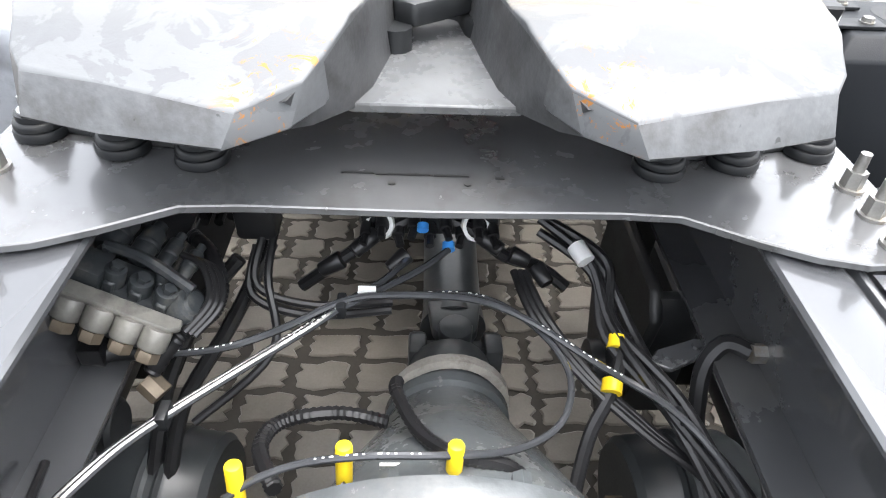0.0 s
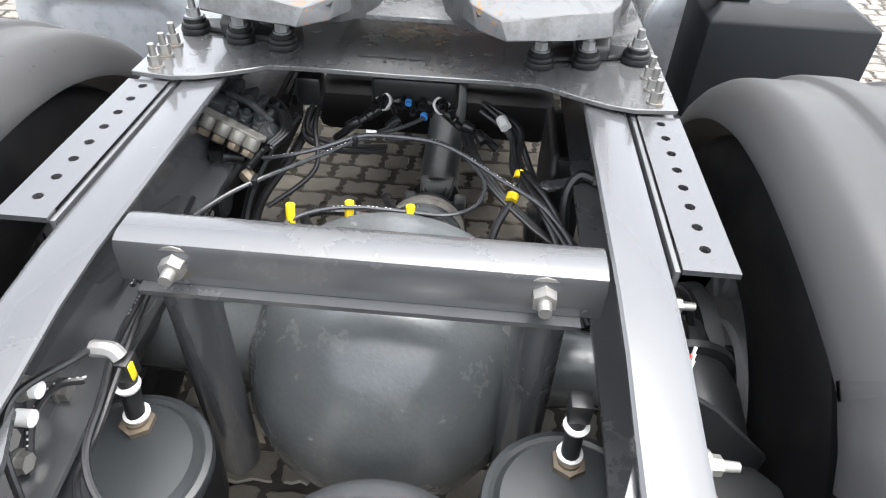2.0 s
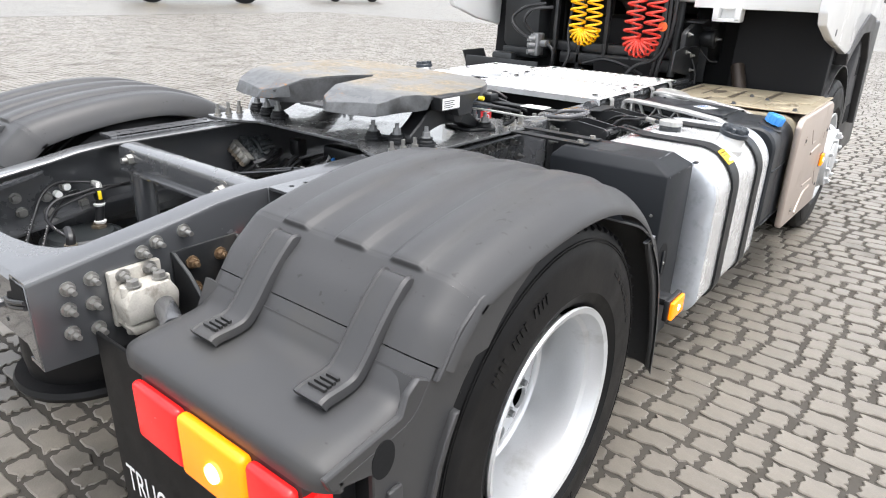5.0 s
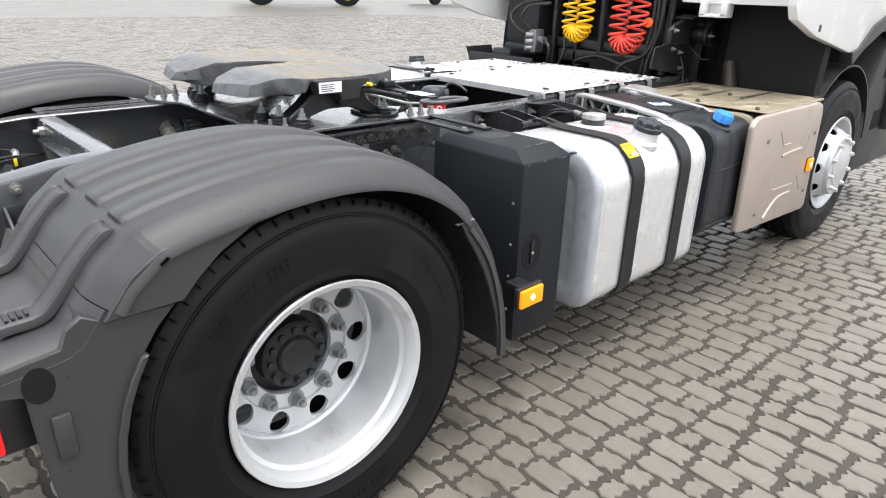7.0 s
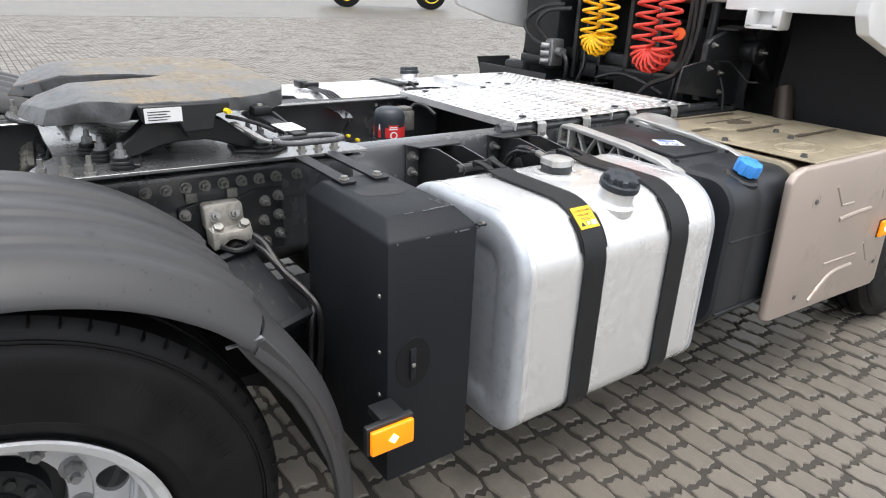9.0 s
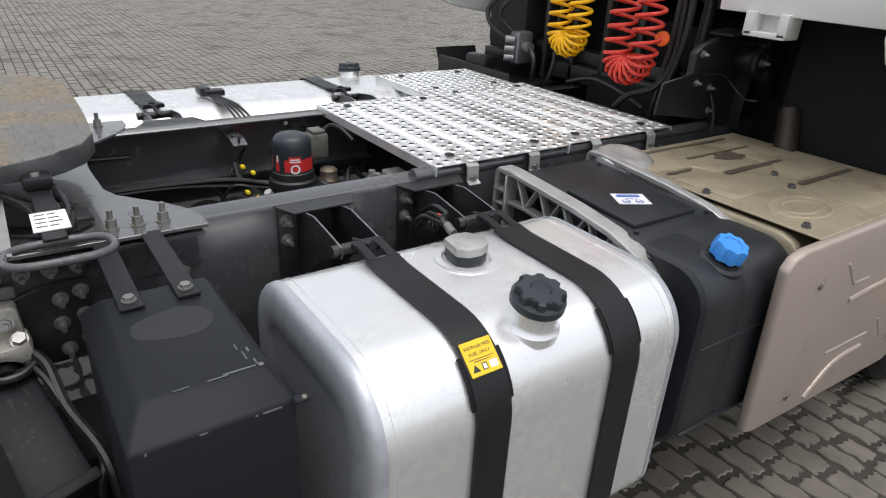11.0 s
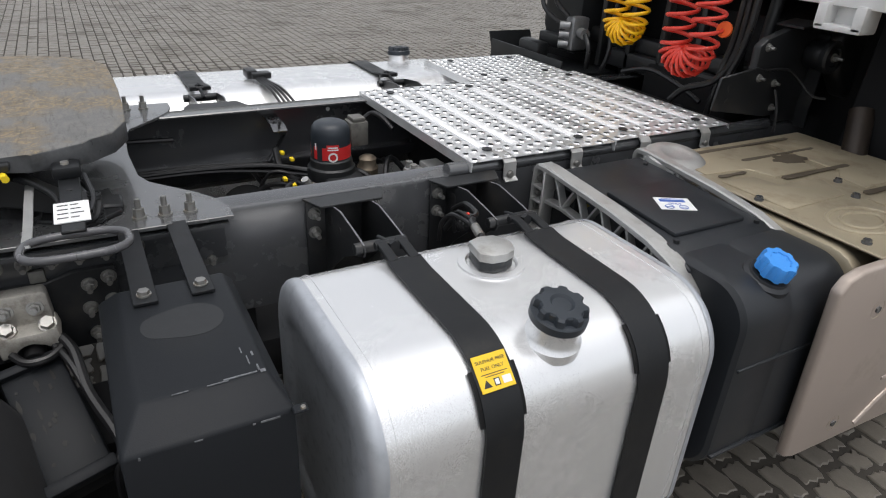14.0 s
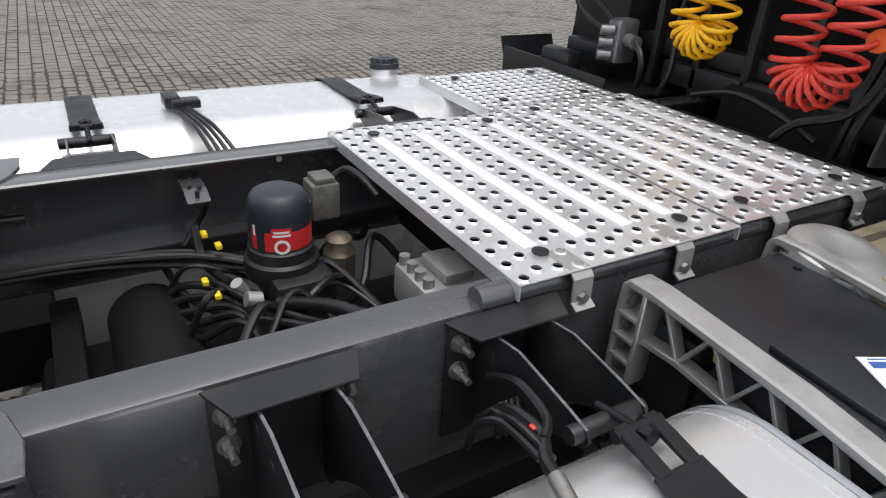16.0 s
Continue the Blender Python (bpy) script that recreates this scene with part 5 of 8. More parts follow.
    for k in range(16):
        u, v = s * rc.uniform(0.03, 0.26), rc.uniform(-0.05, 0.05)
        a, b = rc.uniform(0.004, 0.016), rc.uniform(0.002, 0.006)
        prism(bm, [(u + a * math.cos(g * 1.05) * rc.uniform(0.6, 1.2), v + b * math.sin(g * 1.05) * rc.uniform(0.6, 1.2)) for g in range(6)], "z", -0.001, 0.0012)
    bmesh.ops.transform(bm, matrix=m, verts=bm.verts)
    part_each("mud_crust", bm, SAND_CRUST, cover, "grey dried mud")
    bm = tube(B(), [(s * 0.535, 1.115, 0.790), (s * 0.575, 1.135, 0.772), (s * 0.66, 1.150, 0.720), (s * 0.75, 1.185, 0.675), (s * 0.80, 1.198, 0.640), (s * 0.81, 1.20, 0.56), (s * 0.80, 1.19, 0.42)], 0.011)
    tube(bm, [(s * 0.54, 1.10, 0.775), (s * 0.60, 1.128, 0.755), (s * 0.69, 1.158, 0.70), (s * 0.77, 1.19, 0.655), (s * 0.80, 1.175, 0.60), (s * 0.79, 1.17, 0.44)], 0.009)
    tube(bm, [(s * 0.545, 1.02, 0.775), (s * 0.575, 1.045, 0.768), (s * 0.575, 1.085, 0.768), (s * 0.55, 1.115, 0.775)], 0.009)
    part_each("cable", bm, HOSE, truck, "black hose beside the cover")
    # shade around the hanger box is put into its near-black colour
    part("spring_hanger_box", box(B(), *sorted((s * 0.458, s * 0.70)), 0.90, 1.50, 0.42, 0.60, 0.02), SHADEBLACK, truck, "suspension hanger box, near-black for the shade")
    part("spring_link", box(B(), *sorted((s * 0.50, s * 0.62)), 0.50, 0.95, 0.50, 0.62, 0.02), DARK, truck, "dark suspension link")
    # long springs of the side that show in the gap inside the tyres
    bm = box(B(), *sorted((s * 0.47, s * 0.55)), -0.05, 1.0, 0.56, 0.60, 0.008)
    part("spring_beam", bm, DARK, truck, "dark spring beam")

# ---- tool box ----
bm = B()
low = [(0.725, 1.205), (1.166, 1.205), (1.166, 1.455), (0.725, 1.455)]
topq = [(0.757, 1.24), (1.097, 1.24), (1.097, 1.432), (0.757, 1.432)]
v0 = [bm.verts.new((x, y, 0.30)) for x, y in low]
v1 = [bm.verts.new((x, y, 0.962)) for x, y in low]
v2 = [bm.verts.new((x, y, 0.997)) for x, y in topq]
for a, b in ((v0, v1), (v1, v2)):
    for k in range(4):
        bm.faces.new((a[k], a[(k + 1) % 4], b[(k + 1) % 4], b[k]))
bm.faces.new(v0[::-1])
bm.faces.new(v2)
bmesh.ops.recalc_face_normals(bm, faces=bm.faces)
bevel(bm, v0 + v1 + v2, 0.006, 2)
toolbox = part("tool_box", bm, BOXBLACK, truck, "matt black steel tool box with chamfered lid", 30)
bm = prism(B(), [(1.278 + 0.05 * math.cos(k * math.pi / 12), 0.637 + 0.07 * math.sin(k * math.pi / 12)) for k in range(24)], "x", 1.1655, 1.168, 0.0008, 1)
lt = part("latch", bm, SHADEBLACK, toolbox, "recessed black latch")
bm = box(B(), 1.168, 1.175, 1.266, 1.282, 0.595, 0.68, 0.002)
part("latch_lever", bm, BOXBLACK, lt)
bm = lathe(B(), [(0, 0.006), (0.003, 0.005), (0.004, 0.0)], (1.175, 1.274, 0.635), (1, 0, 0), 12)
part("latch_pin", bm, ZINC, lt)
for z in (0.82, 0.67, 0.55, 0.42):
    bm = lathe(B(), [(0, 0.006), (0.003, 0.005), (0.004, 0.0)], (1.13, 1.2045, z), (0, -1, 0), 12)
    part("rivet", bm, ZINC, toolbox)
for y in (1.285, 1.385):
    bm = box(B(), 0.50, 0.83, y - 0.021, y + 0.021, 0.9985, 1.005, 0.001, 1)
    st = part("support_strap", bm, STRAP, toolbox, "scuffed black flat-bar support")
    part("bolt", inner, None, st, at=Matrix.Translation((0.80, y, 1.005)) @ Matrix.Diagonal((0.75, 0.75, 0.6, 1)))
# uneven oval on the lid, slightly paler and duller than the coating
bm = prism(B(), [(0.905 + 0.05 * math.cos(k * math.pi / 18) * (1 + 0.10 * math.sin(k * 0.52)), 1.335 + 0.075 * math.sin(k * math.pi / 18) * (1 + 0.08 * math.cos(k * 0.35))) for k in range(36)], "z", 0.9972, 0.9975)
PALEBOX = material("paler_box_coating", (0.0155, 0.017, 0.019), 0.62, 0, 0.3, 20, 0.1, 300)
part("oval_patch", bm, PALEBOX, toolbox, "dull grey oval patch on the lid")


# scratches through the coating along the lid's outer fold
bm = B()
for x, y, a, b in ((1.095, 1.39, 0.0016, 0.026), (1.096, 1.425, 0.004, 0.004), (1.085, 1.42, 0.008, 0.0014), (1.099, 1.355, 0.001, 0.016), (1.06, 1.41, 0.012, 0.001), (1.045, 1.42, 0.006, 0.0016), (1.03, 1.405, 0.008, 0.001), (1.098, 1.30, 0.001, 0.012)):
    box(bm, x - a, x + a, y - b, y + b, 0.9965, 0.9978)
for y, ln, dz in ((1.415, 0.03, 0.002), (1.458, 0.006, 0.005), (1.39, 0.004, 0.002), (1.31, 0.012, 0.001), (1.23, 0.003, 0.004)):
    box(bm, 1.1648, 1.1667, y - ln / 2, y + ln / 2, 0.957 - dz, 0.958)
part_each("paint_chip", bm, DULLCHIP, toolbox)
bm = box(B(), 1.162, 1.18, 1.448, 1.472, 0.962, 0.968, 0.002, 1)
part("hinge_lug", bm, BOXBLACK, toolbox)
part("lug_rivet", lathe(B(), [(0, 0.005), (0.003, 0.004), (0.004, 0.0)], (1.174, 1.464, 0.968), (0, 0, 1), 10), ZINC, toolbox)


def side_lamp(y, z, x, w=0.055, h=0.032):
    bm = box(B(), x - 0.018, x, y - w - 0.006, y + w + 0.006, z - h - 0.006, z + h + 0.006, 0.004)
    lamp = part("side_lamp", bm, DARK, truck, "lit amber side marker lamp")
    bm = box(B(), x, x + 0.014, y - w, y + w, z - h, z + h, 0.005, 3)
    part("lens", bm, AMBER, lamp, "glowing amber lens")
    bm = lathe(B(), [(0, 0.0), (0.0, 0.013), (0.003, 0.011), (0.004, 0.0)], (x + 0.014, y, z), (1, 0, 0), 4)
    part("bulb_glow", bm, AMBERHOT, lamp)


side_lamp(1.150, 0.547, 1.276)
side_lamp(3.54, 0.62, 1.288, 0.035, 0.035)
bm = box(B(), 1.165, 1.259, 1.15, 1.215, 0.535, 0.56, 0.004)
part("lamp_bracket", bm, DARK, truck)

# ---- tank fittings ----
def tank_strap(body, s, y, w=0.037):
    x0, x1 = 0.65, 1.228
    outl = [p for p in rounded(x0 - 0.004, x1 + 0.004, 0.331, 0.976, 0.162, 10, 0.089)]
    # from the inner top round the outer side to the bottom
    run = [(0.80, 0.983), (0.85, 0.977)] + [(x, z) for x, z in outl[:11]][::-1] + [(x, z) for x, z in outl[33:44]][::-1] + [(0.78, 0.331)]
    run = [(s * x, z) for x, z in run]
    bm = sheet(B(), run, "y", y - w, y + w, 0.006 * (1 if s > 0 else -1))
    st = part("tank_strap", bm, STRAP, body, "black steel tank strap, drops of water on it", 30)
    bm = sheet(B(), [(x * 1.0, z) for x, z in run[2:-1]][4:9], "y", y - w - 0.008, y + w + 0.008, 0.0045 * (1 if s > 0 else -1))
    part("rubber_liner", bm, RUBBER, st)
    # forked end with its slot and draw bolt
    bm = B()
    for dy in (-0.0255, 0.0255):
        prism(bm, [(s * 0.722, 0.988), (s * 0.722, 1.0), (s * 0.76, 0.998), (s * 0.806, 0.990), (s * 0.806, 0.982), (s * 0.76, 0.988)], "y", y + dy - 0.0115, y + dy + 0.0115, 0.0015, 1)
    cyl(bm, (s * 0.732, y - 0.040, 0.991), (s * 0.732, y + 0.040, 0.991), 0.009, n=14)
    cyl(bm, (s * 0.66, y, 0.972), (s * 0.752, y, 0.995), 0.007, n=10)
    cyl(bm, (s * 0.742, y, 0.9925), (s * 0.757, y, 0.996), 0.0125, n=6)
    part("toggle", bm, STRAP, st, "slotted black steel yoke with a draw bolt")
    bm = cyl(B(), (s * 0.685, y - 0.072, 0.967), (s * 0.685, y + 0.06, 0.967), 0.014, n=18, w=0.002)
    part("pivot_tube", bm, DARK, st)
    # folded console that carries the strap
    bm = B()
    for dy in (-0.052, 0.052):
        wall = [(0.433, 0.991), (0.50, 0.993), (0.545, 1.0), (0.60, 0.993), (0.66, 0.985), (0.697, 0.978), (0.706, 0.965), (0.697, 0.948), (0.64, 0.925), (0.56, 0.88), (0.49, 0.82), (0.46, 0.78), (0.433, 0.78)]
        prism(bm, [(s * a, b) for a, b in wall], "y", y + dy - 0.0025, y + dy + 0.0025)
    prism(bm, [(s * 0.4265, y - 0.112), (s * 0.4265, y + 0.112), (s * 0.492, y + 0.085), (s * 0.492, y - 0.085)], "z", 0.991, 0.997, 0.001, 1)
    box(bm, *sorted((s * 0.4262, s * 0.433)), y - 0.105, y + 0.105, 0.76, 0.991, 0.002)
    con = part("tank_console", bm, DARK, body, "dark folded steel tank console")
    for dy in (-0.052, 0.052):
        edge = sheet(B(), [(s * a, b) for a, b in ((0.50, 0.9935), (0.545, 1.0005), (0.60, 0.9935), (0.66, 0.9855), (0.697, 0.9785))], "y", y + dy - 0.0022, y + dy + 0.0022, 0.0006 * s)
        part("worn_edge", edge, DULLCHIP, con)
    bm = B()
    for dy in (-0.0552, 0.0552):
        for a, r in ((0.475, 0.017), (0.545, 0.009)):
            cyl(bm, (s * a, y + dy - 0.0006, 0.948), (s * a, y + dy + 0.0006, 0.948), r, n=18)
    part_each("drilled_hole", bm, INK, con)
    for dz in (0.955, 0.90):
        for dy in (-0.072, 0.072):
            part("bolt", railnut, None, con, at=facing((s * 0.433, y + dy * 1.17, dz), (s, 0, 0)))


tank_strap(tank, 1, 1.812, 0.041)
tank_strap(tank, 1, 2.178, 0.041)
tank_strap(tank_far, -1, 1.66)
tank_strap(tank_far, -1, 2.47)


def filler(body, x, y, z, lean, colour, label):
    """A filler neck with a lobed cap."""
    m = Matrix.Translation((x, y, z)) @ Matrix.Rotation(radians(lean), 4, "Y")
    ax = (m.to_3x3() @ Vector((0, 0, 1)))
    bm = lathe(B(), [(-0.04, 0.062), (-0.018, 0.061), (-0.012, 0.055), (-0.004, 0.051), (0.036, 0.050), (0.037, 0.0)], m.translation, ax, 28)
    neck = part("filler_neck", bm, TANK, body, "bare aluminium filler neck")
    bm, loops = B(), []
    for h, r, lobe in ((0.028, 0.054, 0), (0.030, 0.057, 0), (0.046, 0.057, 0), (0.049, 0.054, 0), (0.050, 0.049, 0.0045), (0.064, 0.048, 0.0045), (0.068, 0.044, 0.0035), (0.0685, 0.024, 0), (0.063, 0.019, 0)):
        loops.append([])
        for k in range(48):
            g, q = 2 * math.pi * k / 48, r + lobe * (1 if k % 6 < 3 else -1)
            loops[-1].append(bm.verts.new(m @ Vector((q * math.cos(g), q * math.sin(g), h))))
    for a, b in zip(loops, loops[1:]):
        for k in range(48):
            bm.faces.new((a[k], a[(k + 1) % 48], b[(k + 1) % 48], b[k]))
    bm.faces.new(loops[0][::-1])
    bm.faces.new(loops[-1])
    part("filler_cap", bm, colour, neck, label, 30)
    return neck


filler(tank, 1.142, 1.970, 0.970, 12, CAPBLK, "dark lobed filler cap")
filler(tank_far, -1.135, 2.71, 0.962, -6, CAPBLK, "dark lobed filler cap")
# level sender with its cover and plug
bm = lathe(B(), [(0.970, 0.078), (0.977, 0.076), (0.978, 0.060), (0.974, 0.056)], (0.876, 1.995, 0), (0, 0, 1), 36)
seat = part("sender_flange", bm, TANK, tank)
outline = [(0.838, 1.955), (0.902, 1.946), (0.922, 1.968), (0.925, 2.003), (0.912, 2.030), (0.886, 2.042), (0.858, 2.038), (0.833, 2.023), (0.827, 1.987)]
sender = part("level_sender", prism(B(), [(0.876 + (x - 0.876) * 0.95, 1.995 + (y - 1.995) * 0.95) for x, y in outline], "z", 0.974, 1.003, 0.002, 1), VALVE, seat, "dark level sender under a pale cut-cornered lid")
part("sender_lid", prism(B(), outline, "z", 0.998, 1.019, 0.003, 2), ALU, sender, "pale cast lid")
bm = tube(B(), [(0.815, 2.01, 1.0), (0.77, 2.02, 1.005), (0.73, 2.03, 1.0), (0.68, 2.06, 0.99), (0.60, 2.07, 0.96), (0.55, 2.06, 0.90)], 0.009)
tube(bm, [(0.70, 2.05, 1.0), (0.66, 2.085, 0.99), (0.58, 2.10, 0.98), (0.50, 2.11, 0.93)], 0.007)
tube(bm, [(0.72, 2.03, 0.995), (0.64, 2.03, 0.985), (0.60, 2.02, 0.95), (0.57, 2.03, 0.88)], 0.006)
for k in range(4):
    tube(bm, [(0.70 + 0.01 * k, 2.04, 1.0), (0.655, 2.035 + 0.006 * k, 1.0 - 0.006 * k), (0.615 - 0.006 * k, 2.045, 0.965), (0.60, 2.06 + 0.012 * k, 0.915), (0.56, 2.09 + 0.01 * k, 0.93)], 0.005)
part_each("sender_cable", bm, HOSE, tank)
bm = cyl(B(), (0.80, 2.012, 1.001), (0.755, 2.022, 1.005), 0.011, n=12)
part("sender_union", bm, ZINC, tank)
bm = box(B(), 0.672, 0.682, 2.046, 2.053, 0.998, 1.003, 0.002)
part("red_clip", bm, RED, tank)


# yellow fuel label on the strap, over the tank's shoulder
lm = Matrix.Translation((1.1725, 1.812, 0.9375)) @ Matrix.Rotation(radians(41), 4, "Y") @ Matrix.Rotation(radians(90), 4, "Z")
bm = box(B(), -0.036, 0.036, -0.034, 0.034, 0.006, 0.0085, 0.001, 1, lm)
fuel_label = part("fuel_label", bm, LABELY, tank, "yellow fuel warning label")
for words, yy, size in (("SULPHUR FREE", 0.018, 0.0095), ("FUEL ONLY", 0.005, 0.0095)):
    part("words", text_mesh(words, size, INK), None, fuel_label, at=lm @ Matrix.Translation((0, yy, 0.0088)))
bm = B()
box(bm, -0.028, 0.028, -0.003, -0.0015, 0.0085, 0.009, 0, 1, lm)
box(bm, -0.02, 0.02, -0.0075, -0.006, 0.0085, 0.009, 0, 1, lm)
prism_pts = [(-0.03, -0.026), (-0.012, -0.026), (-0.021, -0.011)]
vs = [bm.verts.new(lm @ Vector((x, y, 0.009))) for x, y in prism_pts]
bm.faces.new(vs)
box(bm, -0.006, 0.006, -0.026, -0.012, 0.0085, 0.009, 0, 1, lm)
part("pictograms", bm, INK, fuel_label)
bm = box(B(), 0.012, 0.03, -0.026, -0.012, 0.0085, 0.0092, 0, 1, lm)
box(bm, -0.004, 0.004, -0.024, -0.014, 0.009, 0.0093, 0, 1, lm)
part("white_pictogram", bm, LABELW, fuel_label)

# cable bundle lying across the far tank
bm = B()
for k in range(4):
    tube(bm, [(-0.80 + 0.01 * k, 1.88 + 0.008 * k, 1.0), (-0.70, 1.89 + 0.012 * k, 0.99), (-0.58, 1.90 + 0.016 * k, 0.985), (-0.48, 1.92 + 0.02 * k, 0.93), (-0.45, 1.93 + 0.02 * k, 0.85)], 0.006)
box(bm, -0.86, -0.78, 1.855, 1.90, 0.985, 1.02, 0.005)
box(bm, -0.80, -0.75, 1.87, 1.95, 0.99, 1.015, 0.004)
bmesh.ops.translate(bm, verts=bm.verts, vec=(-0.08, 0.02, -0.004))
part_each("tank_cable", bm, HOSE, truck, "black cable plugged in over the far tank")

for s in (-1, 1):
    bm = lathe(B(), [(0.0, 0.0), (0.0, 0.06), (0.02, 0.075), (0.12, 0.08), (0.16, 0.07), (0.165, 0.085), (0.18, 0.085), (0.185, 0.06), (0.26, 0.05), (0.26, 0.0)], (s * 0.55, 0.10, 0.66), (0, 1, 0.1), 28)
    part("brake_actuator", bm, HUB, truck, "black brake actuator beside the axle")
    bm = lathe(B(), [(0.0, 0.0), (0.0, 0.20), (0.03, 0.205), (0.03, 0.0)], (s * 0.60, 0.40, 0.505), (s, 0, 0), 40)
    part("brake_drum", bm, HUB, truck, "dark brake drum")
    bm = tube(B(), [(s * 0.47, 0.25, 0.85), (s * 0.52, 0.28, 0.78), (s * 0.55, 0.30, 0.70)], 0.010)
    tube(bm, [(s * 0.46, 0.32, 0.84), (s * 0.53, 0.34, 0.80), (s * 0.57, 0.33, 0.70)], 0.008)
    part_each("brake_hose", bm, HOSE, truck)


# ---- urea tank with its carrier ----
bm = B()
prof = rounded(0.62, 1.235, 0.40, 0.945, 0.10, 8)
loops = []
for y, ins in ((2.452, 0.02), (2.462, 0.004), (2.48, 0.0), (2.60, 0.0), (2.615, 0.006), (2.625, 0.006), (2.64, 0.0), (2.81, 0.0), (2.83, 0.004), (2.84, 0.02)):
    loops.append([bm.verts.new((0.93 + (x - 0.93) * (1 - ins * 2), y, 0.67 + (z - 0.67) * (1 - ins * 2))) for x, z in prof])
for a, b in zip(loops, loops[1:]):
    for k in range(len(a)):
        bm.faces.new((a[k], a[(k + 1) % len(a)], b[(k + 1) % len(a)], b[k]))
bm.faces.new(loops[0])
bm.faces.new(loops[-1][::-1])
urea = part("urea_tank", bm, ADBODY, truck, "black moulded plastic urea tank", 35)
bm = B()
box(bm, 0.70, 1.240, 2.47, 2.82, 0.735, 0.745, 0.004)
box(bm, 0.72, 1.240, 2.47, 2.82, 0.465, 0.475, 0.004)
part_each("mould_ridge", bm, ADBODY, urea)
bm = lathe(B(), [(-0.02, 0.06), (0.0, 0.058), (0.006, 0.048), (0.012, 0.046), (0.012, 0.0)], (1.165, 2.585, 0.935), (0.35, 0, 1), 28)
part("filler_seat", bm, ADBODY, urea)
m = Matrix.Translation((1.17, 2.585, 0.945)) @ Matrix.Rotation(radians(19), 4, "Y")
bm = B()
ring = [((0.041 + 0.0025 * (1 if (k % 6) < 3 else -1)) * math.cos(2 * math.pi * k / 48), (0.041 + 0.0025 * (1 if (k % 6) < 3 else -1)) * math.sin(2 * math.pi * k / 48)) for k in range(48)]
loops = [[bm.verts.new(m @ Vector((x * q, y * q, h))) for x, y in ring] for h, q in ((0.008, 1.0), (0.040, 1.0), (0.047, 0.92), (0.047, 0.6), (0.044, 0.56))]
for a, b in zip(loops, loops[1:]):
    for k in range(48):
        bm.faces.new((a[k], a[(k + 1) % 48], b[(k + 1) % 48], b[k]))
bm.faces.new(loops[0][::-1])
bm.faces.new(loops[-1])
part("blue_cap", bm, BLUE, urea, "bright blue lobed filler cap", 30)
# two cast arms that hold the tank
for y, hw in ((2.432, 0.026), (2.825, 0.017)):
    bm, ribs = B(), []
    crest = [(0.462, 0.93), (0.466, 0.985), (0.482, 1.002), (0.53, 1.004), (0.80, 0.985), (0.95, 0.965), (1.03, 0.94), (1.10, 0.885), (1.12, 0.80)]
    under = [(1.095, 0.80), (1.07, 0.885), (1.02, 0.923), (0.94, 0.946), (0.80, 0.965), (0.55, 0.985), (0.484, 0.984), (0.474, 0.93), (0.474, 0.78), (0.462, 0.78)]
    prism(bm, crest + under, "y", y - hw, y + hw, 0.004, 1)
    ribs.append(prism(B(), [(0.515, 0.99), (0.525, 0.99), (0.525, 0.80), (0.515, 0.79)], "y", y - hw, y + hw, 0.002, 1))
    for z in (0.795, 0.84, 0.885, 0.93):
        ribs.append(box(B(), 0.47, 0.52, y - hw, y + hw, z - 0.004, z + 0.004, 0.0015))
    chord = [(0.525, 0.90), (0.60, 0.905), (0.72, 0.895), (0.85, 0.875), (0.97, 0.845), (1.085, 0.795)]
    for (xa, za), (xb, zb) in zip(chord, chord[1:]):
        ribs.append(prism(B(), [(xa, za), (xb, zb), (xb, zb - 0.011), (xa, za - 0.011)], "y", y - 0.016, y + 0.016, 0.001, 1))
    foot = list(zip((0.60, 0.70, 0.80, 0.90, 0.99), (0.903, 0.896, 0.884, 0.864, 0.839)))
    for k, (x, z) in enumerate(foot):
        for lean in ((0.05, -0.045) if k < 4 else (-0.045,)):
            top = 0.985 - 0.075 * (x + lean - 0.53) ** 1.2
            ribs.append(prism(B(), [(x - 0.004, z - 0.004), (x + 0.004, z - 0.004), (x + lean + 0.004, top), (x + lean - 0.004, top)], "y", y - 0.013, y + 0.013, 0.001, 1))
    arm = part("carrier_arm", bm, ALU, urea, "cast aluminium carrier arm with ribs")
    for rib in ribs:
        part("rib", rib, ALU, arm)
    for z in (0.955, 0.907, 0.862, 0.817):
        part("bolt", inner, None, arm, at=facing((0.476, y - 0.004, z), (1, 0, 0)) @ Matrix.Diagonal((0.8, 0.8, 0.8, 1)))
bm = B()
prism(bm, [(0.50, 0.978), (0.98, 0.958), (1.06, 0.925), (1.06, 0.915), (0.50, 0.955)], "y", 2.445, 2.805, 0.006)
prism(bm, [(0.70, 0.9845), (0.96, 0.971), (0.96, 0.955), (0.70, 0.968)], "y", 2.49, 2.75, 0.006)
cover = part("module_cover", bm, ADBODY, urea, "dusty black plastic pump cover")
bm = B()
for x, y, z in ((0.56, 2.475, 0.974), (0.56, 2.775, 0.974), (0.98, 2.475, 0.957), (0.98, 2.775, 0.957)):
    cyl(bm, (x, y, z), (x, y, z + 0.008), 0.008, n=10)
part_each("screw", bm, HUB, cover)
lm = Matrix.Translation((0.835, 2.615, 0.9785)) @ Matrix.Rotation(radians(3), 4, "Y") @ Matrix.Rotation(radians(65), 4, "Z")
bm = box(B(), -0.05, 0.05, -0.036, 0.036, 0.0, 0.0016, 0, 1, lm)
ul = part("urea_label", bm, LABELW, cover, "white label with blue symbols")
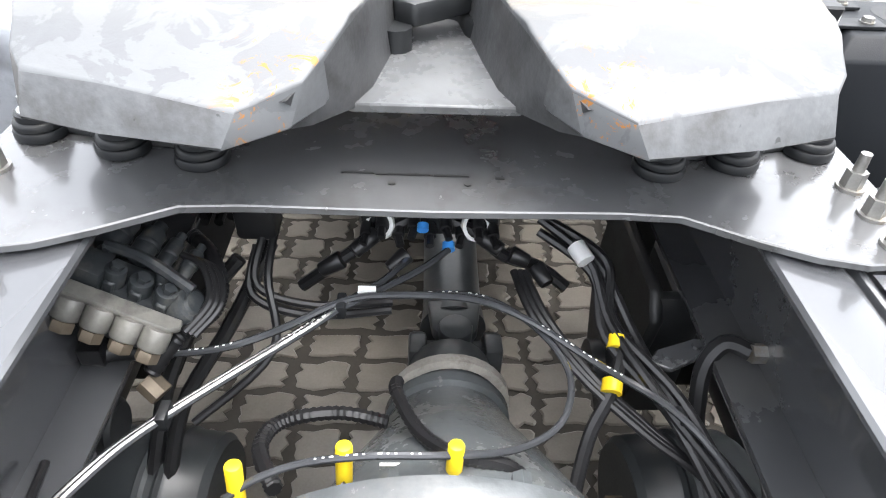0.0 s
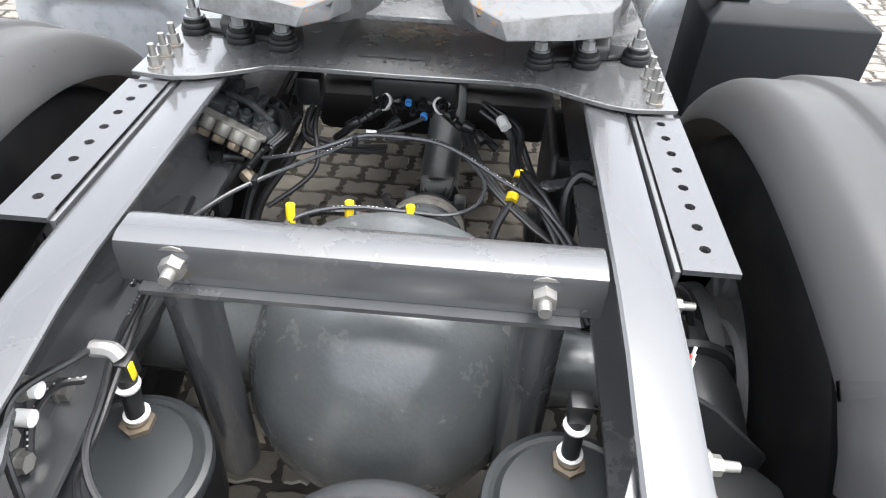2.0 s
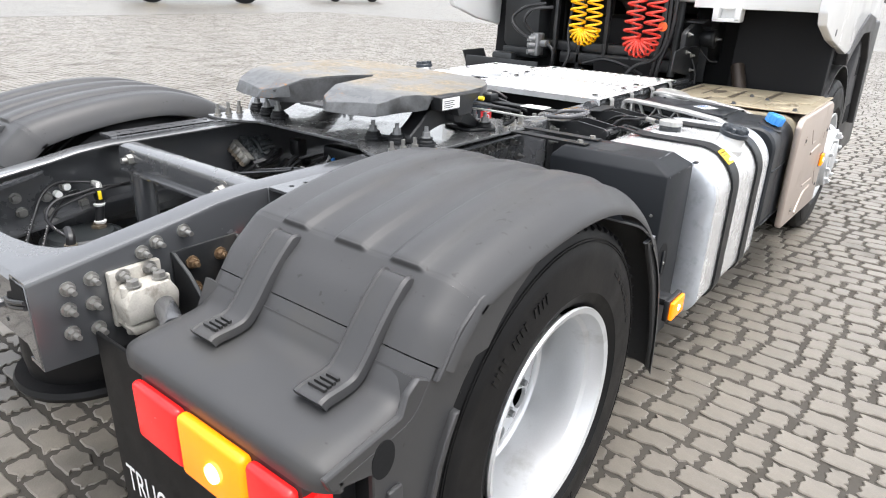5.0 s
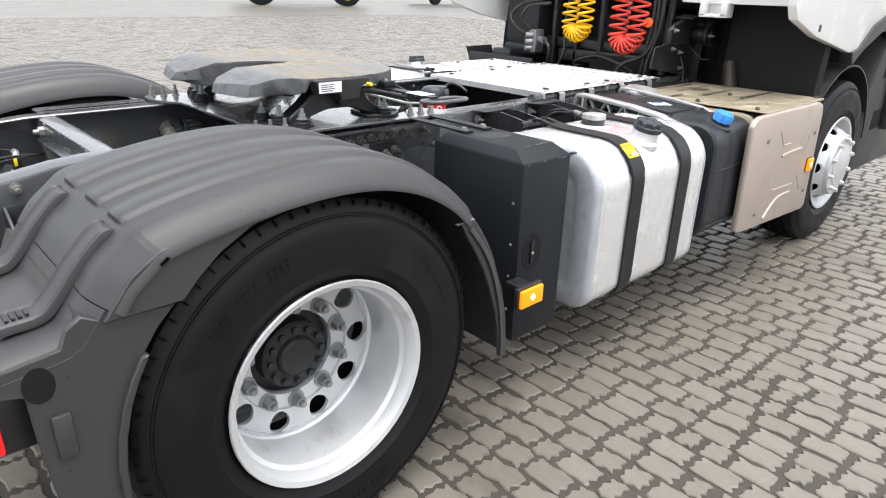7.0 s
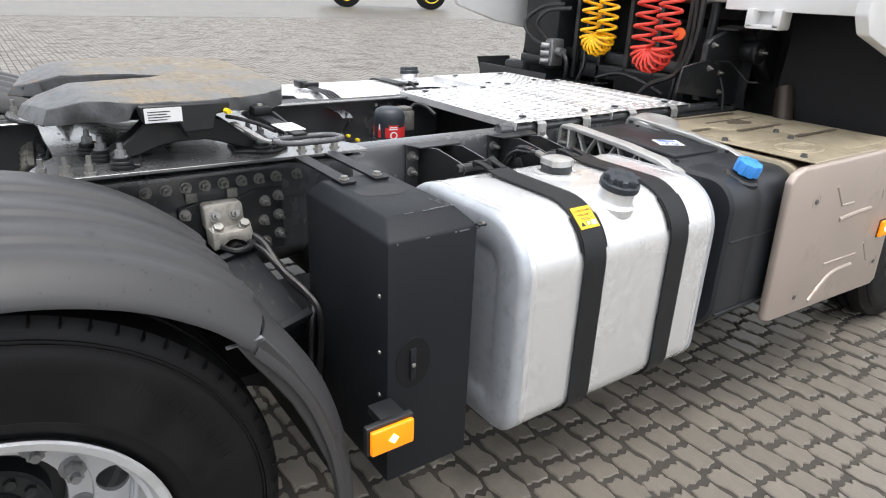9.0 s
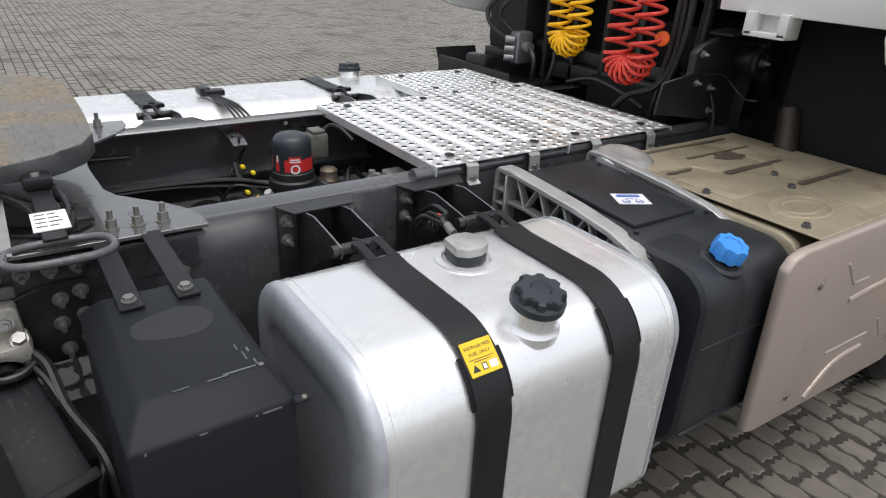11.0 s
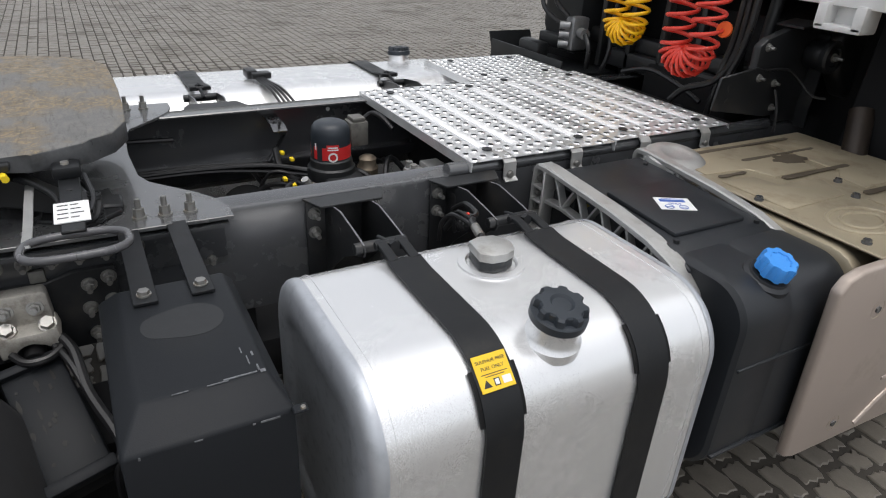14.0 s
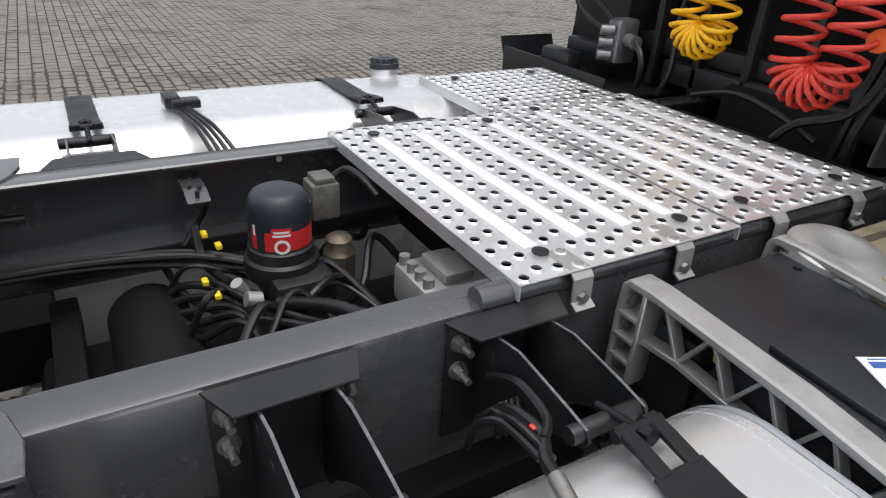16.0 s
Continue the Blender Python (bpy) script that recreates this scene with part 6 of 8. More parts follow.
part("words", text_mesh("ONLY", 0.014, BLUEINK), None, ul, at=lm @ Matrix.Translation((0.0, -0.006, 0.002)))
bm = box(B(), -0.038, 0.034, 0.01, 0.024, 0.0016, 0.0022, 0, 1, lm)
box(bm, -0.035, 0.035, 0.029, 0.031, 0.0016, 0.0022, 0, 1, lm)
for x in (-0.022, 0.018):
    lathe(bm, [(0.0, 0.013), (0.0006, 0.013), (0.0006, 0.010), (0, 0.010)], lm @ Vector((x, -0.02, 0.0018)), (0, 0, 1), 20)
    box(bm, x - 0.009, x + 0.009, -0.0215, -0.0185, 0.0016, 0.0022, 0, 1, lm)
part("symbols", bm, BLUEINK, ul)
bm = cyl(B(), (0.62, 2.50, 0.90), (0.66, 2.49, 0.905), 0.011, n=12)
part("yellow_cap", bm, YCLIP, urea)
bm = box(B(), 0.50, 0.62, 2.45, 2.80, 0.62, 0.93, 0.01)
part("pump_module", bm, HUB, urea)
# domed casting between urea tank and shield
bm = lathe(B(), [(0, 0.10), (0.02, 0.098), (0.03, 0.085), (0.034, 0.05), (0.032, 0.045), (0.032, 0.0)], (0.56, 2.90, 0.968), (0.15, 0, 1), 32)
prism(bm, [(0.48, 2.84), (0.50, 2.80), (0.66, 2.82), (0.70, 2.90), (0.64, 2.97), (0.50, 2.98)], "z", 0.945, 0.975, 0.008)
part("cast_dome", bm, ALU, truck, "dull cast aluminium dome")

# ---- exhaust box with its heat shields ----
bm = B()
side_pts = [(2.725, 0.40), (2.69, 0.925), (2.715, 0.955), (2.765, 0.968), (3.50, 0.968), (3.56, 0.95), (3.585, 0.90), (3.64, 0.36), (3.60, 0.34), (2.765, 0.385)]
prism(bm, side_pts, "x", 1.255, 1.286, 0.010, 3)
face = part("heat_shield", bm, BEIGE, truck, "beige painted pressed heat shield", 35)
bm = B()
for y, z in ((2.89, 0.832), (3.52, 0.80), (2.91, 0.452), (3.555, 0.462)):
    lathe(bm, [(0.0, 0.026), (-0.008, 0.02), (-0.010, 0.012), (-0.006, 0.009), (-0.004, 0.0)], (1.2868, y, z), (1, 0, 0), 20)
part_each("dimple", bm, TAN, face)
bm = B()
for pts, r in ((((3.03, 0.868), (3.105, 0.785)), 0.006), (((3.105, 0.785), (3.20, 0.782)), 0.006), (((3.11, 0.728), (3.24, 0.734), (3.365, 0.735)), 0.010), (((3.08, 0.55), (3.22, 0.545), (3.35, 0.54)), 0.006), (((3.40, 0.578), (3.475, 0.485)), 0.006), (((3.03, 0.405), (3.16, 0.49), (3.33, 0.497)), 0.010), (((3.44, 0.80), (3.45, 0.765)), 0.005)):
    tube(bm, [(1.2835, y, z) for y, z in pts], r, 8, 5)
part_each("pressed_bead", bm, BEIGE, face)
for y, z in ((2.89, 0.832), (3.52, 0.80), (2.91, 0.452), (3.555, 0.462)):
    part("screw", rivet, None, face, at=facing((1.278, y, z), (1, 0, 0)))
# top shield with stamped panels
bm = box(B(), 0.50, 1.265, 2.86, 3.62, 0.966, 0.974, 0.003, 1)
lid = part("top_heat_shield", bm, TAN, truck, "stained tan top heat shield with stamped panels", 35)
for pts in (((0.53, 2.90), (0.70, 2.89), (0.715, 3.06), (0.80, 3.09), (0.80, 3.30), (0.56, 3.31)), ((0.76, 2.89), (0.985, 2.90), (0.98, 3.16), (0.86, 3.22), (0.85, 3.04), (0.77, 3.02)), ((0.57, 3.36), (0.84, 3.35), (0.88, 3.29), (0.97, 3.28), (0.96, 3.57), (0.57, 3.57)), ((1.02, 3.20), (1.22, 3.19), (1.22, 3.57), (1.01, 3.57))):
    bm = prism(B(), pts, "z", 0.971, 0.9785, 0.0035, 2)
    part("stamped_panel", bm, TAN, lid)
loop = [(1.11 + 0.075 * math.cos(k * math.pi / 12), 3.03 + 0.11 * math.sin(k * math.pi / 12), 0.9745) for k in range(25)]
part("oval_bead", tube(B(), loop, 0.006, 8, 2), TAN, lid)
part("oval_bead", tube(B(), [(1.11 + (x - 1.11) * 0.6, 3.03 + (y - 3.03) * 0.65, z) for x, y, z in loop], 0.005, 8, 2), TAN, lid)
# long dark brown strips and one blotch on the lid
for x0, x1, y0, y1 in ((0.536, 0.558, 3.02, 3.49), (0.648, 0.668, 3.12, 3.48), (0.806, 0.832, 3.11, 3.43), (0.725, 0.745, 2.92, 3.03), (0.985, 1.01, 3.24, 3.56)):
    bm = prism(B(), [(x0, y0), (x0 + 0.006, y0 - 0.012), (x1 - 0.003, y0 - 0.008), (x1, y0 + 0.02), (x1 - 0.004, (y0 + y1) / 2), (x1, y1 - 0.02), (x1 - 0.006, y1), (x0 + 0.004, y1 - 0.006), (x0 + 0.005, (y0 + y1) / 2)], "z", 0.977, 0.9796)
    part("brown_streak", bm, DARKBROWN, lid, "dark brown streak")
bm = prism(B(), [(0.705 + (0.040 + 0.010 * math.sin(2.3 * k)) * math.cos(k * math.pi / 10), 3.285 + (0.07 + 0.012 * math.cos(1.7 * k)) * math.sin(k * math.pi / 10)) for k in range(20)], "z", 0.977, 0.9793)
part("brown_streak", bm, DARKBROWN, lid, "dark brown streak")
for x, y in ((0.55, 2.88), (0.90, 2.88), (1.20, 2.90), (0.90, 3.25), (1.0, 3.18), (1.23, 3.59)):
    part("screw", rivet, None, lid, at=Matrix.Translation((x, y, 0.974)))
bm = B()
prism(bm, rounded(0.56, 1.22, 0.42, 0.945, 0.09, 6), "y", 2.86, 3.58, 0)
ex = part("exhaust_box", bm, TAN, truck, "tan exhaust box behind the shields", 30)
bm = B()
prism(bm, rounded(0.80, 1.25, 0.42, 0.955, 0.10, 6), "y", 2.84, 2.885, 0.012)
part("end_flange", bm, TAN, ex, "rust-flecked tan end panel")
for z in (0.88, 0.80, 0.55):
    part("screw", rivet, None, ex, at=facing((1.19, 2.838, z), (0, -1, 0)))
PIPE = material("heat_browned_steel", (0.035, 0.026, 0.02), 0.45, 0.4, 0.4, 12, 0.1, 120)
bm = cyl(B(), (0.74, 3.60, 0.95), (0.68, 3.67, 1.10), 0.042, n=20)
part("exhaust_pipe", bm, PIPE, ex, "heat-browned exhaust pipe")

# ---- catwalk ----
def tread(x0, x1, y0, y1, nx, ny, z, ribs):
    bm = B()
    holed(bm, x0, x1, y0, y1, nx, ny, 0.0098, z, 0.0022, 0.0036, has=lambda i, j: not (ribs and j % 3 == 2 and 2 <= i < nx - 2), shift=(lambda j: (0.18, -0.18, 0.0)[j % 3]) if ribs else None)
    dx, dy = (x1 - x0) / nx, (y1 - y0) / ny
    bands = [y0 + dy * (j + 0.5) for j in range(ny) if j % 3 == 2] if ribs else []
    box(bm, x0, x1, y0, y0 + 0.004, z - 0.03, z - 0.0005)
    box(bm, x0, x1, y1 - 0.004, y1, z - 0.03, z - 0.0005)
    p = part("tread_plate", bm, STEPALU, truck, "bright aluminium tread plate with raised grip holes", 30)
    for yc in bands:
        part("smooth_band", box(B(), x0 + 2.0 * dx, x1 - 2.0 * dx, yc - 0.0165, yc + 0.0165, z - 0.001, z + 0.0045, 0.003, 2), RUBBED, p, "rubbed bright raised band")
    for x in (x0 + 0.075, x1 - 0.075):
        for y in (y0 + dy * 2.5, y1 - dy * 2.5):
            b = lathe(B(), [(0.004, 0.016), (0.007, 0.016), (0.008, 0.010), (0.005, 0.0)], (x, y, z + 0.001), (0, 0, 1), 18)
            part("fixing", b, HUB, p)
    return p


tread(-0.42, 0.437, 2.203, 2.755, 17, 14, 1.014, True)
tread(-0.47, 0.425, 2.765, 3.315, 17, 14, 1.014, True)
tread(-0.95, -0.49, 2.76, 3.32, 11, 13, 0.998, False)
# added near-black mass that keeps light out from under the treads
part("gearbox", box(B(), -0.33, 0.33, 2.52, 3.34, 0.40, 0.93, 0.06, 3), SHADEBLACK, truck, "near-black gearbox block added under the treads to darken the bay")
bm = B()
cyl(bm, (0.405, 2.14, 0.985), (0.405, 3.55, 0.985), 0.024, n=20)
part("side_tube", bm, PAINT, truck, "grey steel tube beside the treads")
for y in (2.335, 2.59, 2.885, 3.175):
    bm = sheet(B(), [(0.36, 1.011), (0.43, 1.011), (0.442, 1.0), (0.444, 0.955), (0.46, 0.945)], "y", y - 0.022, y + 0.022, 0.004)
    c = part("clip", bm, ALU, truck, "bent aluminium clip")
    part("bolt", inner, None, c, at=facing((0.445, y, 0.965), (1, 0, 0)) @ Matrix.Diagonal((0.7, 0.7, 0.7, 1)))

# ---- air dryer and valves in the open bay ----
cx, cy = -0.150, 1.985
bm = lathe(B(), [(0.79, 0.0), (0.79, 0.082), (0.815, 0.086), (0.832, 0.084), (0.838, 0.076), (0.862, 0.074), (0.868, 0.066)], (cx, cy, 0), (0, 0, 1), 32)
box(bm, cx - 0.10, cx + 0.12, cy - 0.05, cy + 0.09, 0.72, 0.815, 0.015)
base = part("air_dryer", bm, HUB, truck, "air dryer with a black and red cartridge")
bm = lathe(B(), [(0.850, 0.06), (0.852, 0.068), (0.952, 0.068), (0.974, 0.065), (0.987, 0.056), (0.994, 0.042), (0.995, 0.0)], (cx, cy, 0), (0, 0, 1), 40)
cart = part("cartridge", bm, CAPBLK, base, "black filter cartridge", 30)
bm = lathe(B(), [(0.872, 0.0685), (0.872, 0.0693), (0.916, 0.0693), (0.916, 0.0685)], (cx, cy, 0), (0, 0, 1), 40)
part("red_band", bm, LABELR, cart, "red printed band")
def on_cartridge(bm, a0, a1, z0, z1, r=0.0698):
    n = 8
    lo = [bm.verts.new((cx + r * math.cos(radians(a0 + (a1 - a0) * k / n)), cy + r * math.sin(radians(a0 + (a1 - a0) * k / n)), z0)) for k in range(n + 1)]
    hi = [bm.verts.new((v.co.x, v.co.y, z1)) for v in lo]
    for k in range(n):
        bm.faces.new((lo[k], lo[k + 1], hi[k + 1], hi[k]))
bm = B()
on_cartridge(bm, -62, -45, 0.856, 0.935)
on_cartridge(bm, -95, -75, 0.856, 0.935)
part_each("black_bar", bm, CAPBLK, cart)
bm = B()
on_cartridge(bm, -30, 2, 0.908, 0.913)
on_cartridge(bm, -28, 0, 0.916, 0.921)
on_cartridge(bm, -112, -98, 0.880, 0.883)
on_cartridge(bm, -112, -100, 0.887, 0.890)
on_cartridge(bm, -70, -64, 0.905, 0.93)
part("print", bm, LABELW, cart)
bm = B()
on_cartridge(bm, -32, 4, 0.904, 0.928, 0.0695)
part("red_patch", bm, LABELR, cart)
mm = Matrix.Translation((cx, cy, 0.884)) @ Matrix.Rotation(radians(-14), 4, "Z")
bm = lathe(B(), [(0.0, 0.017), (0.001, 0.017), (0.001, 0.011), (0.0, 0.011)], mm @ Vector((0.0700, 0, 0)), mm.to_3x3() @ Vector((1, 0, 0)), 24)
part("round_mark", bm, LABELW, cart, "white ring mark")
bm = box(B(), -0.27, -0.20, 2.08, 2.15, 0.87, 0.96, 0.006)
box(bm, -0.265, -0.205, 2.09, 2.14, 0.96, 0.975, 0.004)
for k in range(3):
    cyl(bm, (-0.255 + 0.022 * k, 2.078, 0.92), (-0.255 + 0.022 * k, 2.068, 0.92), 0.006, n=10)
part("solenoid_valve", bm, ALLOY, truck, "grey cast solenoid valve")
bm = tube(B(), [(-0.235, 2.14, 0.96), (-0.22, 2.17, 0.985), (-0.17, 2.19, 0.98), (-0.12, 2.21, 0.95)], 0.009)
part("solenoid_cable", bm, HOSE, truck)
bm = lathe(B(), [(0.74, 0.0), (0.74, 0.04), (0.80, 0.042), (0.81, 0.034), (0.835, 0.034), (0.845, 0.022), (0.85, 0.0)], (-0.165, 2.13, 0), (0, 0, 1), 8)
part("safety_valve", bm, BRASS, truck, "tarnished brass safety valve")
bm = box(B(), 0.06, 0.22, 2.16, 2.32, 0.79, 0.88, 0.015)
for k in range(4):
    cyl(bm, (0.08 + 0.035 * k, 2.18, 0.87), (0.08 + 0.035 * k, 2.18, 0.90), 0.012, n=10)
box(bm, 0.09, 0.20, 2.21, 2.28, 0.88, 0.905, 0.008)
part("valve_manifold", bm, ALU, truck, "cast aluminium valve manifold")
bm = sheet(B(), [(-0.41, 0.955), (-0.30, 0.95), (-0.26, 0.935)], "y", 1.815, 1.865, 0.005)
hb = part("hanging_bracket", bm, PAINT, truck, "drilled grey bracket on the rail")
bm = B()
for x, y in ((-0.36, 1.83), (-0.36, 1.85), (-0.31, 1.83), (-0.30, 1.85), (-0.275, 1.84)):
    cyl(bm, (x, y, 0.945), (x, y, 0.9605), 0.005, n=8)
part_each("drilled_hole", bm, INK, hb)
# no hole is cut: a white disc imitates the bright view through the web
bm = cyl(B(), (-0.4175, 2.07, 0.957), (-0.4145, 2.07, 0.957), 0.008, n=14)
part("daylight_disc", bm, LABELW, truck, "white disc painted as daylight in a rail hole")
# loom along the far rail and pipes across the bay
bm = B()
for k in range(6):
    z, x = 0.79 + 0.012 * (k % 3), -0.36 + 0.014 * (k // 2) * 1.6
    tube(bm, [(x, 0.95, z - 0.02), (x, 1.35, z), (x + 0.02, 1.6, z + 0.005), (x + 0.08, 1.80, z + 0.01 * (k % 2)), (x + 0.14, 1.93, z - 0.01)], 0.008)
part_each("loom_cable", bm, HOSE, truck, "black cable of the loom along the rail")
bm = B()
tube(bm, [(-0.30, 1.80, 0.82), (-0.31, 1.84, 0.87), (-0.29, 1.86, 0.92), (-0.26, 1.84, 0.93)], 0.007)
tube(bm, [(-0.31, 1.83, 0.86), (-0.25, 1.83, 0.80), (-0.18, 1.85, 0.79), (-0.12, 1.86, 0.80)], 0.011)
tube(bm, [(-0.2, 1.82, 0.78), (-0.12, 1.84, 0.80), (0.0, 1.90, 0.80), (0.14, 2.0, 0.81)], 0.008)
tube(bm, [(-0.33, 1.75, 0.77), (-0.2, 1.78, 0.74), (-0.05, 1.85, 0.76), (0.08, 1.93, 0.8), (0.3, 2.1, 0.83)], 0.009)
for k in range(5):
    tube(bm, [(-0.25 + 0.03 * k, 1.70, 0.70), (-0.22 + 0.04 * k, 1.78, 0.76 - 0.01 * k), (-0.12 + 0.03 * k, 1.86, 0.77), (-0.05 + 0.05 * k, 1.90, 0.70)], 0.009)
rt = random.Random(11)
for k in range(9):
    x, y = rt.uniform(-0.30, 0.28), rt.uniform(1.72, 2.1)
    tube(bm, [(x, y, 0.70), (x + rt.uniform(-0.06, 0.06), y + 0.05, 0.77 + rt.uniform(0, 0.06)), (x + rt.uniform(-0.12, 0.12), y + 0.13, 0.80 + rt.uniform(-0.03, 0.04)), (x + rt.uniform(-0.16, 0.16), y + 0.22, 0.72)], rt.choice((0.006, 0.008, 0.010)))
part_each("air_pipe", bm, HOSE, truck, "black air pipe in a tangle")
bm = tube(B(), [(0.0, 1.93, 0.80), (0.12, 2.0, 0.845), (0.25, 2.07, 0.86), (0.33, 2.16, 0.86), (0.33, 2.3, 0.86)], 0.015, 10, 14, 0.09)
part("corrugated_hose", bm, HOSE, truck, "black corrugated hose")
bm = B()
for p in ((-0.21, 1.86, 0.85), (-0.26, 1.84, 0.86), (-0.13, 1.81, 0.812), (-0.06, 1.82, 0.815)):
    box(bm, p[0] - 0.012, p[0] + 0.012, p[1] - 0.007, p[1] + 0.007, p[2] - 0.006, p[2] + 0.006, 0.003)
part_each("yellow_clip", bm, YCLIP, truck, "small yellow pipe clip")
bm = B()
cyl(bm, (-0.09, 1.88, 0.79), (-0.085, 1.865, 0.82), 0.014, n=12)
cyl(bm, (-0.03, 1.90, 0.80), (-0.03, 1.87, 0.81), 0.017, n=14)
part_each("union", bm, ALU, truck)
# cross members low in the bay, near-black in place of the shade there
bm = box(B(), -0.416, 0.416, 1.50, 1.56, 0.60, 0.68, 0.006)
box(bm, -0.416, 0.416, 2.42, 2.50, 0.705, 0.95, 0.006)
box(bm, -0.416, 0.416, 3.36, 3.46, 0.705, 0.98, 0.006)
part_each("frame_cross_member", bm, SHADEBLACK, truck, "dark frame cross member")
# low filler box added to block light from below, with a near-black tank
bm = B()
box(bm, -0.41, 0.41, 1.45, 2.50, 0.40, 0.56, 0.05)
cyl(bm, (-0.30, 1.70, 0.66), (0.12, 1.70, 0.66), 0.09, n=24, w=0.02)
part_each("air_tank_and_fill", bm, SHADEBLACK, truck, "near-black air tank and added filler box that darken the bay")
bm = tube(B(), [(-0.36, 1.10, 0.9), (-0.40, 1.25, 0.91), (-0.41, 1.5, 0.90)], 0.008)
part("brake_line", bm, HOSE, truck)

# ---- valves and lines between the rails ahead of the axle ----
ux = Vector((0.116, -0.014, -0.050)).normalized()
uz = ux.cross(Vector((0, 1, 0))).normalized()
m = Matrix((ux, uz.cross(ux), uz)).transposed().to_4x4()
m.translation = (-0.351, 0.642, 0.890)
bm = box(B(), -0.060, 0.055, 0.006, 0.075, -0.075, -0.006, 0.008, 2, m)
box(bm, -0.066, -0.030, 0.012, 0.052, -0.03, 0.020, 0.004, 2, m)
vb = part("valve_block", bm, VALVE, truck, "dark oily air valve block with tarnished unions")
bm = prism(B(), [(-0.072, -0.004), (-0.066, -0.012), (0.060, -0.012), (0.072, -0.002), (0.070, 0.010), (-0.068, 0.010)], "z", -0.006, 0.004, 0.002, 1)
bmesh.ops.transform(bm, matrix=m, verts=bm.verts)
part("port_plate", bm, ALLOY, vb, "dull grey alloy port plate")
for i, u in enumerate((-0.046, -0.014, 0.019, 0.050)):
    bm = cyl(B(), m @ Vector((u, -0.006, -0.004)), m @ Vector((u, -0.022, -0.026)), 0.0165, n=16, w=0.004)
    box(bm, u - 0.006, u + 0.006, -0.020, -0.004, -0.014, 0.002, 0.003, 1, m)
    union = part("port_union", bm, ALLOY, vb, "pale cast port")
    part("union_nut", cyl(B(), m @ Vector((u, -0.022, -0.026)), m @ Vector((u, -0.030, -0.038)), 0.0135, n=6, w=0.002), BRASS, union, "brass nut")
for u, v, r, h in ((-0.022, 0.034, 0.013, 0.020), (0.008, 0.036, 0.014, 0.014), (0.040, 0.030, 0.013, 0.018), (-0.045, 0.060, 0.011, 0.014), (0.026, 0.058, 0.010, 0.016)):
    bm = cyl(B(), m @ Vector((u, v, -0.01)), m @ Vector((u, v, h)), r, n=14, w=0.003)
    cyl(bm, m @ Vector((u, v, h)), m @ Vector((u + 0.002, v, h + 0.007)), r * 0.6, n=6, w=0.001)
    box(bm, u - r * 0.5, u + r * 0.5, v - r * 1.25, v + r * 0.2, -0.008, h * 0.4, 0.002, 1, m)
    part("solenoid", bm, VALVE, vb)
for u, v, r, ln in ((-0.050, 0.072, 0.0165, 0.050), (-0.014, 0.074, 0.0145, 0.046), (0.014, 0.072, 0.010, 0.046), (0.042, 0.068, 0.0095, 0.044)):
    bm = cyl(B(), m @ Vector((u, v, 0.0)), m @ Vector((u + 0.003, v + ln, 0.012)), r, n=16, w=0.003)
    cyl(bm, m @ Vector((u + 0.002, v + ln * 0.45, 0.0055)), m @ Vector((u + 0.002, v + ln * 0.6, 0.0072)), r * 1.1, n=16, w=0.002)
    cyl(bm, m @ Vector((u + 0.003, v + ln, 0.012)), m @ Vector((u + 0.004, v + ln + 0.012, 0.015)), r * 0.6, n=10, w=0.001)
    part("silencer", bm, VALVE, vb, "dark cylindrical silencer")
part("cover_strip", tube(B(), [m @ Vector((-0.048, 0.062, 0.018)), m @ Vector((0.0, 0.060, 0.022)), m @ Vector((0.064, 0.046, 0.016))], 0.0075, 8), VALVE, vb)
bm = lathe(B(), [(-0.03, 0.0), (-0.03, 0.022), (0.0, 0.026), (0.006, 0.023), (0.008, 0.016), (0.012, 0.014), (0.013, 0.0)], m @ Vector((0.068, 0.036, 0.0)), m.to_3x3() @ Vector((0.6, 0, 1)), 24)
part("relay_valve", bm, VALVE, vb, "round oily relay valve")
for k in range(3):
    bm = tube(B(), [m @ Vector((0.03 + 0.012 * k, 0.10, 0.012)), m @ Vector((0.06 + 0.010 * k, 0.085, 0.020)), m @ Vector((0.085 + 0.007 * k, 0.045, 0.012)), m @ Vector((0.075 + 0.006 * k, 0.005, -0.01))], 0.0048)
    part("plug_lead", bm, HOSE, vb)
bm = tube(B(), [(-0.318, 0.80, 0.865), (-0.285, 0.765, 0.862), (-0.262, 0.715, 0.856), (-0.262, 0.680, 0.848), (-0.275, 0.665, 0.842), (-0.300, 0.648, 0.832), (-0.33, 0.62, 0.80)], 0.0105, 10, 12, 0.07)
part("corrugated_lead", bm, HOSE, vb, "black corrugated lead with a white tag")
bm = tube(B(), [(-0.398, 0.632, 0.800), (-0.394, 0.640, 0.808), (-0.375, 0.648, 0.806), (-0.345, 0.653, 0.801)], 0.0125, 10)
box(bm, -0.412, -0.384, 0.624, 0.650, 0.806, 0.832, 0.003)
part("push_in_elbow", bm, HOSE, vb)
part("brass_union", cyl(B(), (-0.338, 0.618, 0.790), (-0.318, 0.606, 0.775), 0.016, n=8, w=0.002), BRASS, vb)


